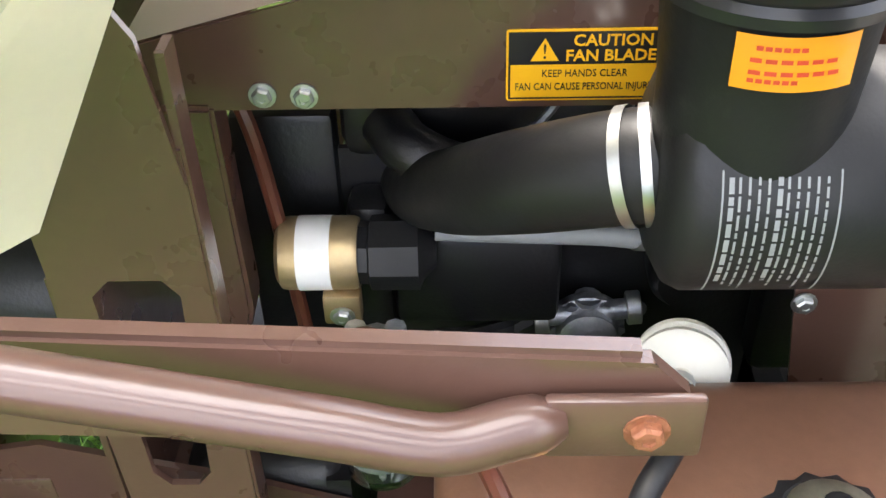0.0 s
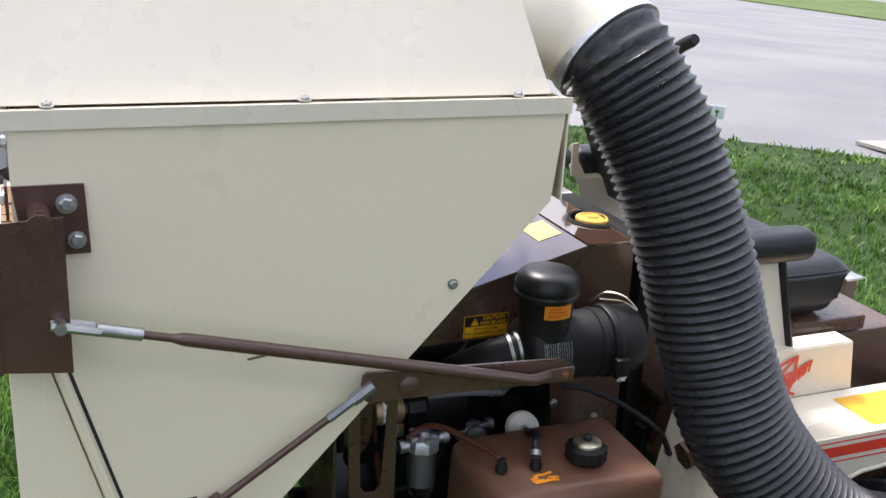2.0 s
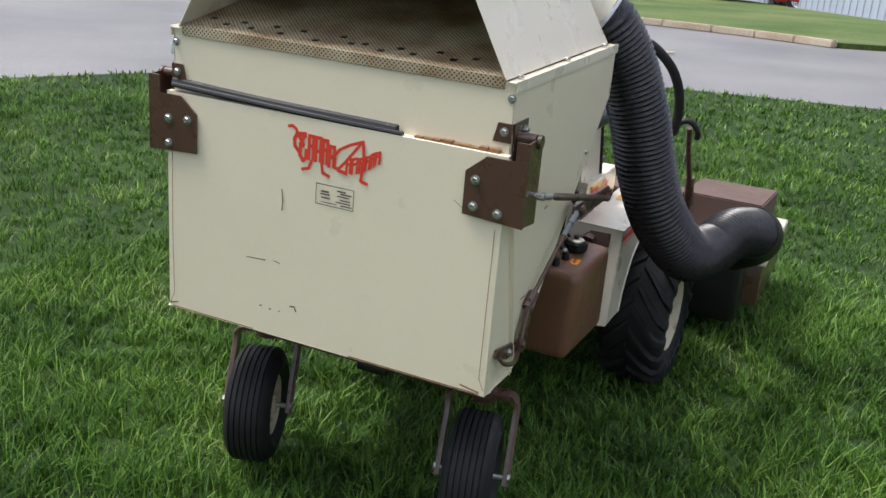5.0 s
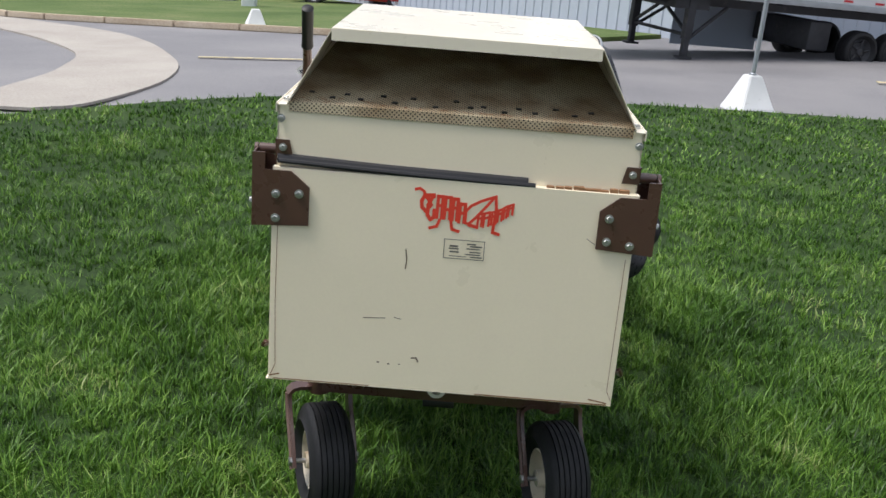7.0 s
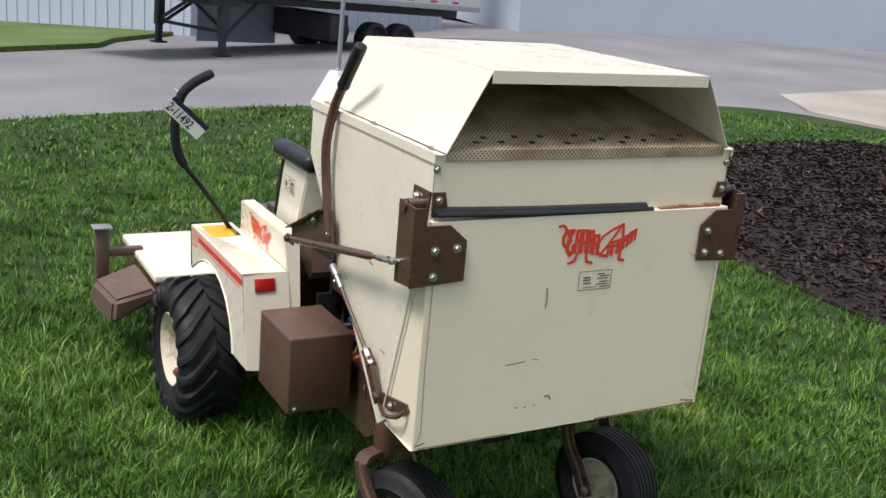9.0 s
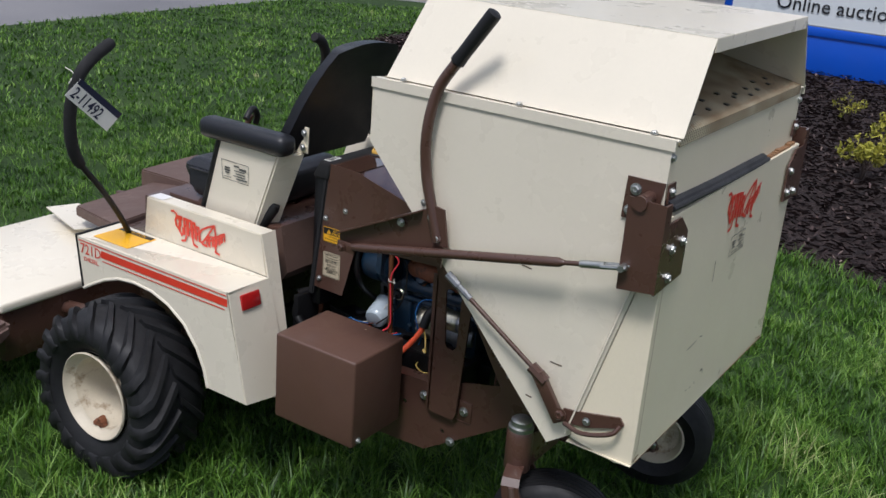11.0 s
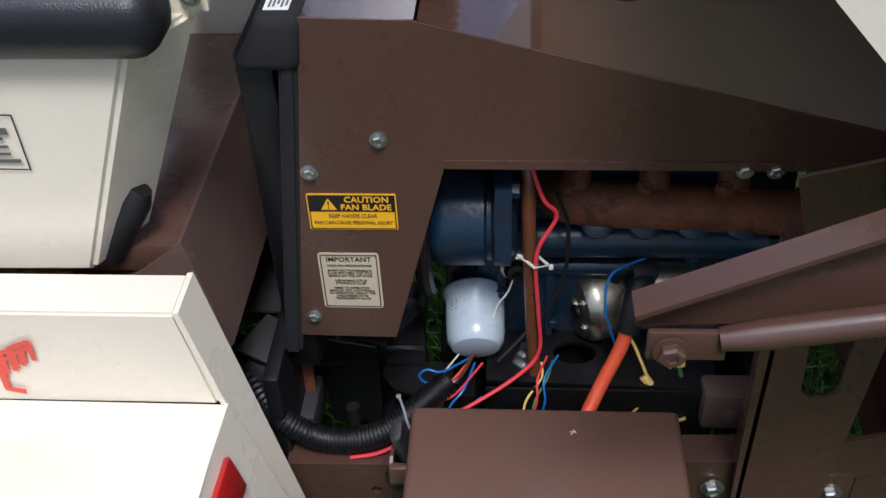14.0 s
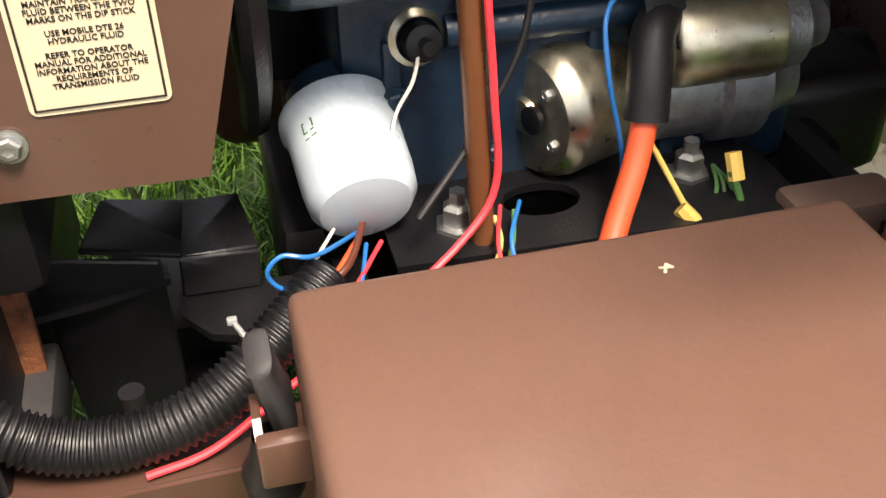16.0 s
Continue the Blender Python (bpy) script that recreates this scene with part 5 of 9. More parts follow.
def caster(king, yaw, hub_off):
    """A swivel caster: king tube, bent fork, ribbed tyre and small cream rim."""
    c = sub("caster")
    kx, ky = king
    m = Matrix.Translation((kx, ky, 0)) @ Matrix.Rotation(radians(yaw), 4, "Z")
    bm = B()
    lathe(bm, [(0, 0.385), (0.034, 0.385), (0.036, 0.39), (0.036, 0.500), (0.033, 0.505), (0, 0.505)], (kx, ky, 0.03), (0, 0, 1), 20)
    part("king_tube", bm, BROWN, c)
    bm = B()
    lathe(bm, [(0.034, 0.505), (0.034, 0.515), (0.028, 0.518), (0.028, 0.532), (0.020, 0.538), (0, 0.539)], (kx, ky, 0.03), (0, 0, 1), 20)
    part("king_cap", bm, ZINC, c, "zinc cap")
    hz = 0.232
    bm = B()
    W = 0.097
    half_fork = [(-W, hub_off * 1.02, hz - 0.024), (-W, hub_off * 0.60, hz + 0.062), (-W, -0.022, 0.352), (-W, -0.004, 0.392), (-W, 0.0, 0.418), (-W + 0.012, 0.0, 0.432), (-W + 0.028, 0.0, 0.436)]
    pts = half_fork + [(-x, y, z) for x, y, z in half_fork[::-1]]
    prev = None
    for i, p in enumerate(pts):
        P = Vector(p)
        a, b = Vector(pts[max(i - 1, 0)]), Vector(pts[min(i + 1, len(pts) - 1)])
        tan = (b - a).normalized()
        wide = Vector((0, 1, 0)) if 4 <= i <= 9 else Vector((0, 1, 0)) - tan * tan.y
        wide = wide.normalized() * 0.023
        th = tan.cross(wide).normalized() * 0.006
        row = [bm.verts.new(m @ (P + wide * s1 + th * s2)) for s1, s2 in ((-1, -1), (1, -1), (1, 1), (-1, 1))]
        if prev:
            for j in range(4):
                bm.faces.new((prev[j], prev[(j + 1) % 4], row[(j + 1) % 4], row[j]))
        else:
            bm.faces.new(row)
        prev = row
    bm.faces.new(prev)
    bmesh.ops.recalc_face_normals(bm, faces=bm.faces[:])
    fork = part("fork", bm, BROWN, c, "bent brown steel fork", smooth=25)
    for s in (-1, 1):
        bm = B()
        tube(bm, [m @ Vector((s * (W + 0.006), y - 0.004, z)) for _, y, z in half_fork[:5]], 0.007, 6)
        part("fork_rib", bm, BROWN_DUSTY, fork)
    o = m @ Vector((0, hub_off, hz))
    ax = m.to_3x3() @ Vector((1, 0, 0))
    bm = B()
    lathe(bm, ring_profile(0.082, 0.178, 0.068, 0.06, (-0.62, -0.38, -0.13, 0.13, 0.38, 0.62)), o, ax, 56, True)
    part("tyre", bm, RUBBER, c, "ribbed black caster tyre", smooth=50)
    bm = B()
    for s in (-1, 1):
        lathe(bm, [(0.090, 0.045 * s), (0.094, 0.052 * s), (0.088, 0.053 * s), (0.080, 0.040 * s), (0.074, 0.018 * s), (0.045, 0.012 * s), (0.030, 0.016 * s), (0.026, 0.060 * s), (0, 0.060 * s)], o, ax, 36)
    part("rim", bm, RIM_PAINT, c, "small cream rim with rust marks")
    bm = B()
    tube(bm, [o - ax * 0.105, o + ax * 0.105], 0.008, 10)
    for s in (-1, 1):
        lathe(bm, [(0.0135, 0), (0.0135, 0.011), (0.010, 0.013), (0, 0.013)], o + ax * s * 0.099, ax * s, 6)
    part("axle_bolt", bm, ZINC, c)


caster((-0.385, 0.325), 20, -0.113)
caster((0.357, 0.325), 14, -0.110)

# fenders
for sx in (-1, 1):
    def X(v, sx=sx):
        return CX + sx * (abs(v + 0.03))
    xo, xi, xu0, xu1 = X(-0.535), X(-0.368), X(-0.378), X(-0.320)
    fd = sub("fender", "cream fender with a red side stripe" if sx < 0 else "cream fender beside the hose")
    bm = B()
    arch = [(1.905, 0.515), (1.87, 0.535), (1.80, 0.572), (1.73, 0.597), (1.655, 0.606), (1.57, 0.600), (1.50, 0.578), (1.43, 0.535), (1.375, 0.470), (1.345, 0.41), (1.330, 0.352)]
    outline = [(1.170, 0.352), (1.250, 0.692), (1.928, 0.692)] + arch
    plate(bm, outline, (), YZ(xo - 0.002), 0.004)
    # rolled lip of the wheel arch
    tube(bm, [(xo, y, z) for y, z in arch], 0.006, 8)
    plate(bm, [(min(xo, xi), 1.243), (max(xo, xi), 1.243), (max(xo, xi), 1.925), (min(xo, xi), 1.925)], (), XY(0.690), 0.004)
    m = frame3((xo, 1.170, 0.350), (1 if sx < 0 else -1, -0.03, 0), (0, 0.080, 0.342))
    L = abs(xi - xo)
    plate(bm, [(0, 0), (L + 0.012, -0.022), (L, 0.351), (0, 0.351)], (), m, 0.004)
    bmesh.ops.bevel(bm, geom=[e for e in bm.edges if e.calc_length() > 0.6], offset=0.004, segments=2, affect="EDGES")
    part("fender_skin", bm, CREAM_W, fd, smooth=30)
    # raised inner box and its rear flange
    bm = B()
    ring = []
    for y0, y1, z0 in ((1.250, 1.80, 0.692), (1.266, 1.772, 0.828)) if sx < 0 else ((1.250, 1.68, 0.692), (1.266, 1.65, 0.815)):
        xa = xi if z0 < 0.7 else xu0
        ring.append([bm.verts.new(p) for p in ((xa, y0, z0), (xa, y1, z0), (xu1, y1, z0), (xu1, y0, z0))])
    for j in range(4):
        bm.faces.new((ring[0][j], ring[0][(j + 1) % 4], ring[1][(j + 1) % 4], ring[1][j]))
    bm.faces.new(ring[1])
    bm.faces.new(ring[0][::-1])
    bmesh.ops.recalc_face_normals(bm, faces=bm.faces[:])
    bmesh.ops.bevel(bm, geom=bm.edges[:], offset=0.003, segments=2, affect="EDGES")
    part("raised_box", bm, CREAM_W, fd, smooth=30)
    bm = B()
    q = [Vector((xu0, 1.268, 0.829)), Vector((xi, 1.250, 0.70)), Vector((X(-0.352), 1.180, 0.330)), Vector((X(-0.325), 1.173, 0.326)), Vector((xu1, 1.268, 0.829))]
    nv = (q[1] - q[0]).cross(q[4] - q[0]).normalized() * 0.006
    fa = bm.faces.new([bm.verts.new(p) for p in q])
    ex = bmesh.ops.extrude_face_region(bm, geom=[fa])
    for g in ex["geom"]:
        if isinstance(g, bmesh.types.BMVert):
            g.co += nv
    part("rear_flange", bm, CREAM_W, fd, smooth=30)
    bolt(fd, (X(-0.345), 1.158, 0.352), (0, -1, 0), 0.006)
    # black edging on the front
    bm = B()
    tube(bm, [(xi, 1.93, 0.694), (xo, 1.93, 0.694), (xo, 1.905, 0.515)], 0.006, 8)
    part("edge_trim", bm, BLACK, fd, "black rubber edge trim")
    # tail reflector
    u = Vector((1 if sx < 0 else -1, -0.03, 0)).normalized()
    v = Vector((0, 0.080, 0.342)).normalized()
    mm = frame3(Vector((X(-0.456), 1.2375, 0.648)), u, v)
    off = mm.to_3x3() @ Vector((0, 0, 1))
    if off.y > 0:
        off = -off
    bm = B()
    t = B()
    box(t, -0.038, 0.038, -0.024, 0.024, -0.004, 0.004, 0.003)
    t.transform(Matrix.Translation(off * 0.007) @ mm)
    part("tail_reflector", t, RED_LENS if sx < 0 else BROWN_DUSTY, fd, "red tail reflector" if sx < 0 else "brown backing of a lost reflector")
    bm.free()
    # stripes on the side
    ms = frame3((xo + sx * 0.0028, 0, 0), (0, -1, 0) if sx < 0 else (0, 1, 0), (0, 0, 1))
    ys = -1 if sx < 0 else 1
    bm = B()
    stroke(bm, [(ys * 1.800, 0.660), (ys * 1.252, 0.660)], 0.024, ms, 0.0004)
    stroke(bm, [(ys * 1.915, 0.682), (ys * 1.250, 0.682)], 0.0035, ms, 0.0004)
    stroke(bm, [(ys * 1.800, 0.637), (ys * 1.256, 0.637)], 0.0035, ms, 0.0004)
    part("side_stripe", bm, RED, fd, "red side stripe", smooth=0)
    text(fd, "721D", ms, 0.050, RED, ys * 1.858, 0.655, 0.0007, "model_number", 0.92)
    text(fd, "DIESEL", ms, 0.020, RED, ys * 1.858, 0.622, 0.0007, "fuel_word", 1.25)
    # insect mark on the sloping face of the raised box
    fm = frame3((0.5 * (xi + xu0) + sx * 0.001, 1.535 if sx < 0 else 1.425, 0.762 if sx < 0 else 0.755), (0, -1, 0) if sx < 0 else (0, 1, 0), (xu0 - xi, 0, 0.136))
    insect_mark(fd, fm @ Matrix.Translation((0, 0, 0.0012)), 0.238)
    if sx < 0:
        dm = frame3((-0.448, 1.800, 0.6945), (0, -1, 0), (1, 0, 0))
        decal(fd, "caution_sticker", dm, 0.165, 0.118, YELLOW, "yellow caution sticker on the fender top")
        decal(fd, "caution_head", dm @ Matrix.Translation((0, 0.049, 0.0007)), 0.150, 0.022, DECAL_BLACK)
        text(fd, "CAUTION", dm, 0.020, YELLOW, 0, 0.049, 0.0020, "caution_word")
        decal(fd, "torn_sticker", frame3((-0.348, 1.735, 0.8295), (0, -1, 0), (1, 0, 0)), 0.06, 0.045, DECAL_WHITE, "worn pale sticker")
    else:
        dm = frame3((0.40, 1.68, 0.6945), (0, 1, 0), (-1, 0, 0))
        decal(fd, "caution_sticker", dm, 0.165, 0.118, YELLOW, "yellow caution sticker on the fender top")
        bm = B()
        tube(bm, [(0.36, 1.236, 0.640), (0.36, 1.205, 0.632)], 0.030, 6)
        part("rear_stop", bm, BROWN, fd)

# battery box with its rubber latch
bb = sub("battery_box", "brown textured steel battery box")
bm = B()
box(bm, -0.528, -0.302, 0.772, 1.062, 0.355, 0.622, 0.007, 3)
part("box_cover", bm, BROWN_ROUGH, bb)
bolt(bb, (-0.50, 0.7715, 0.372), (0, -1, 0), 0.008)
bm = B()
stroke(bm, [(-0.003, 0.002), (0.003, -0.001), (0.0, -0.003), (0.001, 0.003)], 0.0016, frame3((-0.337, 0.887, 0.6224), (1, 0, 0), (0, 1, 0)), 0.0003)
part("paint_chip", bm, DECAL_PALE, bb, smooth=0)
lt = B()
m = frame3((-0.318, 1.083, 0.583), (0.85, 0, 0.2), (-0.2, 0.12, 0.9))
t = B()
box(t, -0.010, 0.010, -0.026, 0.024, -0.006, 0.006, 0.005, 3)
for v in t.verts:
    v.co.x *= 1.7 - 14.0 * v.co.y
    v.co.z += 18.0 * v.co.y * v.co.y
t.transform(m)
part("rubber_latch", t, DUSTY_BLACK, bb, "worn black rubber pull latch")
lathe(lt, [(0, 0), (0.010, 0.0), (0.015, 0.008), (0.016, 0.020), (0.011, 0.030), (0.008, 0.046)], (-0.325, 1.080, 0.512), (-0.1, 0, 1), 16)
part("latch_bulb", lt, BLACK, bb)
bm = B()
plate(bm, [(-0.352, 0.548), (-0.318, 0.548), (-0.310, 0.560), (-0.318, 0.575), (-0.340, 0.580), (-0.352, 0.572)], (), XZ(1.086), 0.004)
box(bm, -0.355, -0.345, 1.060, 1.086, 0.548, 0.576, 0.002)
part("latch_clip", bm, BROWN, bb)

# fuel tank
tk = sub("fuel_tank", "brown moulded plastic fuel tank")
bm = B()
box(bm, 0.240, 0.478, 0.735, 1.090, 0.385, 0.690, 0.030, 5)
for v in bm.verts:
    if v.co.z > 0.55:
        v.co.z += (v.co.x - 0.30) * -0.04
    if v.co.y < 0.85 and v.co.z < 0.60:
        v.co.x -= 0.012
part("tank_body", bm, BROWN_PLASTIC, tk, smooth=50)
bm = B()
lathe(bm, [(0, 0), (0.034, 0.0), (0.036, 0.006)] + [(0.036, 0.010), (0.036, 0.028), (0.030, 0.034), (0.027, 0.034)], (0.391, 0.955, 0.688), (0, 0, 1), 28)
for v in bm.verts:
    off = Vector((v.co.x - 0.391, v.co.y - 0.955))
    if off.length > 0.035 and round(math.atan2(off.y, off.x) * 14 / math.pi) % 2:
        v.co.x, v.co.y = 0.391 + off.x * 1.11, 0.955 + off.y * 1.11
cap = part("fuel_cap", bm, BLACK, tk, "black ribbed fuel cap")
bm = B()
lathe(bm, [(0.028, 0.033), (0.027, 0.038), (0.020, 0.041), (0, 0.041)], (0.391, 0.955, 0.688), (0, 0, 1), 24)
part("cap_disc", bm, BRASS, cap, "yellowed metal disc")
bm = B()
lathe(bm, [(0.008, 0.04), (0.009, 0.05), (0.004, 0.053), (0, 0.053)], (0.391, 0.955, 0.688), (0, 0, 1), 12)
part("cap_knob", bm, BLACK, cap)
for x, y in ((0.393, 0.848), (0.385, 0.782)):
    bm = B()
    lathe(bm, [(0.011, 0), (0.012, 0.01), (0.009, 0.016), (0.009, 0.026), (0, 0.027)], (x, y, 0.688), (0, 0, 1), 12)
    part("tank_spigot", bm, BLACK, tk)
bm = B()
rng = random.Random(3)
mm = frame3((0.425, 0.84, 0.686), (0, 1, 0), (-1, 0, 0.04))
for k in range(10):
    x, y = rng.uniform(-0.03, 0.03), rng.uniform(-0.012, 0.012)
    stroke(bm, [(x, y), (x + rng.uniform(0.008, 0.02), y + rng.uniform(-0.005, 0.005))], 0.007, mm, 0.001)
part("torn_sticker", bm, ORANGE, tk, "torn orange sticker", smooth=0)

# engine shroud
sh = sub("engine_shroud", "glossy brown engine shroud")
SL, SR = -0.202, 0.178
bm = B()
LEFT = [(1.152, 1.040), (1.048, 1.036), (0.60, 0.915), (0.55, 0.902), (0.55, 0.870), (1.022, 0.874), (1.088, 0.628), (1.200, 0.630)]
RIGHT = [(1.100, 1.035), (1.040, 1.031), (0.60, 0.9145), (0.55, 0.901), (0.55, 0.858), (0.955, 0.858), (0.985, 0.75), (1.004, 0.60), (1.16, 0.60), (1.152, 1.030)]
plate(bm, LEFT, (), YZ(SL - 0.0015), 0.003)
plate(bm, [(0.62, 0.870), (1.022, 0.872), (1.022, 0.882), (0.62, 0.880)], (), YZ(SL - 0.004), 0.002)
part("side_skin", bm, BROWN, sh)
bm = B()
plate(bm, RIGHT, (), YZ(SR - 0.0015), 0.003)
part("side_skin", bm, BROWN, sh)
sl_u = Vector((0, 1.040 - 0.55, 1.030 - 0.899)).normalized()
m = frame3((0, 0.55, 0.9), (1, 0, 0), sl_u)
oval = [(0.010 + 0.052 * math.cos(a), 0.305 + 0.036 * math.sin(a)) for a in (2 * math.pi * k / 20 for k in range(20))]
bm = B()
plate(bm, [(SL, 0), (SR, 0), (SR, 0.510), (SL, 0.510)], [oval], m, 0.003)
cap_c, cap_r = (0.034, 1.142), 0.056
notch = [(cap_c[0] + cap_r * math.cos(a), cap_c[1] + cap_r * math.sin(a)) for a in (math.pi * (1.0 + k / 10) for k in range(11))]
plate(bm, [(SL, 1.045), (SL, 1.152), (cap_c[0] - cap_r, 1.152)] + notch + [(cap_c[0] + cap_r, 1.152), (SR, 1.152), (SR, 1.045)], (), XY(1.034), 0.003)
part("top_skin", bm, BROWN_GLOSS, sh, "mirror-glossy brown top")
bm = B()
tube(bm, [m @ Vector((x, y, 0.004)) for x, y in oval] + [m @ Vector((*oval[0], 0.004))], 0.006, 6)
plate(bm, [(x * 0.98 + 0.0002, y) for x, y in oval], (), m @ Matrix.Translation((0, 0, -0.05)), 0.003)
part("dipstick_well", bm, BLACK, sh, "black rubber-lined opening")
bm = B()
oc = m @ Vector((0.012, 0.300, -0.02))
nm = (m.to_3x3() @ Vector((0, 0, 1)))
lathe(bm, [(0.028, 0), (0.030, 0.012), (0.026, 0.024), (0.018, 0.026), (0.018, 0.034), (0, 0.036)], oc, nm, 18)
box(bm, oc.x - 0.026, oc.x + 0.026, oc.y - 0.004, oc.y + 0.004, oc.z + 0.02, oc.z + 0.042, 0.002)
part("dipstick_cap", bm, BLACK_GLOSS, sh, "black finned dipstick cap")
bm = B()
tube(bm, [(x, y, 1.038) for x, y in notch] , 0.005, 6)
plate(bm, [(cap_c[0] - 0.06, 1.06), (cap_c[0] + 0.06, 1.06), (cap_c[0] + 0.06, 1.15), (cap_c[0] - 0.06, 1.15)], (), XY(0.985), 0.003)
part("radiator_well", bm, BLACK, sh)
bm = B()
lathe(bm, [(0, 0), (0.020, 0), (0.020, 0.035), (0.034, 0.035), (0.035, 0.044), (0, 0.046)], (cap_c[0], cap_c[1] - 0.004, 0.990), (0, 0, 1), 28)
for a in (0.4, 3.54):
    box(bm, cap_c[0] + 0.034 * math.cos(a) - 0.008, cap_c[0] + 0.034 * math.cos(a) + 0.008, cap_c[1] - 0.012 + 0.034 * math.sin(a), cap_c[1] + 0.004 + 0.034 * math.sin(a), 1.022, 1.034, 0.003)
rc = part("radiator_cap", bm, ZINC, sh, "yellow-topped radiator cap")
bm = B()
lathe(bm, [(0, 0), (0.037, 0), (0.0385, 0.003), (0.037, 0.007), (0.027, 0.009), (0.026, 0.007), (0.012, 0.007), (0.011, 0.010), (0, 0.010)], (cap_c[0], cap_c[1] - 0.004, 1.036), (0, 0, 1), 28)
part("cap_top", bm, CAP_YELLOW, rc, "worn yellow top disc")
bm = B()
box(bm, SL - 0.010, SR + 0.008, 1.150, 1.196, 0.985, 1.044, 0.012, 3)
for v in bm.verts:
    if v.co.z < 1.01:
        v.co.y += 0.020 if v.co.y > 1.175 else 0.004
part("foam_edge", bm, FOAM, sh, "black foam edge strip")
bm = B()
box(bm, SL + 0.01, SR - 0.01, 1.185, 1.225, 0.56, 1.00, 0.01)
part("radiator_screen", bm, IRON, sh, "black radiator screen")
bm = B()
plate(bm, [(1.154, 1.03), (1.172, 1.03), (1.224, 0.60), (1.203, 0.60)], (), YZ(-0.207), 0.055)
bmesh.ops.bevel(bm, geom=bm.edges[:], offset=0.004, segments=2, affect="EDGES")
part("rubber_baffle", bm, FOAM, sh, "black foam baffle")
decal(sh, "pale_sticker", frame3((SL + 0.034, 1.173, 1.0443), (0, -1, 0), (1, 0, 0)), 0.024, 0.056, DECAL_WHITE, "scuffed white label with faded print")
bars(sh, frame3((SL + 0.034, 1.173, 1.0445), (1, 0, 0), (0, 1, 0)), [(-0.004, 0.007, 0.040, 0.002), (0, 0.003, 0.046, 0.002), (0.002, -0.001, 0.040, 0.002), (-0.002, -0.005, 0.044, 0.002), (-0.014, -0.009, 0.014, 0.002)], INK_GREY)
for y, z in ((1.087, 0.906), (1.162, 0.866), (1.181, 0.662), (0.722, 0.870), (0.692, 0.870)):
    bolt(sh, (SL - 0.002, y, z), (-1, 0, 0), 0.007)
for y, z in ((0.632, 0.869), (0.658, 0.868)):
    bolt(sh, (SR + 0.002, y, z), (1, 0, 0), 0.0065)


def fan_decal(m):
    """Yellow and black caution sticker about a fan blade, 95 by 48 mm."""
    d = decal(sh, "fan_sticker", m, 0.095, 0.048, YELLOW, "black and yellow caution sticker", r=0.002)
    decal(d, "sticker_head", m @ Matrix.Translation((0, 0.0115, 0.0007)), 0.090, 0.021, DECAL_BLACK)
    bm = B()
    stroke(bm, [(-0.0455, -0.022), (0.0455, -0.022), (0.0455, 0.022), (-0.0455, 0.022), (-0.0455, -0.022)], 0.0012, m, 0.0009)
    part("sticker_frame", bm, DECAL_BLACK, d, smooth=0)
    bm = B()
    plate(bm, [(-0.033, 0.0035), (-0.016, 0.0035), (-0.0245, 0.0185)], (), m @ Matrix.Translation((0, 0, 0.0013)), 0.0002)
    part("warning_triangle", bm, YELLOW, d, smooth=0)
    text(d, "!", m, 0.014, DECAL_BLACK, -0.0245, 0.0095, 0.0018)
    text(d, "CAUTION", m, 0.0105, YELLOW, 0.016, 0.0165, 0.0014, bold=0.02)
    text(d, "FAN BLADE", m, 0.0105, YELLOW, 0.015, 0.0065, 0.0014, bold=0.02)
    text(d, "KEEP HANDS CLEAR", m, 0.0070, DECAL_BLACK, 0, -0.0055, 0.0009, squeeze=0.82)
    text(d, "FAN CAN CAUSE PERSONAL INJURY", m, 0.0070, DECAL_BLACK, 0, -0.0145, 0.0009, squeeze=0.74)
    return d


fan_decal(frame3((SL - 0.0022, 1.122, 0.815), (0, -1, 0), (0, 0, 1)))
fan_decal(frame3((SR + 0.0022, 0.830, 0.887), (0, 1, 0), (0, 0, 1)))
im = frame3((SL - 0.0022, 1.133, 0.717), (0, -1, 0), (0, 0, 1))
d = decal(sh, "fluid_sticker", im, 0.068, 0.082, DECAL_PALE, "cream notice sticker", r=0.004)
bm = B()
stroke(bm, [(-0.031, -0.038), (0.031, -0.038), (0.031, 0.038), (-0.031, 0.038), (-0.031, -0.038)], 0.0012, im, 0.0009)
part("sticker_frame", bm, DECAL_BLACK, d, smooth=0)
for words, y, sz, sq in (("IMPORTANT", 0.0315, 0.0092, 0.98), ("COLD FILL SPECIFICATIONS", 0.0225, 0.0042, 0.95), ("MAINTAIN TRANSMISSION", 0.0155, 0.0042, 0.98), ("FLUID BETWEEN THE TWO", 0.0115, 0.0042, 0.98), ("MARKS ON THE DIP STICK", 0.0075, 0.0042, 0.98), ("USE MOBILE DTE 26", 0.0005, 0.0042, 0.98), ("HYDRAULIC FLUID", -0.0035, 0.0042, 0.98), ("REFER TO OPERATOR", -0.0105, 0.0042, 0.98), ("MANUAL FOR ADDITIONAL", -0.0145, 0.0042, 0.98), ("INFORMATION ABOUT THE", -0.0185, 0.0042, 0.98), ("REQUIREMENTS OF", -0.0225, 0.0042, 0.98), ("TRANSMISSION FLUID", -0.0265, 0.0042, 0.98)):
    text(d, words, im, sz, DECAL_BLACK, 0, y, 0.0009, squeeze=sq, bold=0.015)
om = m @ Matrix.Translation((0.045, 0.474, 0.0035))
ws = decal(sh, "yellow_sticker", om, 0.088, 0.054, STICKER, "faded yellow warning sticker on the top")
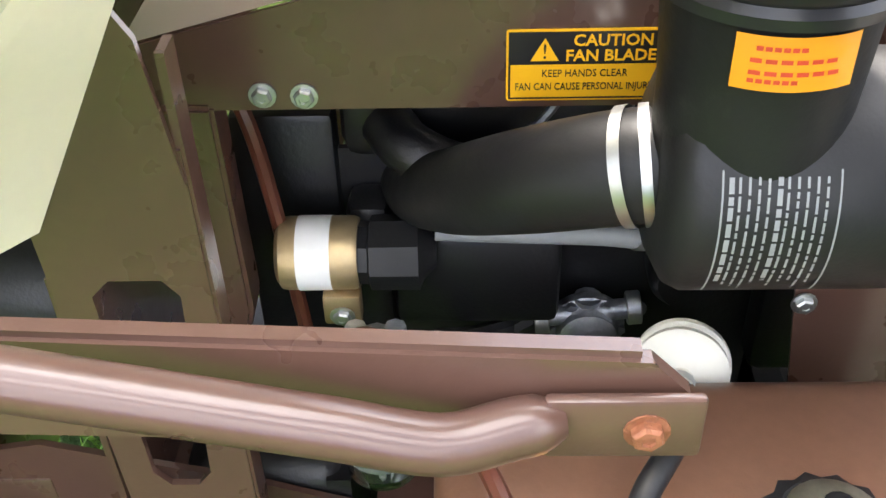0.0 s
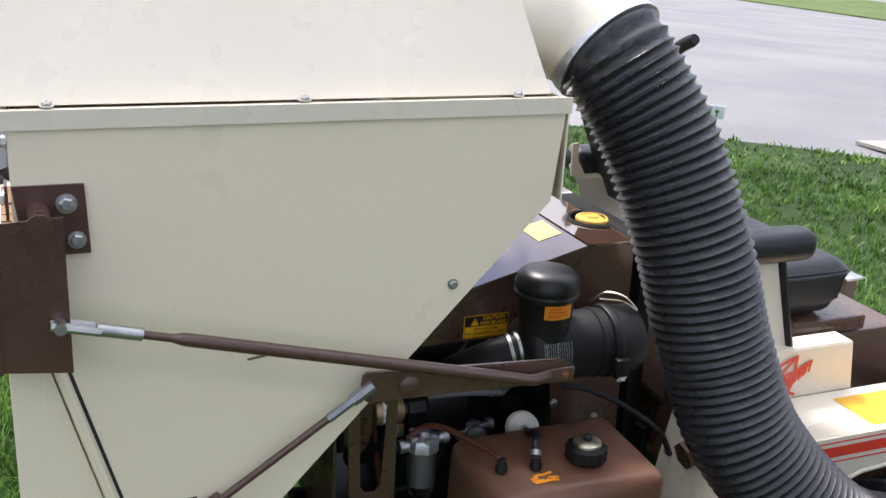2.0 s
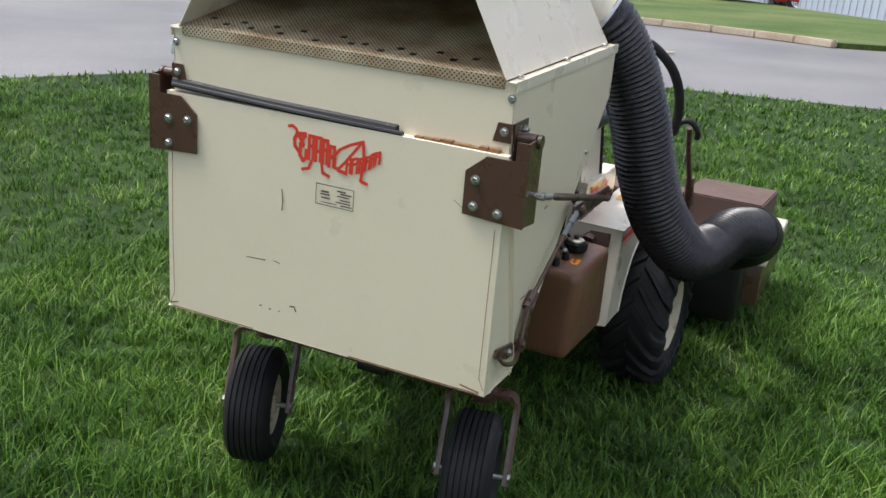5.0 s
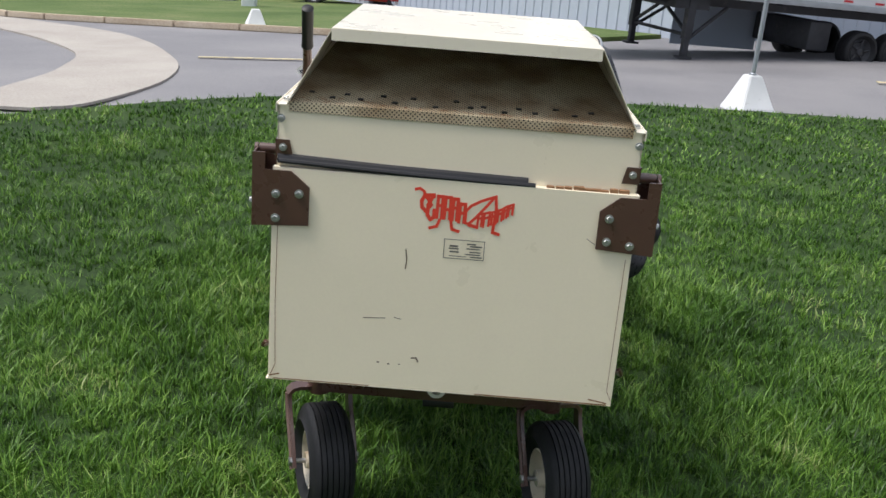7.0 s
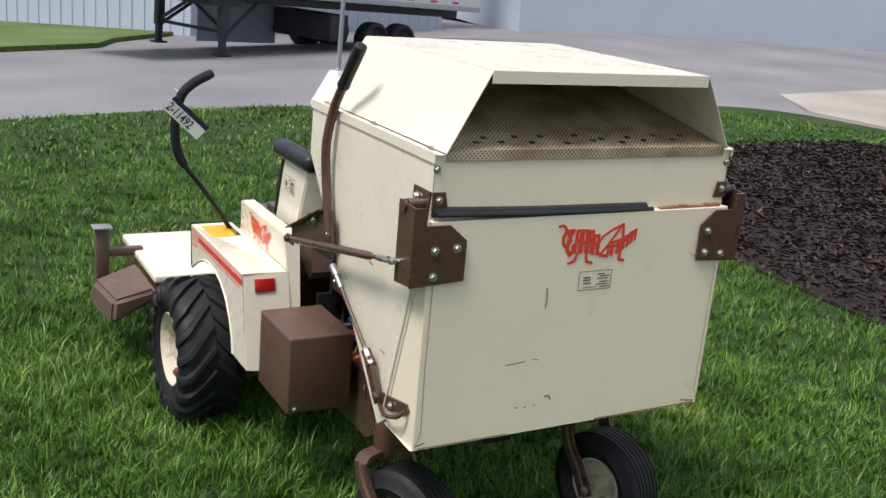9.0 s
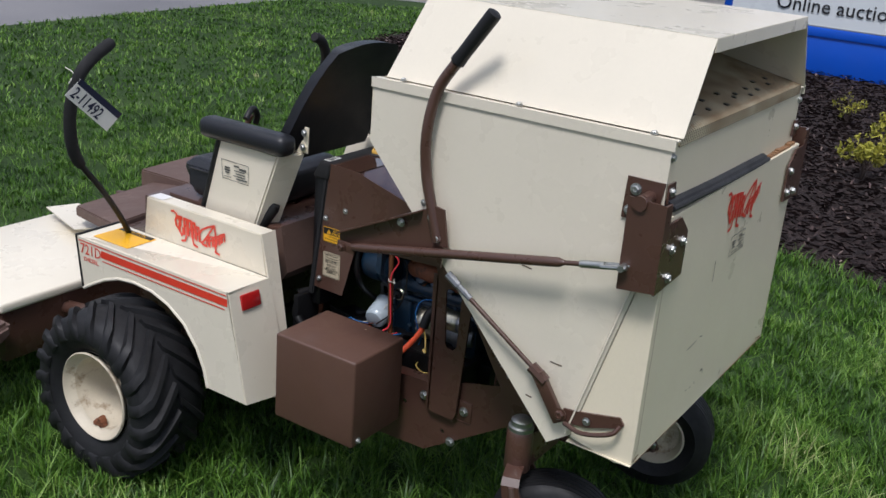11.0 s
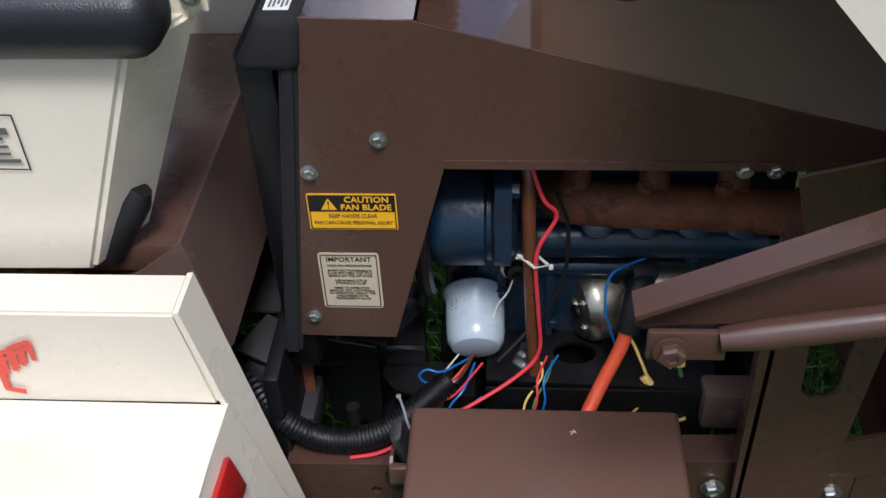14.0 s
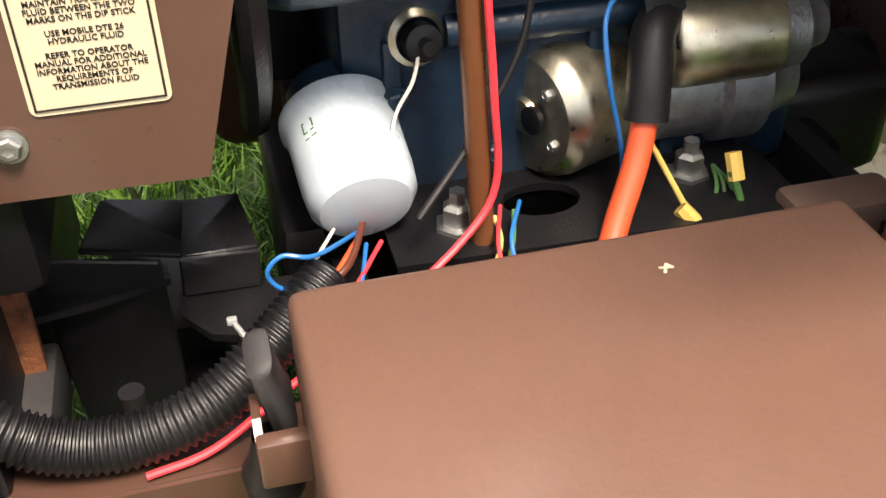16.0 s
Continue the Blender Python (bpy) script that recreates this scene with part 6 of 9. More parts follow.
bars(ws, om, [(-0.030, 0.010, 0.018, 0.024), (0.012, 0.019, 0.052, 0.005), (0.012, 0.010, 0.050, 0.003), (0.010, 0.004, 0.046, 0.003), (0.012, -0.003, 0.050, 0.003), (0.008, -0.010, 0.042, 0.003), (0.0, -0.019, 0.070, 0.003)], GOLD)

# ---------------- engine, left side ----------------
en = sub("engine", "blue enamelled diesel engine with a white oil filter")
bm = B()
box(bm, -0.085, 0.075, 0.66, 1.00, 0.50, 0.76, 0.012, 2)
box(bm, -0.070, 0.060, 0.68, 0.98, 0.76, 0.845, 0.015, 2)
block = part("block", bm, ENGINE, en)
for y in (0.72, 0.80, 0.88):
    bm = B()
    lathe(bm, [(0.026, 0), (0.026, 0.008), (0.020, 0.011), (0, 0.011)], (-0.085, y, 0.69), (-1, 0, 0), 16)
    part("core_plug", bm, ENGINE, block)
for y in (0.70, 0.76, 0.82, 0.90, 0.96):
    part("block_rib", box(B(), -0.093, -0.080, y, y + 0.012, 0.52, 0.64, 0.003), ENGINE, block)
bm = B()
tube(bm, [(-0.092, 0.655, 0.690), (-0.092, 0.925, 0.690)], 0.024, 18)
tube(bm, [(-0.086, 0.655, 0.640), (-0.086, 0.93, 0.640)], 0.012, 12)
part("water_jacket", bm, ENGINE, block)
for y in (0.69, 0.745, 0.80, 0.855):
    bm = B()
    lathe(bm, [(0.019, 0), (0.019, 0.012), (0.014, 0.015), (0.006, 0.0155), (0, 0.014)], (-0.105, y, 0.722), (-0.7, 0, 0.7), 18)
    part("casting_boss", bm, ENGINE, block)
for y, z in ((0.665, 0.625), (0.735, 0.66), (0.915, 0.66), (0.90, 0.55), (0.975, 0.70), (0.965, 0.60)):
    bolt(block, (-0.094, y, z), (-1, 0, 0), 0.007, ENGINE)
bm = B()
AC = (-0.112, 0.0, 0.742)
lathe(bm, [(0.02, 1.052), (0.050, 1.050), (0.058, 1.043), (0.061, 1.030), (0.061, 0.985), (0.055, 0.982), (0.055, 0.977), (0.061, 0.974), (0.062, 0.955), (0.050, 0.948), (0, 0.948)], AC, (0, 1, 0), 36)
alt = part("alternator", bm, ENGINE, en, "blue round alternator housing")
bm = B()
plate(bm, [(-0.190, 0.735), (-0.155, 0.72), (-0.135, 0.80), (-0.15, 0.835), (-0.185, 0.83)], (), XZ(0.972), 0.018)
lathe(bm, [(0.010, 0), (0.010, 0.012), (0, 0.013)], (-0.168, 0.958, 0.818), (0, -1, 0), 6)
part("alternator_bracket", bm, ENGINE, alt)
bm = B()
tube(bm, curve([(-0.165, 1.055, 0.80), (-0.178, 1.055, 0.74), (-0.150, 1.055, 0.66), (-0.06, 1.055, 0.58)], 6), 0.010, 8)
lathe(bm, [(0.028, 1.06), (0.062, 1.06), (0.062, 1.065), (0.050, 1.070), (0.062, 1.075), (0.062, 1.080), (0, 1.08)], AC, (0, 1, 0), 28)
part("fan_belt", bm, IRON, en, "black fan belt and pulley")
bm = B()
f0, f1 = Vector((-0.074, 1.002, 0.586)), Vector((-0.150, 0.998, 0.557))
fa = (f1 - f0).normalized()
fl = (f1 - f0).length
lathe(bm, [(0.0, 0.0), (0.036, 0.0), (0.0405, 0.004), (0.0405, 0.010), (0.0375, 0.014), (0.0370, fl - 0.022), (0.0355, fl - 0.008), (0.030, fl), (0.018, fl + 0.003), (0, fl + 0.003)], f0, fa, 40)
filt = part("oil_filter", bm, WHITE, en, "white spin-on oil filter")
bm = B()
upv = (Vector((-0.3, 0.2, 1)) - fa * Vector((-0.3, 0.2, 1)).dot(fa)).normalized()
sd = fa.cross(upv)
for k in range(5):
    ang = -0.75 + k * 0.33
    nn = upv * math.cos(ang) + sd * math.sin(ang)
    tt = -upv * math.sin(ang) + sd * math.cos(ang)
    mm = frame3(f0 + fa * 0.030 + nn * 0.0376, tt, fa * -1)
    stroke(bm, [(-0.004, -0.004), (0.004, -0.004), (0.004, 0.004), (-0.004, 0.004), (-0.004, -0.002)], 0.0012, mm, 0.0004)
    stroke(bm, [(-0.005, -0.009), (0.004, -0.009)], 0.0012, mm, 0.0004)
part("filter_print", bm, W_GREEN, filt, smooth=0)
bm = B()
lathe(bm, [(0.030, -0.02), (0.030, 0.001)], f0, fa, 20)
part("filter_seat", bm, ENGINE, en)
bm = B()
s0 = Vector((-0.086, 0.950, 0.640))
sa = Vector((-1, -0.1, 0.15))
lathe(bm, [(0.019, 0), (0.019, 0.006), (0.015, 0.009), (0.015, 0.012)], s0, sa, 20)
snd = part("oil_sender", bm, BRASS, en, "brass oil pressure sender")
bm = B()
lathe(bm, [(0.012, 0.010), (0.012, 0.022), (0.005, 0.024), (0.005, 0.034), (0, 0.034)], s0, sa, 16)
part("sender_tip", bm, BLACK, snd)
# starter
st_c = (-0.068, 0.0, 0.572)
bm = B()
lathe(bm, [(0, 0.882), (0.012, 0.882), (0.014, 0.878), (0.042, 0.876), (0.0490, 0.868), (0.0510, 0.860), (0.0510, 0.802), (0.0495, 0.798), (0, 0.798)], st_c, (0, 1, 0), 40)
starter = part("starter_motor", bm, BRASS, en, "yellow-plated starter motor")
bm = B()
lathe(bm, [(0.041, 0.798), (0.041, 0.735), (0.048, 0.730), (0.048, 0.700), (0.036, 0.690), (0.030, 0.670), (0, 0.668)], st_c, (0, 1, 0), 32)
box(bm, -0.105, -0.03, 0.69, 0.735, 0.585, 0.655, 0.010, 2)
part("starter_nose", bm, ALU, en, "grey cast starter housing")
for a in (0.4, 2.3, 3.6, 5.4):
    bolt(starter, (st_c[0] + 0.030 * math.cos(a), 0.8755, st_c[2] + 0.030 * math.sin(a)), (0, 1, 0), 0.0045, ZINC, "end_screw")
bm = B()
lathe(bm, [(0.010, 0.880), (0.010, 0.884), (0.006, 0.885), (0, 0.885)], (st_c[0] - 0.012, 0, st_c[2] + 0.002), (0, 1, 0), 16)
part("end_cap", bm, IRON, starter)
so_c = (-0.104, 0.0, 0.622)
bm = B()
lathe(bm, [(0, 0.786), (0.026, 0.786), (0.031, 0.782), (0.0325, 0.776), (0.0325, 0.712), (0.031, 0.708), (0, 0.708)], so_c, (0, 1, 0), 36)
sol = part("solenoid", bm, BRASS, en, "plated starter solenoid")
bm = B()
lathe(bm, [(0.030, 0.708), (0.028, 0.690), (0.020, 0.684), (0.016, 0.670), (0, 0.670)], so_c, (0, 1, 0), 24)
part("solenoid_end", bm, ALU, sol)
bm = B()
tube(bm, curve([(-0.102, 0.780, 0.642), (-0.122, 0.800, 0.640), (-0.138, 0.808, 0.618), (-0.148, 0.812, 0.590)], 6), 0.0145, 14, radii=None)
lathe(bm, [(0.020, 0), (0.021, 0.01), (0.018, 0.03)], (-0.100, 0.782, 0.645), (-0.2, 1, 0.1), 16)
part("terminal_boot", bm, BLACK, en, "black rubber terminal boot")
bm = B()
tube(bm, curve([(-0.146, 0.811, 0.597), (-0.160, 0.822, 0.565), (-0.185, 0.845, 0.525), (-0.225, 0.868, 0.490), (-0.28, 0.88, 0.46)], 6), 0.0088, 12)
part("battery_cable", bm, W_ORANGE, en, "thick orange battery cable")
bm = B()
box(bm, -0.112, -0.108, 0.78, 0.815, 0.548, 0.556, 0.001)
part("starter_sticker", bm, RED, starter)
pivot = Matrix.Translation((st_c[0], 0.83, st_c[2]))
starter.matrix_basis = pivot @ Matrix.Rotation(radians(24), 4, "Z") @ pivot.inverted() @ starter.matrix_basis
# exhaust manifold
bm = B()
tube(bm, curve([(-0.055, 0.905, 0.742), (-0.085, 0.895, 0.744), (-0.098, 0.86, 0.746), (-0.100, 0.80, 0.744), (-0.098, 0.70, 0.738), (-0.095, 0.60, 0.730)], 6), 0.027, 18)
manifold = part("exhaust_manifold", bm, RUST, en, "rusty exhaust manifold")
bm = B()
lathe(bm, [(0.010, 0), (0.009, 0.012), (0.004, 0.018), (0, 0.019)], (-0.104, 0.848, 0.720), (-0.2, 0, -1), 12)
part("manifold_plug", bm, RUST, manifold)
for y in (0.88, 0.79, 0.70):
    bm = B()
    tube(bm, [(-0.095, y, 0.76), (-0.06, y, 0.79)], 0.018, 12)
    part("manifold_branch", bm, RUST, manifold)
    bolt(manifold, (-0.100, y + 0.012, 0.768), (-0.5, 0, 1), 0.009, RUST)
# mounts and black plates under the engine
bm = B()
hole = [(-0.125 + 0.020 * math.cos(a), 0.873 + 0.028 * math.sin(a)) for a in (2 * math.pi * k / 14 for k in range(14))]
plate(bm, [(-0.185, 0.70), (-0.06, 0.70), (-0.06, 0.985), (-0.175, 0.985)], [hole], XY(0.520), 0.006)
plate(bm, [(0.70, 0.40), (0.985, 0.42), (0.985, 0.524), (0.70, 0.524)], (), YZ(-0.188), 0.004)
mpart("mount_plate", bm, IRON, "black engine mounting plate")
bm = B()
box(bm, -0.18, 0.20, 1.00, 1.02, 0.34, 0.50)
box(bm, -0.22, 0.20, 0.64, 0.66, 0.30, 0.52)
box(bm, -0.08, 0.10, 0.60, 1.05, 0.33, 0.50, 0.01)
mpart("oil_sump", bm, IRON, "black oil sump and cross plates")
for p, r in (((-0.141, 0.937, 0.526), 0.0105), ((-0.123, 0.763, 0.526), 0.0105)):
    bm = B()
    lathe(bm, [(r * 1.5, 0), (r * 1.5, 0.003), (r, 0.004), (r, 0.016), (r * 0.7, 0.019), (r * 0.55, 0.019), (r * 0.55, 0.028), (0, 0.028)], p, (0, 0, 1), 6)
    part("mount_nut", bm, ZINC, en, smooth=25)
bm = B()
plate(bm, [(-0.102, 1.132), (-0.100, 1.213), (-0.035, 1.200), (-0.030, 1.12)], (), frame3((0, 0, 0.254), (1, 0, 0), (0, 1, 0.226)), 0.005)
plate(bm, [(1.213, 0.528), (1.132, 0.510), (1.132, 0.36), (1.205, 0.36)], (), YZ(-0.106), 0.005)
plate(bm, [(1.120, 0.512), (1.067, 0.509), (1.068, 0.478), (1.122, 0.480)], (), YZ(-0.108), 0.005)
plate(bm, [(-0.106, 1.067), (-0.106, 1.120), (-0.035, 1.115), (-0.035, 1.075)], (), XY(0.507), 0.005)
bmesh.ops.bevel(bm, geom=bm.edges[:], offset=0.0015, segments=1, affect="EDGES")
mpart("hydro_bracket", bm, IRON, "black folded pump bracket")
bm = B()
plate(bm, [(-0.125, 1.124), (-0.150, 1.106), (-0.165, 1.060), (-0.140, 1.030), (-0.10, 1.030), (-0.10, 1.124)], (), XY(0.472), 0.006)
mpart("lower_bracket", bm, IRON, "worn black lower bracket")
bm = B()
lathe(bm, [(0, 0), (0.026, 0), (0.028, 0.006), (0.028, 0.050), (0.024, 0.058), (0.012, 0.060), (0.012, 0.075), (0, 0.075)], (-0.172, 1.256, 0.505), (0, 0, 1), 28)
mount = mpart("rubber_mount", bm, DUSTY_BLACK, "black rubber mount under a square washer")
bm = B()
t = B()
box(t, -0.034, 0.034, -0.026, 0.026, -0.002, 0.003, 0.001)
t.transform(Matrix.Translation((-0.166, 1.254, 0.582)) @ Matrix.Rotation(radians(-24), 4, "Z") @ Matrix.Rotation(radians(6), 4, "X"))
part("washer_plate", t, DUSTY_BLACK, mount)
bm.free()
bm = B()
plate(bm, [(1.208, 0.60), (1.226, 0.60), (1.232, 0.45), (1.212, 0.45)], (), YZ(-0.148), 0.006)
mpart("worn_strap", bm, RUST, "worn rusty flat strap")
bm = B()
box(bm, -0.196, -0.118, 1.206, 1.29, 0.425, 0.470, 0.004)
mpart("mount_foot", bm, DUSTY_BLACK)
bm = B()
plate(bm, [(-0.10, 1.232), (-0.10, 1.30), (0.06, 1.30), (0.06, 1.232)], (), XY(0.565), 0.004)
mpart("dusty_tray", bm, DUSTY_BLACK, "dusty black tray under the seat")
for p, q, r, mat in (((-0.150, 1.165, 0.36), (-0.148, 1.165, 0.440), 0.009, BLACK), ((-0.190, 1.140, 0.40), (-0.185, 1.172, 0.402), 0.006, WHITE_PL)):
    bm = B()
    rod(bm, p, q, r, 12)
    mpart("hose_fitting", bm, mat)
bm = B()
plate(bm, [(0, 0), (0.12, 0.0), (0.125, 0.035), (0.05, 0.03), (0.0, 0.02)], (), frame3((-0.085, 1.130, 0.488), (-0.1, 0.99, 0.0), (-0.95, -0.1, 0.1)), 0.005)
mpart("linkage_arm", bm, IRON, "black linkage arm")
bm = B()
box(bm, -0.04, 0.12, 1.09, 1.195, 0.24, 0.40, 0.02, 2)
tube(bm, [(-0.10, 1.12, 0.34), (0.18, 1.12, 0.34)], 0.03, 12)
mpart("hydro_pump", bm, IRON, "black hydraulic pump")
# black plates added to stand for the dark void below the pump cover
bm = B()
plate(bm, [(-0.255, 1.23), (-0.10, 1.23), (-0.10, 1.40), (-0.255, 1.40)], (), frame3((0, 0.18, 0.01), (1, 0, 0), (0, 1, 0.28)), 0.004)
box(bm, -0.250, 0.19, 1.225, 1.245, 0.36, 0.60, 0.004)
mpart("void_fill_plates", bm, IRON)
bm = B()
q = [[(-0.262, 1.262, 0.672), (0.20, 1.262, 0.672), (0.20, 1.292, 0.818), (-0.262, 1.292, 0.818)], [(-0.262, 1.285, 0.640), (0.20, 1.285, 0.640), (0.20, 1.42, 0.72), (-0.262, 1.42, 0.72)]]
va, vb = [[bm.verts.new(p) for p in r] for r in q]
bm.faces.new(va)
bm.faces.new(vb[::-1])
for j in range(4):
    bm.faces.new((va[j], va[(j + 1) % 4], vb[(j + 1) % 4], vb[j]))
mpart("hydro_cover", bm, BROWN_DUSTY, "brown sloping pump cover")
bm = B()
box(bm, 0.205, 0.312, 1.225, 1.42, 0.56, 0.735, 0.006)
for v in bm.verts:
    if v.co.y < 1.30 and v.co.z > 0.70:
        v.co.y += 0.035
side_cover = mpart("side_cover", bm, BROWN, "brown folded cover beside the shroud")
bolt(side_cover, (0.285, 1.224, 0.60), (0, -1, 0), 0.007)
# pipes, wires, conduit
bm = B()
tube(bm, curve([(-0.13, 0.935, 0.865), (-0.16, 0.936, 0.80), (-0.160, 0.932, 0.68), (-0.160, 0.924, 0.50), (-0.160, 0.92, 0.42)], 5), 0.0080, 12)
mpart("dipstick_tube", bm, PIPE_BROWN, "brown painted dipstick tube")


def wire(name, pts, r, mat, label=""):
    bm = B()
    tube(bm, curve(pts, 6), r, 8)
    return mpart(name, bm, mat, label)


wire("red_wire", [(-0.155, 0.935, 0.845), (-0.168, 0.920, 0.805), (-0.166, 0.905, 0.780), (-0.172, 0.926, 0.730), (-0.172, 0.922, 0.64), (-0.172, 0.920, 0.575), (-0.184, 0.945, 0.545), (-0.210, 1.00, 0.520), (-0.236, 1.060, 0.502), (-0.256, 1.11, 0.482), (-0.262, 1.15, 0.476)], 0.0025, W_RED, "red wire")
wire("black_wire", [(-0.150, 0.905, 0.80), (-0.140, 0.89, 0.74), (-0.145, 0.895, 0.66), (-0.155, 0.93, 0.60), (-0.175, 0.97, 0.56)], 0.0025, BLACK)
wire("blue_wire", [(-0.105, 0.790, 0.672), (-0.130, 0.835, 0.665), (-0.150, 0.842, 0.630), (-0.150, 0.830, 0.58), (-0.140, 0.822, 0.545), (-0.150, 0.835, 0.51)], 0.0017, W_BLUE, "blue wire")
wire("blue_wire", [(-0.150, 1.005, 0.540), (-0.190, 1.037, 0.556), (-0.192, 1.056, 0.561), (-0.193, 1.066, 0.551), (-0.192, 1.058, 0.537), (-0.190, 1.037, 0.532), (-0.175, 1.020, 0.520)], 0.0015, W_BLUE)
wire("blue_wire", [(-0.150, 1.000, 0.53), (-0.190, 1.012, 0.525), (-0.205, 1.028, 0.512), (-0.208, 1.030, 0.498), (-0.195, 1.015, 0.490), (-0.18, 0.990, 0.50)], 0.0015, W_BLUE)
wire("orange_wire", [(-0.150, 1.005, 0.535), (-0.196, 1.034, 0.533), (-0.210, 1.052, 0.527), (-0.226, 1.075, 0.520)], 0.0020, W_ORANGE)
wire("brown_wire", [(-0.145, 1.000, 0.545), (-0.185, 1.015, 0.545), (-0.199, 1.030, 0.540), (-0.212, 1.048, 0.530), (-0.226, 1.068, 0.522)], 0.0024, BROWN_HOSE)
wire("red_wire", [(-0.150, 0.99, 0.53), (-0.198, 1.022, 0.525), (-0.212, 1.048, 0.520), (-0.228, 1.072, 0.514)], 0.0016, W_RED)
wire("yellow_wire", [(-0.128, 0.806, 0.610), (-0.142, 0.812, 0.585), (-0.150, 0.800, 0.560), (-0.166, 0.787, 0.533)], 0.0021, W_YELLOW, "yellow wire")
wire("yellow_wire", [(-0.186, 0.795, 0.495), (-0.19, 0.80, 0.480), (-0.195, 0.77, 0.470), (-0.19, 0.735, 0.478)], 0.0021, W_YELLOW)
wire("white_wire", [(-0.10, 0.948, 0.645), (-0.118, 0.958, 0.625), (-0.125, 0.972, 0.605), (-0.14, 0.98, 0.58)], 0.0013, W_WHITE)
wire("white_wire", [(-0.150, 1.02, 0.545), (-0.188, 1.038, 0.548), (-0.197, 1.043, 0.535), (-0.207, 1.048, 0.52)], 0.0012, W_WHITE)
for k, mat in enumerate((W_BLUE, W_GREEN, W_RED, W_YELLOW)):
    bend = (0.006, -0.003, 0.004, -0.006)[k]
    wire("loom_wire", [(-0.150 + bend, 0.895 + 0.007 * k, 0.540), (-0.178 - bend, 0.907 + 0.005 * k + bend, 0.533 + bend), (-0.200, 0.918 + 0.004 * k - bend, 0.512), (-0.215 + bend, 0.925 + 0.005 * k, 0.47)], 0.0015, mat)
wire("blue_wire", [(-0.185, 0.85, 0.505), (-0.182, 0.832, 0.512), (-0.180, 0.815, 0.508)], 0.003, W_BLUE)
for k in range(3):
    wire("green_wire", [(-0.130, 0.748, 0.535), (-0.150, 0.742 + 0.006 * k, 0.526), (-0.165, 0.752 + 0.01 * k, 0.500), (-0.170, 0.745 + 0.012 * k, 0.455)], 0.0016, W_GREEN)
wire("green_wire", [(-0.155, 0.748, 0.545), (-0.165, 0.742, 0.520), (-0.175, 0.752, 0.50)], 0.0028, W_GREEN)
for a, b in (((-0.168, 0.790, 0.531), (-0.180, 0.776, 0.516)), ((-0.148, 0.745, 0.555), (-0.157, 0.744, 0.538))):
    bm = B()
    rod(bm, a, b, 0.006, 8)
    mpart("crimp_connector", bm, W_YELLOW, "yellow crimp connector")
bm = B()
tube(bm, [(-0.158, 0.945, 0.716), (-0.178, 0.928, 0.716), (-0.174, 0.912, 0.716), (-0.150, 0.930, 0.716), (-0.158, 0.945, 0.716)], 0.0019, 6)
box(bm, -0.179, -0.175, 0.907, 0.912, 0.713, 0.719, 0.001)
mpart("cable_tie", bm, WHITE_PL, "pale cable tie")
bm = B()
tube(bm, curve([(-0.218, 1.090, 0.541), (-0.234, 1.083, 0.537), (-0.248, 1.076, 0.520), (-0.244, 1.069, 0.500), (-0.23, 1.065, 0.492)], 4), 0.0017, 6)
box(bm, -0.221, -0.216, 1.087, 1.093, 0.539, 0.543, 0.001)
mpart("cable_tie", bm, GREY_HOSE, "pale cable tie")
bm = B()
cp = curve([(-0.190, 1.030, 0.540), (-0.212, 1.055, 0.530), (-0.230, 1.080, 0.518), (-0.243, 1.108, 0.504), (-0.248, 1.142, 0.494), (-0.248, 1.176, 0.493), (-0.245, 1.206, 0.502), (-0.236, 1.236, 0.520), (-0.20, 1.27, 0.53), (-0.12, 1.31, 0.53)], 28)
tube(bm, cp, 0.016, 14, radii=[0.0165 if (i // 2) % 2 else 0.0145 for i in range(len(cp))])
mpart("wire_conduit", bm, IRON, "black corrugated wire conduit", 60)
bm = B()
box(bm, -0.205, -0.165, 0.640, 0.72, 0.475, 0.535, 0.006)
mpart("relay_box", bm, BROWN_DUSTY, "dusty tan relay cover")

# ---------------- engine, right side ----------------
# made-up pump and manifold in black, to darken the engine's shaded right side
ip = sub("added_injection_pump", "added black injection pump with steel delivery pipes, darkening the engine's side")
bm = B()
box(bm, 0.076, 0.128, 0.70, 0.83, 0.625, 0.715, 0.008, 2)
box(bm, 0.076, 0.118, 0.665, 0.70, 0.60, 0.735, 0.012, 2)
part("pump_body", bm, IRON, ip)
bm = B()
lathe(bm, [(0, 0), (0.030, 0), (0.034, 0.006), (0.034, 0.03), (0.028, 0.04), (0, 0.041)], (0.08, 0.935, 0.660), (1, 0, 0), 24)
part("gear_cover", bm, IRON, ip)
bm = B()
box(bm, 0.068, 0.100, 0.665, 0.985, 0.765, 0.835, 0.014, 2)
tube(bm, curve([(0.10, 0.70, 0.80), (0.125, 0.72, 0.79), (0.13, 0.76, 0.775), (0.10, 0.80, 0.765)], 4), 0.020, 14)
part("intake_manifold", bm, IRON, ip, "black intake manifold")
# black sheet over the blue block, putting its shade into colour
bm = B()
box(bm, 0.0755, 0.0815, 0.66, 1.0, 0.50, 0.765)
part("side_cover", bm, IRON, ip)
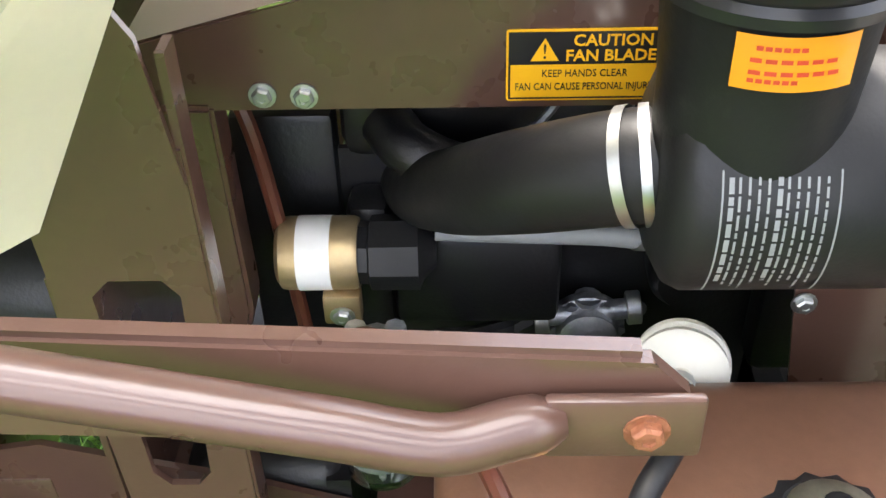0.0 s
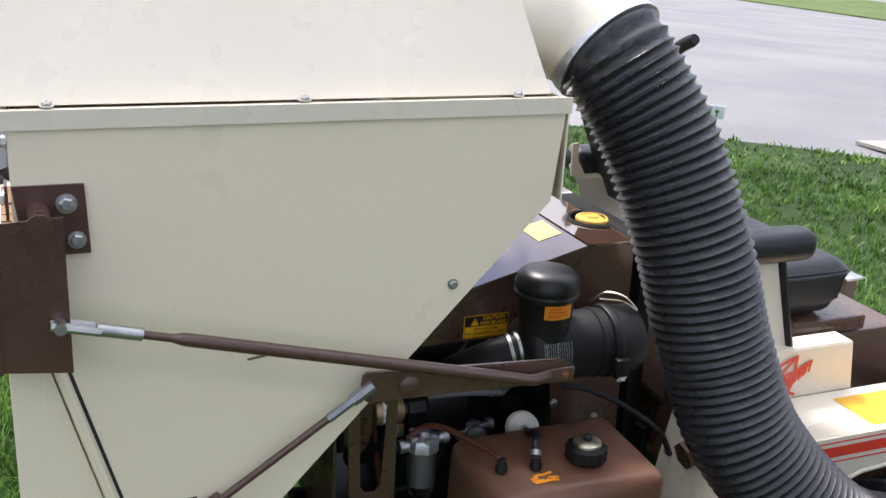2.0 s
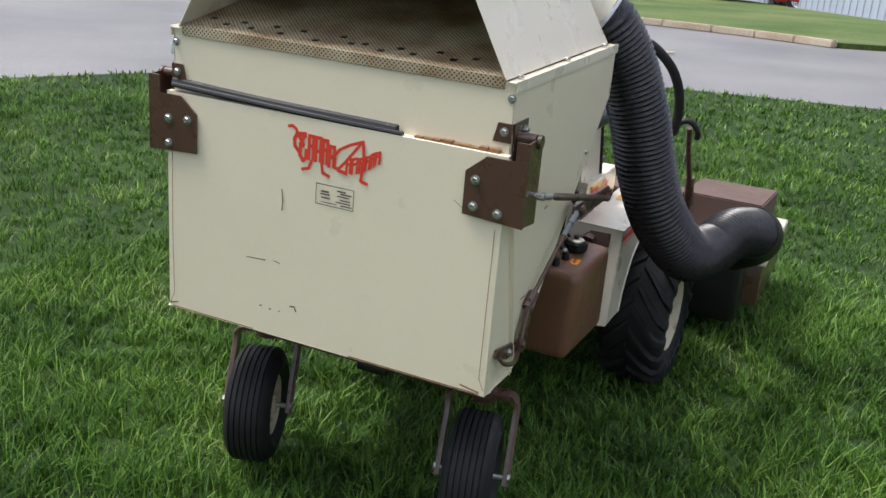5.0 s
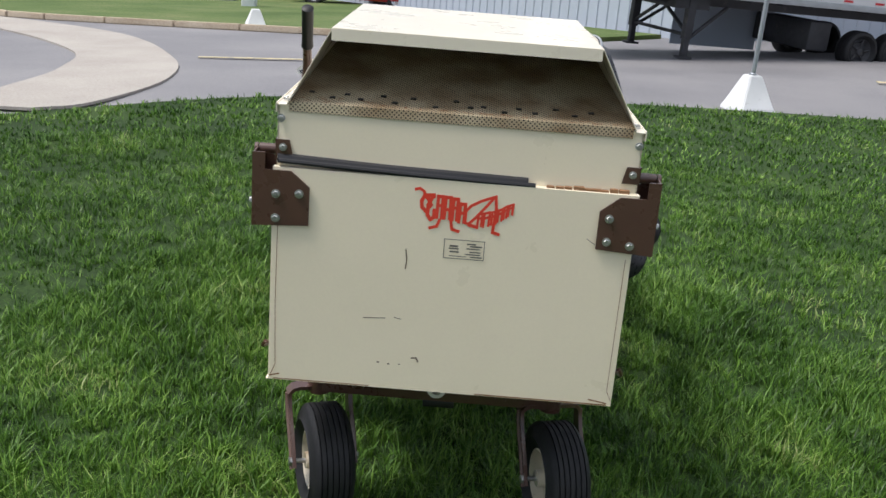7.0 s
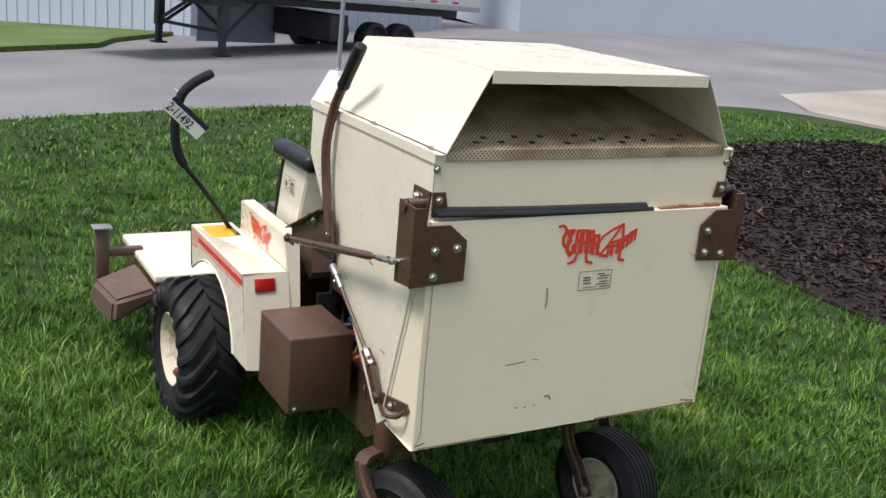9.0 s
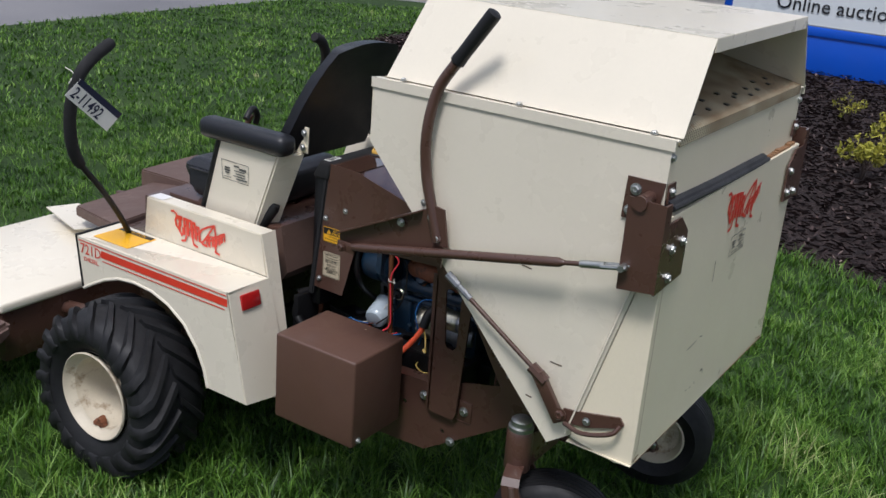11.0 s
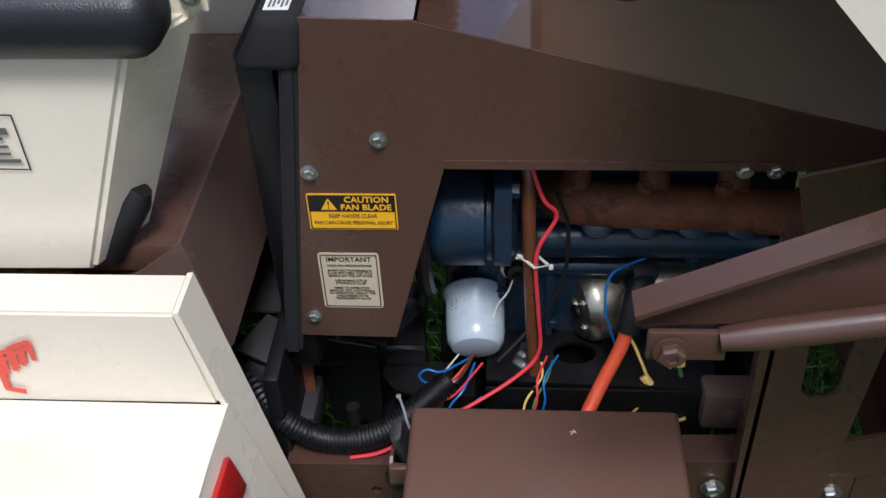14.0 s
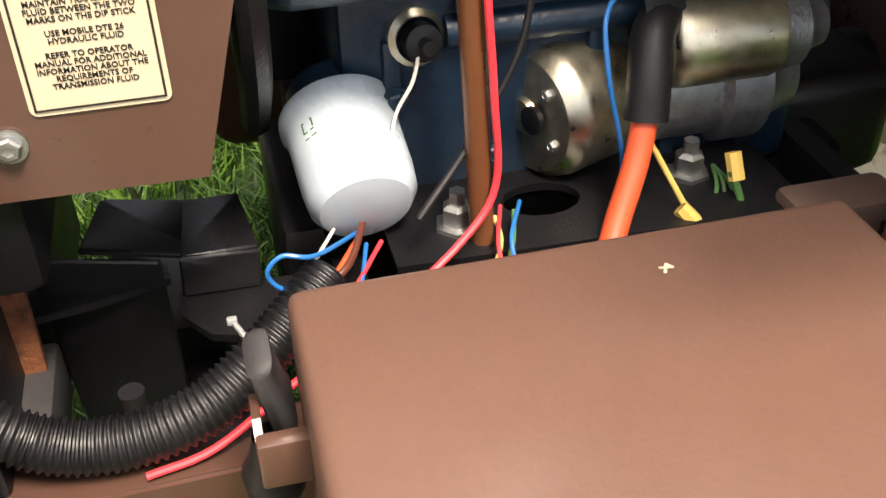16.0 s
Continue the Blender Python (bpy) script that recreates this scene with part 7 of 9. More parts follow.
for k, y in enumerate((0.722, 0.765, 0.808)):
    bm = B()
    lathe(bm, [(0.011, 0), (0.011, 0.014), (0.007, 0.016), (0.007, 0.030), (0, 0.030)], (0.102, y, 0.714), (0, 0, 1), 6)
    part("delivery_valve", bm, ALU, ip)
    bm = B()
    tube(bm, curve([(0.102, y, 0.742), (0.108, y + 0.01, 0.775), (0.118, 0.80 + 0.05 * k, 0.800), (0.100, 0.84 + 0.055 * k, 0.845)], 6), 0.0035, 7)
    part("delivery_pipe", bm, ALU, ip)
for y, z in ((0.68, 0.52), (0.75, 0.60), (0.86, 0.53), (0.90, 0.60), (0.97, 0.52), (0.985, 0.74), (0.84, 0.745)):
    bolt(ip, (0.082, y, z), (1, 0, 0), 0.007, ALU)
bm = B()
tube(bm, curve([(0.13, 0.60, 0.85), (0.135, 0.612, 0.80), (0.128, 0.62, 0.70), (0.135, 0.63, 0.60), (0.15, 0.64, 0.50)], 6), 0.006, 8)
part("brown_cable", bm, BROWN_HOSE, ip)

ac = sub("air_cleaner", "black canister air cleaner with a rain cap")
AX, AZ = 0.266, 0.868
bm = B()
lathe(bm, [(0, 0.858), (0.046, 0.858), (0.062, 0.866), (0.066, 0.874), (0.066, 1.010), (0.069, 1.012), (0.069, 1.018), (0.066, 1.020), (0.066, 1.034), (0.071, 1.036), (0.071, 1.046), (0.067, 1.050), (0.067, 1.100), (0.062, 1.108), (0.050, 1.110), (0, 1.110)], (AX, 0, AZ), (0, 1, 0), 48)
part("canister", bm, BLACK, ac)
bm = B()
TX, TY = 0.274, 0.905
lathe(bm, [(0.049, 0.86), (0.050, 0.93), (0.0535, 0.985), (0.056, 0.988)], (TX, TY, 0), (0, 0, 1), 40)
tower = part("intake_tower", bm, BLACK, ac)
bm = B()
lathe(bm, [(0.056, 0.982), (0.0605, 0.984), (0.0615, 0.990), (0.0585, 0.994), (0.0605, 0.997), (0.0615, 1.005), (0.058, 1.020), (0.049, 1.030), (0.030, 1.036), (0, 1.038)], (TX, TY, 0), (0, 0, 1), 48)
part("rain_cap", bm, BLACK_GLOSS, ac, "domed black rain cap")
bm = B()
rows = []
for k in range(9):
    a = radians(-30 + 60 * k / 8)
    rows.append([bm.verts.new((TX + 0.0548 * math.cos(a), TY + 0.0548 * math.sin(a), z)) for z in (0.952, 0.979)])
for a, b in zip(rows, rows[1:]):
    bm.faces.new((a[0], b[0], b[1], a[1]))
st_l = part("orange_sticker", bm, ORANGE, ac, "orange caution sticker", smooth=60)
bm = B()
for z, a0, a1 in ((0.972, -20, 4), (0.966, -22, 20), (0.960, -22, 22), (0.956, -22, 2)):
    for k in range(6):
        b0, b1 = a0 + (a1 - a0) * k / 6, a0 + (a1 - a0) * (k + 0.75) / 6
        v = [bm.verts.new((TX + 0.0553 * math.cos(radians(b)), TY + 0.0553 * math.sin(radians(b)), zz)) for b, zz in ((b0, z), (b1, z), (b1, z + 0.0022), (b0, z + 0.0022))]
        bm.faces.new(v)
part("sticker_print", bm, INK_RED, st_l, smooth=0)
def on_can(bm, a0, a1, y0, y1, r=0.0668):
    """A patch on the canister between two angles (degrees) and two lengths."""
    n = max(1, int(abs(a1 - a0) / 6))
    rows = [[bm.verts.new((AX + r * math.cos(radians(a0 + (a1 - a0) * i / n)), y, AZ + r * math.sin(radians(a0 + (a1 - a0) * i / n)))) for y in (y0, y1)] for i in range(n + 1)]
    for p, q in zip(rows, rows[1:]):
        bm.faces.new((p[0], p[1], q[1], q[0]))


bm = B()
rng = random.Random(6)
for y in (0.882, 0.939):
    on_can(bm, 34, -38, y, y + 0.0010)
for k in range(11):
    y = 0.8855 + k * 0.0047
    a, thick = 31.0, 0.0026 if k in (0, 5) else 0.0013
    end = rng.uniform(-36, -24)
    while a > end:
        ln = rng.uniform(2.2, 8)
        on_can(bm, a, max(end, a - ln), y, y + thick)
        a -= ln + rng.uniform(0.9, 1.8)
part("canister_print", bm, GREY_HOSE, ac, "pale fine print running round the canister", smooth=0)
bm = B()
lathe(bm, [(0.0715, 1.036), (0.0725, 1.038), (0.0725, 1.052), (0.0715, 1.054)], (AX, 0, AZ), (0, 1, 0), 40)
box(bm, AX + 0.060, AX + 0.085, 1.030, 1.058, AZ - 0.045, AZ - 0.005, 0.003)
part("band_clamp", bm, BLACK, ac)
bolt(ac, (AX + 0.078, 1.044, AZ - 0.044), (0.5, 0, -1), 0.009)
bm = B()
tube(bm, curve([(0.215, 1.04, 0.93), (0.235, 1.06, 0.955), (0.265, 1.085, 0.955), (0.29, 1.10, 0.935), (0.275, 1.075, 0.95), (0.24, 1.045, 0.945)], 6), 0.0022, 6)
part("tie_wire", bm, BRASS, ac, "twisted pale wire on the band")
bm = B()
ep = curve([(0.264, 0.890, 0.872), (0.260, 0.845, 0.866), (0.230, 0.790, 0.836), (0.160, 0.745, 0.780), (0.090, 0.720, 0.735), (0.03, 0.71, 0.722)], 6)
tube(bm, ep, 0.045, 28, radii=[0.032 + 0.002 * math.sin(min(1, i / 20) * math.pi) - 0.006 * (i / len(ep)) for i in range(len(ep))])
elbow = part("intake_elbow", bm, BLACK, ac, "dusty black rubber intake elbow")
c = curve([(0.264, 0.890, 0.872), (0.260, 0.845, 0.866), (0.230, 0.790, 0.836)], 24)
for i in (16, 21):
    bm = B()
    tube(bm, [c[i], c[i + 3]], 0.0345, 32, caps=False)
    part("hose_clip", bm, ZINC, elbow, "bright hose clip")
for p in ((0.262, 0.848, 0.834), (0.258, 0.836, 0.828)):
    bolt(elbow, p, (0.6, 0, -0.8), 0.005, ZINC, "clip_screw")

co = sub("fuel_cutoff", "gold fuel cut-off solenoid with a black cap")
co.location = (0.051, 0.072, 0.183)
co.scale = (0.8, 0.9, 0.8)
bm = B()
lathe(bm, [(0, 0.604), (0.028, 0.604), (0.034, 0.608), (0.035, 0.614), (0.035, 0.668), (0.033, 0.672), (0, 0.672)], (0.105, 0, 0.655), (0, 1, 0), 36)
cb = part("coil_body", bm, GOLD, co)
bm = B()
lathe(bm, [(0.0356, 0.622), (0.0356, 0.650)], (0.105, 0, 0.655), (0, 1, 0), 36)
part("coil_label", bm, DECAL_WHITE, cb, "white label band")
bm = B()
lathe(bm, [(0.030, 0.672), (0.030, 0.680), (0.036, 0.682), (0.036, 0.722), (0.026, 0.726), (0.014, 0.736), (0, 0.736)], (0.105, 0, 0.655), (0, 1, 0), 8)
part("coil_cap", bm, BLACK, co)
bm = B()
box(bm, 0.115, 0.135, 0.640, 0.672, 0.590, 0.625, 0.003)
part("coil_foot", bm, GOLD, co)
bolt(co, (0.136, 0.656, 0.603), (1, 0, 0), 0.008)
bm = B()
tube(bm, curve([(0.135, 0.734, 0.728), (0.132, 0.80, 0.722), (0.118, 0.86, 0.708), (0.105, 0.915, 0.692), (0.08, 0.95, 0.686)], 6), 0.0085, 12)
mpart("fuel_hose", bm, GREY_HOSE, "pale grey fuel hose")
bm = B()
rod(bm, (0.111, 0.886, 0.700), (0.106, 0.908, 0.694), 0.0105, 12)
mpart("hose_clip", bm, ZINC)

lp = sub("lift_pump", "small cast fuel lift pump")
bm = B()
lathe(bm, [(0, 0), (0.028, 0.0), (0.032, 0.004), (0.032, 0.012), (0.027, 0.016), (0.024, 0.026), (0.012, 0.032), (0, 0.033)], (0.092, 0.856, 0.600), (1, 0, 0), 20)
tube(bm, [(0.105, 0.815, 0.612), (0.105, 0.895, 0.622)], 0.009, 10)
tube(bm, [(0.10, 0.856, 0.565), (0.10, 0.856, 0.63)], 0.012, 10)
for k in range(6):
    a = 2 * math.pi * k / 6
    lathe(bm, [(0.005, 0), (0.005, 0.006), (0, 0.007)], (0.104, 0.856 + 0.027 * math.cos(a), 0.600 + 0.027 * math.sin(a)), (1, 0, 0), 6)
part("pump_body", bm, ALU, lp)
for y, z in ((0.818, 0.612), (0.893, 0.622)):
    bm = B()
    lathe(bm, [(0.013, -0.006), (0.014, -0.005), (0.014, 0.005), (0.013, 0.006)], (0.105, y, z), (0, 1, 0.1), 16)
    part("pump_clip", bm, ZINC, lp)
wire("pump_hose", [(0.105, 0.81, 0.612), (0.11, 0.79, 0.600), (0.115, 0.775, 0.57), (0.115, 0.76, 0.54), (0.13, 0.74, 0.52)], 0.009, BLACK)
wire("pump_hose", [(0.105, 0.80, 0.605), (0.13, 0.76, 0.615), (0.17, 0.735, 0.650), (0.20, 0.722, 0.668)], 0.008, BLACK)

wf = sub("inline_filter", "white disc-shaped inline fuel filter")
wa = Vector((1, -0.25, 0.35)).normalized()
wc = Vector((0.222, 0.907, 0.672))
bm = B()
lathe(bm, [(0.010, -0.03), (0.012, -0.014), (0.031, -0.010), (0.034, -0.006), (0.034, 0.000), (0.031, 0.003), (0.033, 0.007), (0.033, 0.012), (0.028, 0.016), (0.014, 0.020), (0.010, 0.024), (0.009, 0.034), (0, 0.034)], wc, wa, 32)
part("filter_body", bm, WHITE_PL, wf)
bm = B()
tube(bm, curve([wc + wa * 0.026, wc + wa * 0.055, Vector((0.330, 0.880, 0.720)), Vector((0.375, 0.855, 0.725)), Vector((0.393, 0.848, 0.700))], 6), 0.008, 12)
part("filter_hose", bm, BLACK, wf)
for p, a in ((Vector((0.385, 0.851, 0.716)), (0.4, -0.2, -0.6)), (wc + wa * 0.034, wa)):
    bm = B()
    lathe(bm, [(0.0108, -0.005), (0.0108, 0.005)], p, a, 14)
    part("filter_clip", bm, ZINC, wf)

gf = sub("sediment_filter", "cast fuel filter head with a clear bowl")
bm = B()
lathe(bm, [(0, 0.700), (0.010, 0.700), (0.014, 0.694), (0.030, 0.688), (0.034, 0.680), (0.034, 0.664), (0.030, 0.660), (0, 0.660)], (0.222, 0.692, 0), (0, 0, 1), 8)
tube(bm, [(0.222, 0.648, 0.672), (0.222, 0.738, 0.682)], 0.010, 10)
for k in range(5):
    a = 2 * math.pi * k / 5
    lathe(bm, [(0.008, 0.682), (0.008, 0.694), (0, 0.695)], (0.222 + 0.024 * math.cos(a), 0.692 + 0.024 * math.sin(a), 0), (0, 0, 1), 8)
part("filter_head", bm, CAST, gf, "bright cast filter head")
bm = B()
lathe(bm, [(0.028, 0.660), (0.030, 0.650), (0.028, 0.570), (0.020, 0.560), (0, 0.558)], (0.222, 0.692, 0), (0, 0, 1), 28)
part("filter_bowl", bm, GLASS, gf, "clear glass bowl")
bm = B()
lathe(bm, [(0.018, 0.655), (0.018, 0.585), (0, 0.583)], (0.222, 0.692, 0), (0, 0, 1), 18)
part("filter_element", bm, GREY_HOSE, gf)
for y in (0.650, 0.737):
    bm = B()
    lathe(bm, [(0.0135, -0.006), (0.0135, 0.006)], (0.222, y, 0.672 + (y - 0.65) * 0.1), (0, 1, 0.1), 14)
    part("filter_clip", bm, ZINC, gf)
wire("filter_hose", [(0.222, 0.66, 0.690), (0.235, 0.69, 0.716), (0.27, 0.72, 0.725), (0.33, 0.76, 0.715), (0.372, 0.778, 0.712), (0.385, 0.782, 0.695)], 0.006, BROWN_HOSE, "brown fuel return hose")
wire("black_hose", [(0.222, 0.645, 0.672), (0.20, 0.61, 0.665), (0.15, 0.58, 0.64)], 0.009, BLACK)
wire("black_cable", [(0.19, 1.01, 0.735), (0.21, 1.06, 0.73), (0.25, 1.13, 0.70), (0.29, 1.19, 0.655), (0.30, 1.22, 0.60)], 0.006, BLACK, "black control cable")
bm = B()
box(bm, 0.05, 0.11, 0.995, 1.06, 0.55, 0.70, 0.01)
mpart("engine_plate", bm, IRON)
mpart("engine_plate", box(B(), 0.06, 0.09, 0.58, 0.66, 0.56, 0.80, 0.008), IRON)
for p in ((0.1815, 0.998, 0.694), (0.1815, 1.099, 0.647)):
    bolt(sh, p, (1, 0, 0), 0.007)

# ---------------- seat, levers, floor ----------------
seat = sub("seat", "black vinyl seat with cream sides and armrests")
bm = B()
box(bm, -0.250, 0.190, 1.415, 1.755, 0.815, 0.955, 0.045, 5)
for v in bm.verts:
    if v.co.z > 0.93:
        v.co.z -= 0.05 * ((v.co.x + 0.03) / 0.22) ** 2 * 0.3
    if v.co.y > 1.70 and v.co.z < 0.86:
        v.co.y -= 0.03
part("cushion", bm, VINYL, seat, "plump black vinyl cushion", smooth=60)
bm = B()
tube(bm, curve([(-0.25, 1.45, 0.915), (-0.252, 1.55, 0.92), (-0.248, 1.70, 0.917), (-0.20, 1.755, 0.915), (-0.03, 1.757, 0.915), (0.14, 1.755, 0.915), (0.190, 1.70, 0.917), (0.190, 1.45, 0.915)], 5), 0.004, 6)
part("cushion_piping", bm, VINYL, seat)
bm = B()
n, kx = 11, 9
grid_f, grid_b = [], []
for i in range(n):
    u = i / (n - 1)
    z = 1.005 + 0.38 * u
    yc = 1.334 - 0.157 * u - 0.010 * u * u
    hw = 0.222 - 0.02 * u - 0.055 * u ** 4
    rf, rb = [], []
    for j in range(kx):
        s = -1 + 2 * j / (kx - 1)
        edge = 1 - abs(s) ** 6
        th = 0.052 * (0.35 + 0.65 * edge) * (1 if u < 0.9 else 0.75)
        rf.append(bm.verts.new((-0.025 + hw * s, yc + th + 0.015 * s * s, z - 0.02 * s * s * u)))
        rb.append(bm.verts.new((-0.025 + hw * s, yc - th * 0.25 * u, z - 0.02 * s * s * u)))
    grid_f.append(rf)
    grid_b.append(rb)
for g in (grid_f, grid_b):
    for a, b in zip(g, g[1:]):
        for j in range(kx - 1):
            bm.faces.new((a[j], a[j + 1], b[j + 1], b[j]))
for a, b, c, d in [(grid_f[i][j], grid_f[i + 1][j], grid_b[i + 1][j], grid_b[i][j]) for i in range(n - 1) for j in (0, kx - 1)]:
    bm.faces.new((a, b, c, d))
for row in (0, n - 1):
    for j in range(kx - 1):
        bm.faces.new((grid_f[row][j], grid_f[row][j + 1], grid_b[row][j + 1], grid_b[row][j]))
part("backrest", bm, VINYL, seat, "tall black vinyl backrest", smooth=55)
bm = B()
plate(bm, [(-0.13, 0.0), (0.08, 0.0), (0.06, 0.34), (-0.11, 0.34)], (), frame3((0, 1.388, 1.005), (1, 0, 0), (0, -0.163, 0.38)), 0.006)
part("back_panel", bm, CREAM, seat, "cream insert in the backrest")
for sx in (-1, 1):
    ox = -0.03 if sx < 0 else 0.035
    made = set(bpy.data.objects)
    xs = ox + sx * 0.260
    bm = B()
    v0 = [(xs, 1.603, 0.800), (xs, 1.378, 0.803), (xs, 1.285, 1.052), (xs, 1.530, 1.058)]
    v1 = [(ox + sx * 0.185, 1.603, 0.800), (ox + sx * 0.185, 1.340, 0.803), (ox + sx * 0.19, 1.235, 1.060), (ox + sx * 0.20, 1.530, 1.058)]
    a, b = [bm.verts.new(p) for p in v0], [bm.verts.new(p) for p in v1]
    bm.faces.new(a)
    bm.faces.new(b[::-1])
    for j in range(4):
        bm.faces.new((a[j], a[(j + 1) % 4], b[(j + 1) % 4], b[j]))
    bmesh.ops.recalc_face_normals(bm, faces=bm.faces[:])
    bmesh.ops.bevel(bm, geom=bm.edges[:], offset=0.005, segments=2, affect="EDGES")
    arm_box = part("arm_panel", bm, CREAM_W, seat, "cream side panel")
    bm = B()
    tube(bm, [(xs, 1.532, 1.055), (xs, 1.602, 0.82)], 0.009, 8)
    part("edge_trim", bm, BLACK, arm_box)
    bm = B()
    tube(bm, [(xs - sx * 0.030, 1.372, 0.803), (xs - sx * 0.036, 1.330, 0.868), (xs - sx * 0.038, 1.322, 0.880)], 0.017, 10, radii=[0.017, 0.0175, 0.012])
    part("edge_trim", bm, BLACK, arm_box)
    bm = B()
    box(bm, ox + sx * 0.25 - 0.038, ox + sx * 0.25 + 0.038, 1.245, 1.605, 1.052, 1.118, 0.026, 4)
    part("armrest", bm, VINYL, seat, "padded black armrest", smooth=60)
    bm = B()
    plate(bm, [(1.258, 1.035), (1.272, 1.05), (1.242, 1.10), (1.228, 1.08)], (), YZ(ox + sx * 0.20), 0.004)
    plate(bm, [(1.225, 1.06), (1.245, 1.06), (1.238, 1.14), (1.222, 1.14)], (), YZ(ox + sx * 0.197), 0.004)
    br = part("arm_bracket", bm, CREAM, seat)
    bolt(br, (ox + sx * 0.206, 1.236, 1.08), (sx, 0, 0), 0.008)
    bolt(br, (ox + sx * 0.206, 1.231, 1.125), (sx, 0, 0), 0.008)
    if sx < 0:
        lm = frame3((xs - 0.0018, 1.462, 0.963), (0, -1, 0), (0, 0, 1))
        bm = B()
        stroke(bm, [(-0.058, 0.031), (0.058, 0.029), (0.058, -0.031), (-0.052, -0.029), (-0.058, 0.031)], 0.0016, lm)
        part("label_frame", bm, DECAL_BLACK, arm_box, smooth=0)
        bars(arm_box, lm, [(-0.032, 0.008, 0.022, 0.005), (-0.032, 0.0, 0.024, 0.005), (-0.032, -0.008, 0.018, 0.004), (0.008, 0.019, 0.022, 0.005), (0.034, 0.012, 0.03, 0.007), (0.02, 0.004, 0.045, 0.003), (0.025, -0.005, 0.04, 0.003), (0.02, -0.013, 0.05, 0.003), (0.03, -0.021, 0.045, 0.004), (-0.03, -0.021, 0.03, 0.002)], INK_GREY)
    if sx > 0:      # the seat is turned and tipped a little, so this arm stands further back and lower
        for ob in set(bpy.data.objects) - made:
            if ob.parent == seat:
                ob.location += Vector((0, -0.10, -0.042))
bm = B()
box(bm, -0.26, 0.20, 1.29, 1.80, 0.775, 0.812, 0.006)
part("seat_pan", bm, BROWN, seat, "brown seat pan")
bm = B()
box(bm, -0.255, 0.195, 1.42, 1.93, 0.46, 0.772, 0.008)
mpart("seat_pedestal", bm, BROWN)

for side, pth, gi in (("left", [(-0.40, 1.835, 0.69), (-0.46, 1.815, 0.78), (-0.54, 1.80, 0.890), (-0.612, 1.800, 0.985), (-0.640, 1.79, 1.06), (-0.647, 1.775, 1.16), (-0.632, 1.748, 1.255), (-0.585, 1.742, 1.305), (-0.515, 1.745, 1.342)], 14), ("right", [(0.31, 1.93, 0.68), (0.385, 1.90, 0.78), (0.452, 1.868, 0.89), (0.482, 1.83, 0.985), (0.484, 1.785, 1.10), (0.452, 1.735, 1.20), (0.385, 1.70, 1.272), (0.325, 1.685, 1.298)], 12)):
    lv = sub("steering_lever", "black steering lever with a foam grip")
    pts = curve(pth, 5)
    bm = B()
    tube(bm, pts[:gi + 2], 0.0095, 10)
    part("lever_rod", bm, BLACK, lv)
    bm = B()
    gp = pts[gi:]
    tube(bm, gp, 0.018, 14, radii=[0.014] + [0.0185] * (len(gp) - 2) + [0.015])
    part("foam_grip", bm, FOAM, lv, "thick black foam grip")

tag = thing("lot_tag", "white paper lot tag tied to the steering lever", "tag", (-0.645, 1.77, 1.23))
TG = Matrix.Translation((0.645, -1.77, -1.23))
tm = frame3((-0.632, 1.690, 1.180), (0.72, -0.05, -0.69), (0.53, -0.20, 0.565))
bm = B()
plate(bm, [(-0.088, -0.034), (0.092, -0.032), (0.090, 0.036), (-0.086, 0.032)], (), tm, 0.0006)
ob = part("tag_card", bm, DECAL_WHITE, tag, smooth=0)
ob.matrix_parent_inverse = TG
TAG_BLUE = material("navy_print", (0.012, 0.016, 0.05), 0.5, spread=0.1, bump=0.0)
bm = B()
plate(bm, [(-0.086, 0.014), (0.091, 0.017), (0.090, 0.0362), (-0.086, 0.0322)], (), tm @ Matrix.Translation((0, 0, 0.0007)), 0.0003)
ob2 = part("tag_band", bm, TAG_BLUE, ob, "dark blue printed band", smooth=0)
text(ob, "2-11492", tm, 0.050, TAG_BLUE, -0.018, -0.010, 0.0012, "lot_number", 0.72, 0.015)
bm = B()
tube(bm, curve([(-0.648, 1.79, 1.275), (-0.640, 1.765, 1.262), (-0.655, 1.755, 1.245), (-0.662, 1.758, 1.235)], 4), 0.0016, 5)
ob = part("tag_tie", bm, WHITE_PL, tag)
ob.matrix_parent_inverse = TG

# drive axle under the seat
bm = B()
box(bm, -0.20, 0.16, 1.46, 1.86, 0.13, 0.42, 0.03, 3)
tube(bm, [(-0.46, HUB_Y, HUB_Z), (0.40, HUB_Y, HUB_Z)], 0.055, 16)
mpart("drive_axle", bm, IRON, "oily black drive axle")
# pedal stalk and floor
bm = B()
tube(bm, curve([(0.50, 2.33, 0.36), (0.50, 2.30, 0.50), (0.495, 2.26, 0.66)], 4), 0.020, 10)
tube(bm, curve([(0.495, 2.26, 0.64), (0.48, 2.20, 0.78), (0.478, 2.14, 0.90)], 4), 0.012, 10)
stalk = mpart("lift_pedal", bm, BROWN, "brown lift lever with a black bar")
bm = B()
tube(bm, curve([(0.42, 2.11, 0.90), (0.455, 2.12, 0.93), (0.49, 2.13, 0.925), (0.515, 2.14, 0.89), (0.515, 2.15, 0.86)], 4), 0.013, 10)
part("lever_bar", bm, BLACK, stalk)
decal(stalk, "lever_sticker", frame3((0.466, 2.205, 0.76), (0, 0.9, -0.45), (0, 0.45, 0.9)), 0.018, 0.05, DECAL_WHITE)


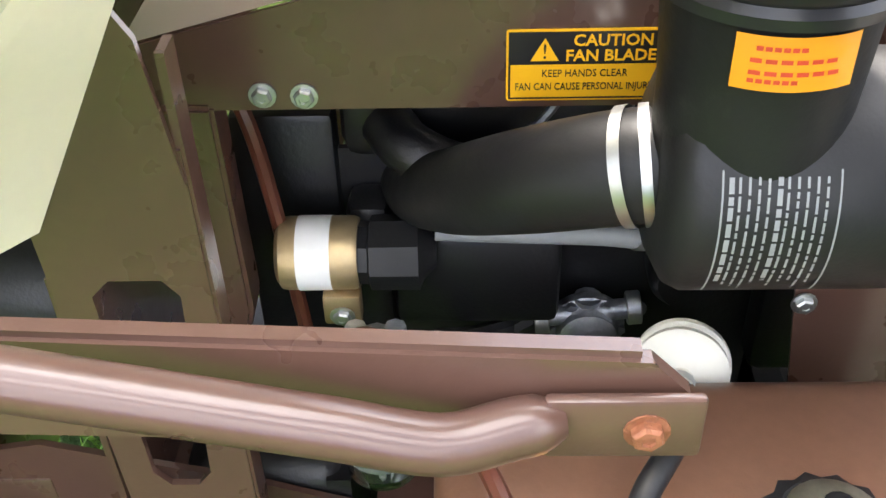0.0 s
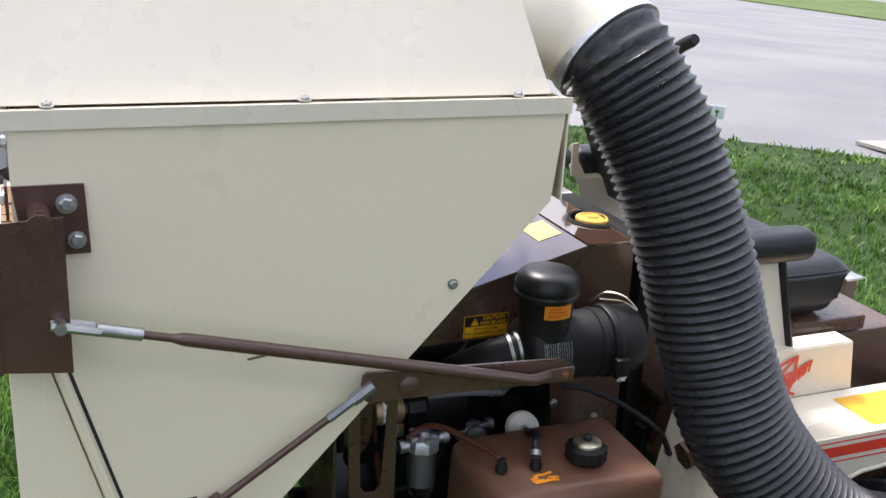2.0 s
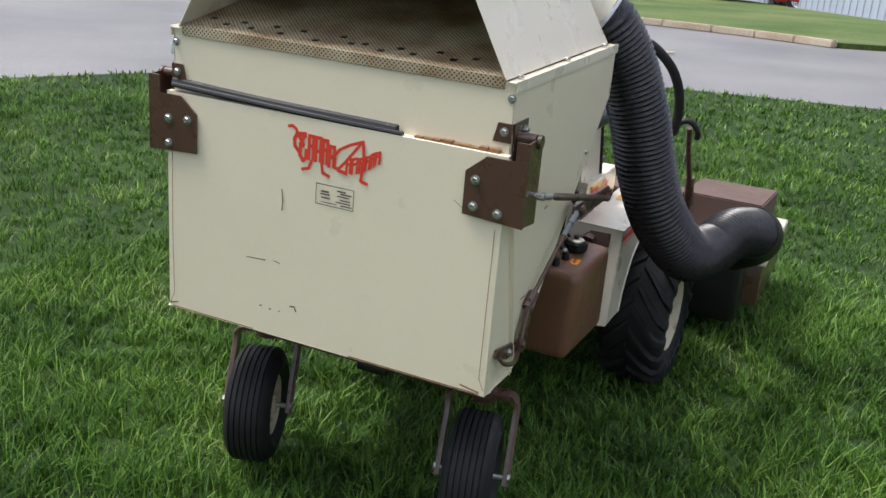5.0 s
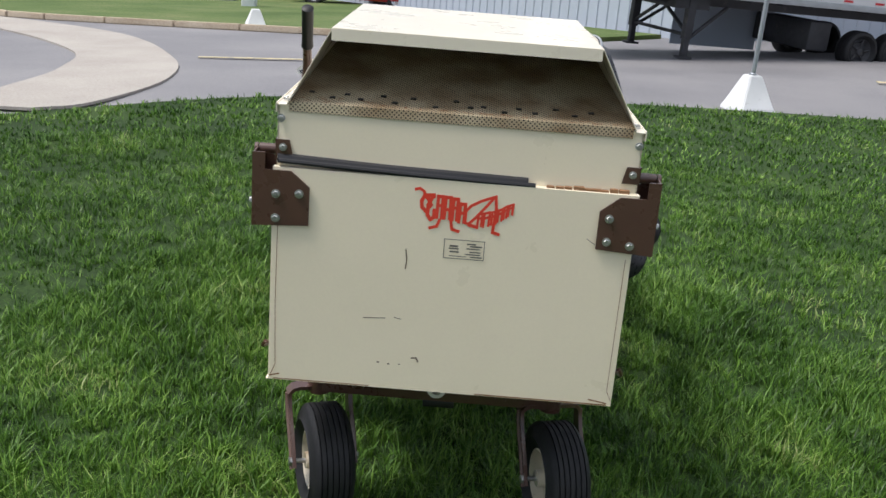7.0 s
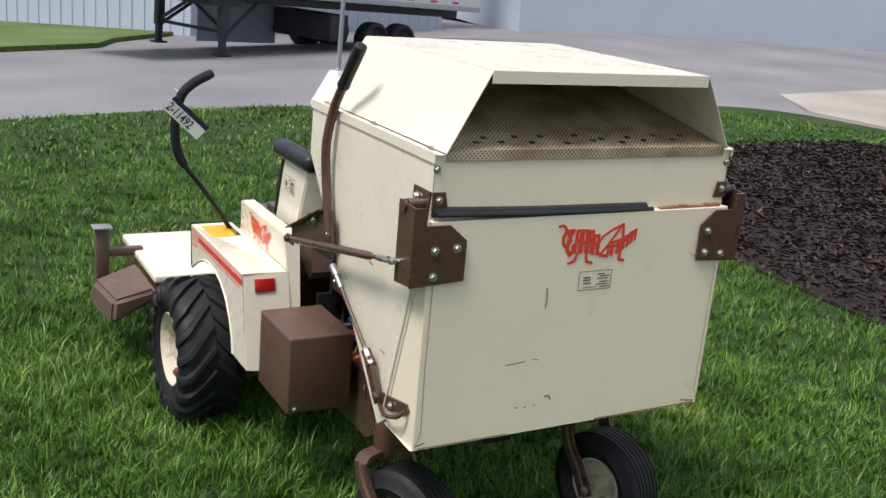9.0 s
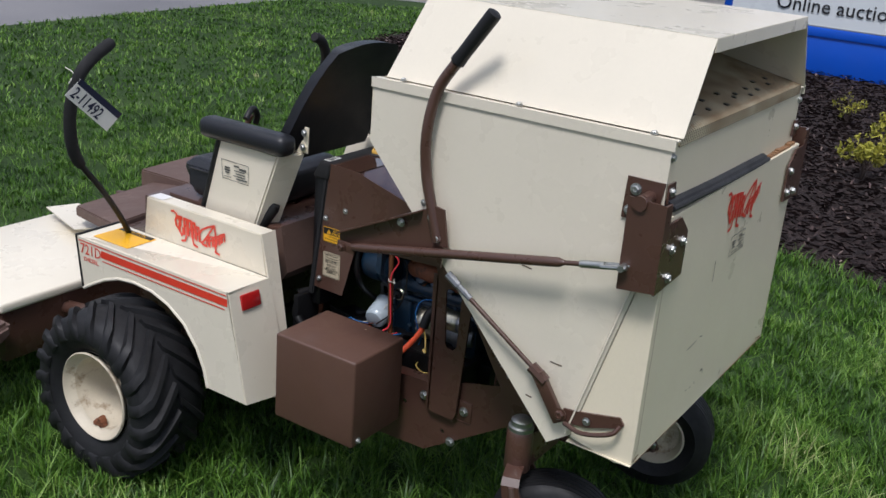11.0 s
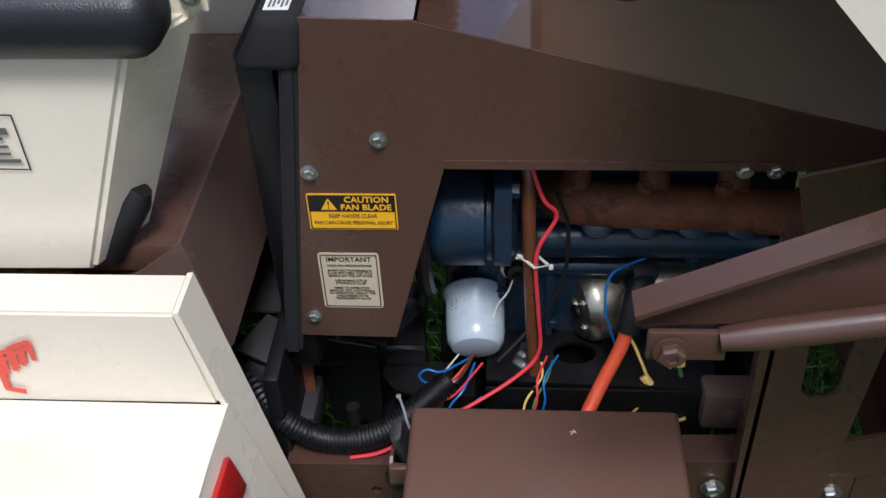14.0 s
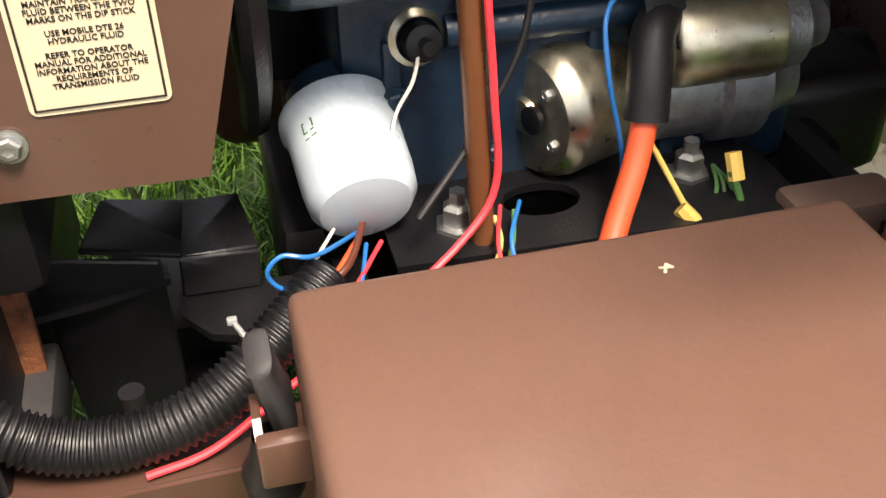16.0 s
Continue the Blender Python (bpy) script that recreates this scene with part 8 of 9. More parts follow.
def slab(name, top, drop, mat, label=""):
    """A folded pan: four top corners and a skirt."""
    bm = B()
    a = [bm.verts.new(p) for p in top]
    b = [bm.verts.new((p[0], p[1], p[2] - drop)) for p in top]
    bm.faces.new(a)
    bm.faces.new(b[::-1])
    for j in range(4):
        bm.faces.new((a[j], a[(j + 1) % 4], b[(j + 1) % 4], b[j]))
    bmesh.ops.recalc_face_normals(bm, faces=bm.faces[:])
    bmesh.ops.bevel(bm, geom=bm.edges[:], offset=0.006, segments=2, affect="EDGES")
    return mpart(name, bm, mat, label)


slab("foot_plate", [(-0.11, 2.285, 0.535), (0.40, 2.33, 0.545), (0.52, 2.72, 0.49), (0.02, 2.68, 0.485)], 0.045, BROWN_DUSTY, "dusty brown foot plate")
slab("floor_pan", [(-0.20, 1.93, 0.64), (0.35, 1.93, 0.64), (0.40, 2.31, 0.53), (-0.12, 2.27, 0.52)], 0.06, BROWN)
bm = B()
for x in (-0.30, 0.24):
    tube(bm, curve([(x, 1.80, 0.28), (x, 2.0, 0.28), (x - 0.01, 2.15, 0.27), (x - 0.02, 2.33, 0.25)], 4), 0.028, 12)
tube(bm, [(-0.34, 2.08, 0.28), (0.30, 2.08, 0.28)], 0.024, 12)
mpart("deck_arm", bm, BROWN, "brown tubular deck arms")

deck = thing("mower_deck", "cream front mower deck with brown skirts", "mower deck", (0.1, 2.6, 0.0))
DO = Matrix.Translation((-0.1, -2.6, 0.0))


def dpart(name, bm, mat, label="", smooth=38):
    ob = part(name, bm, mat, deck, label, smooth)
    ob.matrix_parent_inverse = DO
    return ob


bm = B()
box(bm, -0.60, 0.88, 2.285, 2.98, 0.315, 0.355, 0.012, 3)
dpart("deck_top", bm, CREAM_W, "sunlit cream deck top")
bm = B()
box(bm, -0.585, 0.865, 2.30, 2.965, 0.12, 0.318, 0.008)
dpart("deck_skirt", bm, BROWN)
bm = B()
a = [bm.verts.new(p) for p in ((0.44, 2.44, 0.545), (0.80, 2.46, 0.540), (0.82, 2.82, 0.53), (0.46, 2.80, 0.53))]
b = [bm.verts.new((v.co.x, v.co.y, 0.34)) for v in a]
bm.faces.new(a)
for j in range(4):
    bm.faces.new((a[j], a[(j + 1) % 4], b[(j + 1) % 4], b[j]))
bmesh.ops.bevel(bm, geom=bm.edges[:], offset=0.006, segments=2, affect="EDGES")
dpart("belt_cover", bm, BROWN_DUSTY, "brown belt cover")
bm = B()
box(bm, 0.52, 0.80, 2.12, 2.30, 0.08, 0.45, 0.03, 3)
dpart("blower_housing", bm, IRON, "black blower housing")
bm = B()
fl = [(-0.61, 2.20, 0.325), (-0.61, 2.60, 0.325), (-0.84, 2.46, 0.30), (-0.80, 2.18, 0.285)]
lo = [(-0.61, 2.20, 0.27), (-0.61, 2.60, 0.27), (-0.85, 2.46, 0.18), (-0.81, 2.18, 0.17)]
va, vb = [[bm.verts.new(p) for p in r] for r in (fl, lo)]
bm.faces.new(va)
bm.faces.new(vb[::-1])
for k in range(4):
    bm.faces.new((va[k], va[(k + 1) % 4], vb[(k + 1) % 4], vb[k]))
bmesh.ops.recalc_face_normals(bm, faces=bm.faces[:])
bmesh.ops.bevel(bm, geom=bm.edges[:], offset=0.018, segments=3, affect="EDGES")
flap = dpart("discharge_flap", bm, BROWN_DUSTY, "worn brown rubber discharge flap")
bm = B()
box(bm, -0.78, -0.72, 2.68, 2.73, 0.20, 0.470, 0.006)
box(bm, -0.74, -0.56, 2.685, 2.725, 0.33, 0.37, 0.004)
post = dpart("deck_post", bm, BROWN_DUSTY, "weathered deck height post")
bm = B()
box(bm, -0.795, -0.705, 2.665, 2.745, 0.470, 0.480, 0.003)
part("post_cap", bm, ZINC, post)
for x in (-0.42, 0.62):
    bm = B()
    lathe(bm, [(0.03, -0.045), (0.095, -0.04), (0.10, 0), (0.095, 0.04), (0.03, 0.045)], (x, 3.15, 0.065), (1, 0, 0), 24)
    gw = dpart("gauge_wheel", bm, BLACK)
    bm = B()
    tube(bm, [(x, 2.95, 0.33), (x, 3.15, 0.30), (x, 3.15, 0.07)], 0.018, 8)
    part("wheel_arm", bm, BROWN, gw)
bm = B()
plate(bm, [(-0.10, 2.30), (0.12, 2.28), (0.16, 2.42), (-0.06, 2.44)], (), frame3((0, 0, 0.36), (1, 0, 0), (0, 1, 0.02)), 0.004)
dpart("belt_guard", bm, BROWN)
bm = B()
plate(bm, [(-0.02, 2.64), (0.12, 2.56), (0.20, 2.90), (0.07, 2.95)], (), XY(0.398), 0.004)
dpart("deck_pale_sheet", bm, CREAM_W, "flat cream sheet just above the deck top")

# ---------------- round the lawn ----------------
TRAILER_W = material("white_trailer_panels", (0.72, 0.73, 0.75), 0.35, spread=0.05, scale=1.5, bump=0.02, dirt=(0.5, 0.48, 0.45), dirt_at=0.66, dirt_scale=2)
STEEL_DARK = material("dark_undercarriage_steel", (0.035, 0.036, 0.042), 0.6, spread=0.25, scale=4, bump=0.2, dirt=(0.10, 0.09, 0.08), dirt_at=0.6, dirt_scale=5)
WALL_BLUE = material("pale_blue_grey_cladding", (0.42, 0.47, 0.55), 0.6, spread=0.04, scale=0.7, bump=0.05, bump_scale=30)
TEAL = material("teal_cladding", (0.012, 0.20, 0.21), 0.5, spread=0.08, scale=0.6, bump=0.05, bump_scale=20)
CLAD_WHITE = material("white_cladding", (0.70, 0.73, 0.76), 0.5, spread=0.05, scale=0.5, bump=0.05, bump_scale=20)
BLUE_SIGN = material("blue_sign_paint", (0.004, 0.085, 0.55), 0.4, spread=0.06, scale=2, bump=0.02)
SIGN_WHITE = material("white_sign_panel", (0.66, 0.70, 0.72), 0.3, spread=0.03, scale=1, bump=0.0)
SIGN_INK = material("black_sign_lettering", (0.012, 0.013, 0.018), 0.4, spread=0.1, bump=0.0)
BLOCK_WHITE = material("whitewashed_concrete", (0.66, 0.67, 0.68), 0.7, spread=0.08, scale=3, bump=0.3, bump_scale=60, dirt=(0.42, 0.41, 0.40), dirt_at=0.62)
GALV = material("galvanised_pole", (0.42, 0.45, 0.48), 0.4, 0.8, spread=0.15, scale=6, bump=0.1)
CAR_GREY = material("dark_grey_car_paint", (0.055, 0.055, 0.065), 0.22, 0.4, spread=0.08, bump=0.0, coat=1.0)
CAR_SILVER = material("silver_car_paint", (0.22, 0.23, 0.25), 0.25, 0.5, spread=0.06, bump=0.0, coat=1.0)
CAR_RED = material("red_truck_paint", (0.42, 0.018, 0.022), 0.28, spread=0.08, bump=0.0, coat=0.8)
TINT = material("dark_car_glass", (0.012, 0.014, 0.017), 0.06, spread=0.1, bump=0.0, coat=0.5)
CHROME = material("polished_wheel_alloy", (0.62, 0.63, 0.65), 0.2, 1.0, spread=0.08, bump=0.0)
TAIL = material("red_tail_lens", (0.55, 0.02, 0.03), 0.2, spread=0.1, bump=0.0, coat=0.6)
BARK = material("dark_tree_bark", (0.060, 0.042, 0.036), 0.85, spread=0.3, scale=9, fine=60, bump=0.9, bump_scale=45)


def turned(ob, at, heading=0.0, tilt=0.0):
    """Stands a thing, built round its own origin, at its place; heading is degrees from +x."""
    ob.matrix_world = Matrix.Translation(at) @ Matrix.Rotation(radians(heading), 4, "Z") @ Matrix.Rotation(radians(tilt), 4, "Y")
    return ob


def pole_base(at, label, pole):
    """A whitewashed concrete foot, four-sided and tapered, with or without its steel pole."""
    x, y = at
    ob = thing("pole_base", label, "pole base", (x, y, terrain(x, y)), "pole bases")
    bm = B()
    prev = None
    for hw, z in ((0.235, -0.05), (0.235, 0.04), (0.215, 0.07), (0.095, 0.40), (0.085, 0.43)):
        row = [bm.verts.new((sx * hw, sy * hw, z)) for sx, sy in ((-1, -1), (1, -1), (1, 1), (-1, 1))]
        if prev:
            for j in range(4):
                bm.faces.new((prev[j], prev[(j + 1) % 4], row[(j + 1) % 4], row[j]))
        else:
            bm.faces.new(row[::-1])
        prev = row
    bm.faces.new(prev)
    bmesh.ops.bevel(bm, geom=bm.edges[:], offset=0.012, segments=2, affect="EDGES")
    part("concrete_foot", bm, BLOCK_WHITE, ob)
    if pole:
        bm = B()
        rod(bm, (0, 0, 0.40), (0.06, 0, 3.2), 0.028, 14)
        p = part("pole", bm, GALV, ob, "thin galvanised steel pole")
        bm = B()
        lathe(bm, [(0.045, 0.42), (0.045, 0.45), (0.03, 0.46)], (0, 0, 0), (0, 0, 1), 14)
        part("collar", bm, GALV, p)
    ob.rotation_euler.z = 0.35
    return ob


pole_base((3.42, 9.72), "white tapered concrete foot with a steel pole by the lawn", True)
pole_base((-4.75, 20.35), "white tapered concrete foot on the verge beyond the kerb", False)

# small stake sign at the lawn's far edge
st = thing("stake_sign", "small pale marker card on a wire stake", "stake sign", (-4.47, 4.95, -0.06))
bm = B()
rod(bm, (0, 0, -0.08), (0.0, 0, 0.28), 0.006, 6)
part("stake", bm, STEEL_DARK, st)
bm = B()
box(bm, -0.055, 0.055, -0.004, 0.004, 0.235, 0.335, 0.002)
part("card", bm, SIGN_WHITE, st)
decal(st, "card_print", frame3((0.0, -0.0045, 0.29), (1, 0, 0), (0, 0, 1)), 0.03, 0.02, W_GREEN, "green print mark")
st.rotation_euler.z = radians(40)

# blue and white sign board
sg = thing("auction_sign", "long blue sign with a white lettered panel on the bark bed", "sign", (10.0, 0.4, -0.03))
bm = B()
box(bm, 0.02, 0.60, -2.6, 2.86, -0.05, 0.50, 0.02)
part("sign_base", bm, BLUE_SIGN, sg, "solid blue base")
bm = B()
box(bm, 0.0, 0.62, -2.8, 3.08, 0.435, 0.545, 0.012)
box(bm, 0.0, 0.62, -2.8, -2.70, 0.53, 2.3, 0.012)
box(bm, 0.0, 0.62, 2.985, 3.08, 0.53, 2.3, 0.012)
box(bm, 0.0, 0.62, -2.8, 3.08, 2.28, 2.38, 0.012)
part("sign_frame", bm, BLUE_SIGN, sg, "blue frame")
bm = B()
box(bm, 0.02, 0.60, -2.71, 2.99, 0.54, 2.29)
pn = part("sign_panel", bm, SIGN_WHITE, sg, "white panel")
bm = B()
box(bm, 0.012, 0.022, -2.70, 2.985, 0.547, 0.560, 0.002)
part("panel_lip", bm, GREY_HOSE, pn)
text(sg, "Online auctions", frame3((0.012, 2.46, 0.775), (0, -1, 0), (0, 0, 1)), 0.232, SIGN_INK, 0, 0, 0.004, "sign_words", 1.0, 0.004, "LEFT")
bars(sg, frame3((0.012, 1.2, 1.35), (0, -1, 0), (0, 0, 1)), [(0.0, 0.0, 2.2, 0.30), (0.1, 0.45, 1.7, 0.22)], BLUE_SIGN, 0.004, "sign_bars")


def shrub(at, r, label, mat, count, size, seed, leafy=3):
    """A small shrub: bent stems and many small leaves round their tips."""
    x, y, z = at
    ob = thing("shrub", label, "shrub", at, "shrubs in the bed")
    rng = random.Random(seed)
    tips = []
    bm = B()
    for k in range(leafy * 3):
        a, rr = rng.uniform(0, 6.28), r * rng.uniform(0.2, 0.9)
        tip = Vector((rr * math.cos(a), rr * math.sin(a), r * rng.uniform(0.5, 1.5)))
        tube(bm, curve([(0, 0, -0.03), (tip.x * 0.3, tip.y * 0.3, tip.z * 0.6), tip], 3), 0.004, 5)
        tips.append((*tip, r * rng.uniform(0.22, 0.42)))
    part("stems", bm, BARK, ob)
    lv = raw_mesh("leaves", [leaf_cloud(tips, count, size, seed)], mat)
    lv.parent = ob
    return ob


shrub((5.35, 0.66, -0.02), 0.22, "low yellow-leaved shrub on dark bark chips", FLOWER, 620, 0.022, 2)
shrub((6.6, 0.75, -0.02), 0.17, "low yellow-leaved shrub on dark bark chips", FLOWER, 420, 0.022, 3)
shrub((7.3, 1.25, -0.02), 0.16, "thin yellow-leaved shrub with bare twigs", FLOWER, 160, 0.020, 4)
shrub((9.75, 3.2, -0.02), 0.24, "straggly pale-leaved plant beside the blue sign", FLOWER, 260, 0.026, 5)


def tree(at, label, seed, height, fork, spread, count, leaf=0.06):
    """A tapered forking trunk with limbs and a crown of leaf clumps."""
    ob = thing("tree", label, "tree", at)
    rng = random.Random(seed)
    bm = B()
    tube(bm, curve([(0, 0, -0.1), (0.03, 0.02, fork * 0.5), (0.0, 0.0, fork + 0.05)], 5), 0.2, 14, radii=[0.30 - 0.006 * i for i in range(11)])
    tips = []
    for k in range(6):
        a = 2 * math.pi * k / 6 + rng.uniform(-0.3, 0.3)
        d = Vector((math.cos(a), math.sin(a), 0))
        e = d * spread * rng.uniform(0.55, 0.9) + Vector((0, 0, height * rng.uniform(0.6, 0.95)))
        mid = d * spread * 0.3 + Vector((0, 0, fork + (height - fork) * 0.35))
        tube(bm, curve([(0, 0, fork * 0.8), mid, e], 5), 0.1, 8, radii=[0.14 - 0.0115 * i for i in range(11)])
        for j in range(5):
            b = mid.lerp(e, rng.uniform(0.25, 1.0)) + Vector((rng.uniform(-1, 1), rng.uniform(-1, 1), rng.uniform(-0.9, 0.5))) * spread * 0.28
            tube(bm, [mid.lerp(e, 0.4 + 0.1 * j), b], 0.03, 5, radii=[0.035, 0.012])
            tips.append((*b, spread * rng.uniform(0.14, 0.26)))
    part("trunk", bm, BARK, ob, "dark rough forked trunk")
    lv = raw_mesh("crown", [leaf_cloud(tips, count, leaf, seed)], LEAF)
    lv.parent = ob
    return ob


tree((15.6, 8.1, -0.1), "dark forked tree with a leafy crown by the driveway", 21, 5.6, 1.25, 3.6, 9000, 0.075)

# semi-trailer beside the building
tr = thing("semi_trailer", "white box semi-trailer with red reflective dashes", "trailer")
TRL, TRW, TZ = 9.2, 2.5, 1.10
bm = B()
box(bm, -2.3, TRL - 2.3, 0.0, TRW, TZ + 0.12, TZ + 2.9, 0.03)
body = part("trailer_body", bm, TRAILER_W, tr, "white ribbed box body")
for k in range(23):
    x = -2.1 + k * 0.39
    bm = B()
    box(bm, x, x + 0.03, -0.012, 0.002, TZ + 0.30, TZ + 2.85, 0.004)
    part("side_rib", bm, TRAILER_W, body)
bm = B()
box(bm, -2.3, TRL - 2.3, -0.015, 0.02, TZ + 0.02, TZ + 0.13, 0.004)
rail = part("side_rail", bm, GALV, tr, "grey lower rail")
for k in range(12):
    x = -2.0 + k * 0.72
    bm = B()
    box(bm, x, x + 0.20, -0.0165, -0.010, TZ + 0.165, TZ + 0.205)
    part("red_dash", bm, TAIL, body)
bm = B()
box(bm, -0.35, 0.35, 0.2, 2.3, TZ - 0.22, TZ - 0.02)
under = part("underframe", bm, STEEL_DARK, tr, "dark steel underframe")
for y in (0.55, 1.85):
    part("frame_beam", box(B(), -1.6, TRL - 2.5, y - 0.05, y + 0.05, TZ - 0.16, TZ + 0.06), STEEL_DARK, under)
for k in range(12):
    part("cross_member", box(B(), -1.5 + k * 0.66, -1.42 + k * 0.66, 0.1, 2.4, TZ - 0.02, TZ + 0.10), STEEL_DARK, under)
for y in (0.25, 2.25):
    bm = B()
    box(bm, -0.075, 0.075, y - 0.075, y + 0.075, 0.35, TZ, 0.01)
    box(bm, -0.055, 0.055, y - 0.055, y + 0.055, 0.03, 0.40, 0.008)
    box(bm, -0.13, 0.13, y - 0.11, y + 0.11, 0.0, 0.04, 0.008)
    part("landing_leg", bm, STEEL_DARK, tr, "dark landing leg")
for a, b in (((0, 0.25, 0.42), (0, 2.25, 0.42)), ((0, 0.25, 0.45), (0, 1.3, 0.95)), ((0, 2.25, 0.45), (0, 1.2, 0.95)), ((0.1, 0.25, 0.40), (0.85, 0.4, 0.95)), ((0.1, 2.25, 0.40), (0.85, 2.1, 0.95))):
    bm = B()
    rod(bm, a, b, 0.035, 6)
    part("leg_brace", bm, STEEL_DARK, tr)


def road_wheel(parent, c, ax, r, w, rim_mat, tyre_mat, name="wheel"):
    """A tyre with its rim and hub on the axis ax."""
    bm = B()
    lathe(bm, ring_profile(r * 0.60, r, w / 2, 0.03, (-0.4, 0.0, 0.4)), c, ax, 32, True)
    t = part(name, bm, tyre_mat, parent)
    bm = B()
    lathe(bm, [(r * 0.62, w * 0.36), (r * 0.60, w * 0.40), (r * 0.52, w * 0.30), (r * 0.42, w * 0.18), (r * 0.22, w * 0.24), (r * 0.16, w * 0.34), (0, w * 0.36)], c, ax, 24)
    part("rim", bm, rim_mat, t)
    for k in range(5):
        a = 2 * math.pi * k / 5
        u = Vector(ax).normalized().orthogonal()
        v = Vector(ax).normalized().cross(u)
        bm = B()
        p = Vector(c) + Vector(ax).normalized() * w * 0.30
        rod(bm, p + (u * math.cos(a) + v * math.sin(a)) * r * 0.18, p + (u * math.cos(a) + v * math.sin(a)) * r * 0.55, r * 0.06, 6)
        part("spoke", bm, rim_mat, t)
    return t


for x in (3.75, 4.55):
    for y, s in ((0.22, -1), (2.28, 1)):
        road_wheel(tr, (x, y, 0.38), (0, s, 0), 0.38, 0.34, STEEL_DARK, RUBBER)
bm = B()
box(bm, 2.7, 3.2, 0.35, 2.15, 0.30, 0.85, 0.05)
part("air_tank", bm, STEEL_DARK, tr)
bm = B()
plate(bm, [(0.9, 0.05), (2.9, 0.05), (2.9, TZ - 0.05), (0.9, TZ - 0.05)], (), XZ(2.3), 0.02)
part("side_skirt", bm, WALL_BLUE, tr, "grey side skirt")
turned(tr, (3.98, 15.97, terrain(3.98, 15.97)), 20.0, 1.9)

# blue-grey building
hb = thing("grey_building", "pale blue-grey clad commercial building beyond the yard", "building", (0, 0, 0))
corners = [(13.5, 25.6), (5.0, 22.4), (-6.0, 41.0), (2.5, 46.0)]
bm = B()
lo = [bm.verts.new((x, y, terrain(x, y) - 0.4)) for x, y in corners]
hi = [bm.verts.new((x, y, 6.2)) for x, y in corners]
bm.faces.new(hi)
for j in range(4):
    bm.faces.new((lo[j], lo[(j + 1) % 4], hi[(j + 1) % 4], hi[j]))
part("wall", bm, WALL_BLUE, hb, smooth=0)
for (x0, y0), (x1, y1), n in ((corners[0], corners[1], 22), (corners[1], corners[2], 50)):
    bm = B()
    d = Vector((x1 - x0, y1 - y0, 0))
    nv = Vector((-d.y, d.x, 0)).normalized()
    if nv.y > 0:
        nv = -nv
    for k in range(n):
        p = Vector((x0, y0, 0)) + d * ((k + 0.5) / n) + nv * 0.01
        tube(bm, [(p.x, p.y, terrain(p.x, p.y) - 0.3), (p.x, p.y, 6.2)], 0.02, 4)
    tagged(part("wall_rib", bm, WALL_BLUE, hb), "upright ribs of the cladding", kind="stuff")
bm = B()
plate(bm, [(x * 1.0, y) for x, y in corners], (), XY(6.2), 0.25)
part("roof", bm, GALV, hb, smooth=0)

fb = thing("far_building", "low pale wall of a building beyond the driveway", "building", (0, 0, 0))
bm = B()
plate(bm, [(15.5, 24.4), (34, 20.5), (36, 32), (18, 36)], (), XY(-0.4), 4.2)
part("wall", bm, WALL_BLUE, fb, smooth=0)
bm = B()
plate(bm, [(15.4, 24.2), (34.1, 20.3), (36.2, 32.2), (17.9, 36.2)], (), XY(3.8), 0.2)
part("roof", bm, GALV, fb, smooth=0)

# teal and white building with posts
tb = thing("teal_building", "long white building with teal bands and dark posts", "building", (0, 0, 0))
P0, P1 = Vector((-66, 86, 0)), Vector((-14, 70, 0))
dv = (P1 - P0).normalized()
nb = Vector((dv.y, -dv.x, 0))
zb = -5.6
for name, z0, z1, off, mat in (("plinth", -0.8, 2.2, 0.10, TEAL), ("wall", 2.2, 4.3, 0.0, CLAD_WHITE), ("band", 4.3, 5.6, 0.08, TEAL), ("upper_wall", 5.6, 9.5, 0.0, CLAD_WHITE)):
    bm = B()
    q = [P0 + nb * off, P1 + nb * off, P1 - nb * 14, P0 - nb * 14]
    plate(bm, [(v.x, v.y) for v in q], (), XY(zb + z0), z1 - z0)
    part(name, bm, mat, tb, smooth=0)
for k in range(20):
    p = P0 + dv * (2 + k * 2.7 + (0.9 if k % 2 else 0)) + nb * 0.35
    bm = B()
    box(bm, p.x - 0.15, p.x + 0.15, p.y - 0.15, p.y + 0.15, zb - 0.5, zb + 5.4)
    part("post", bm, STEEL_DARK, tb, "dark upright post")


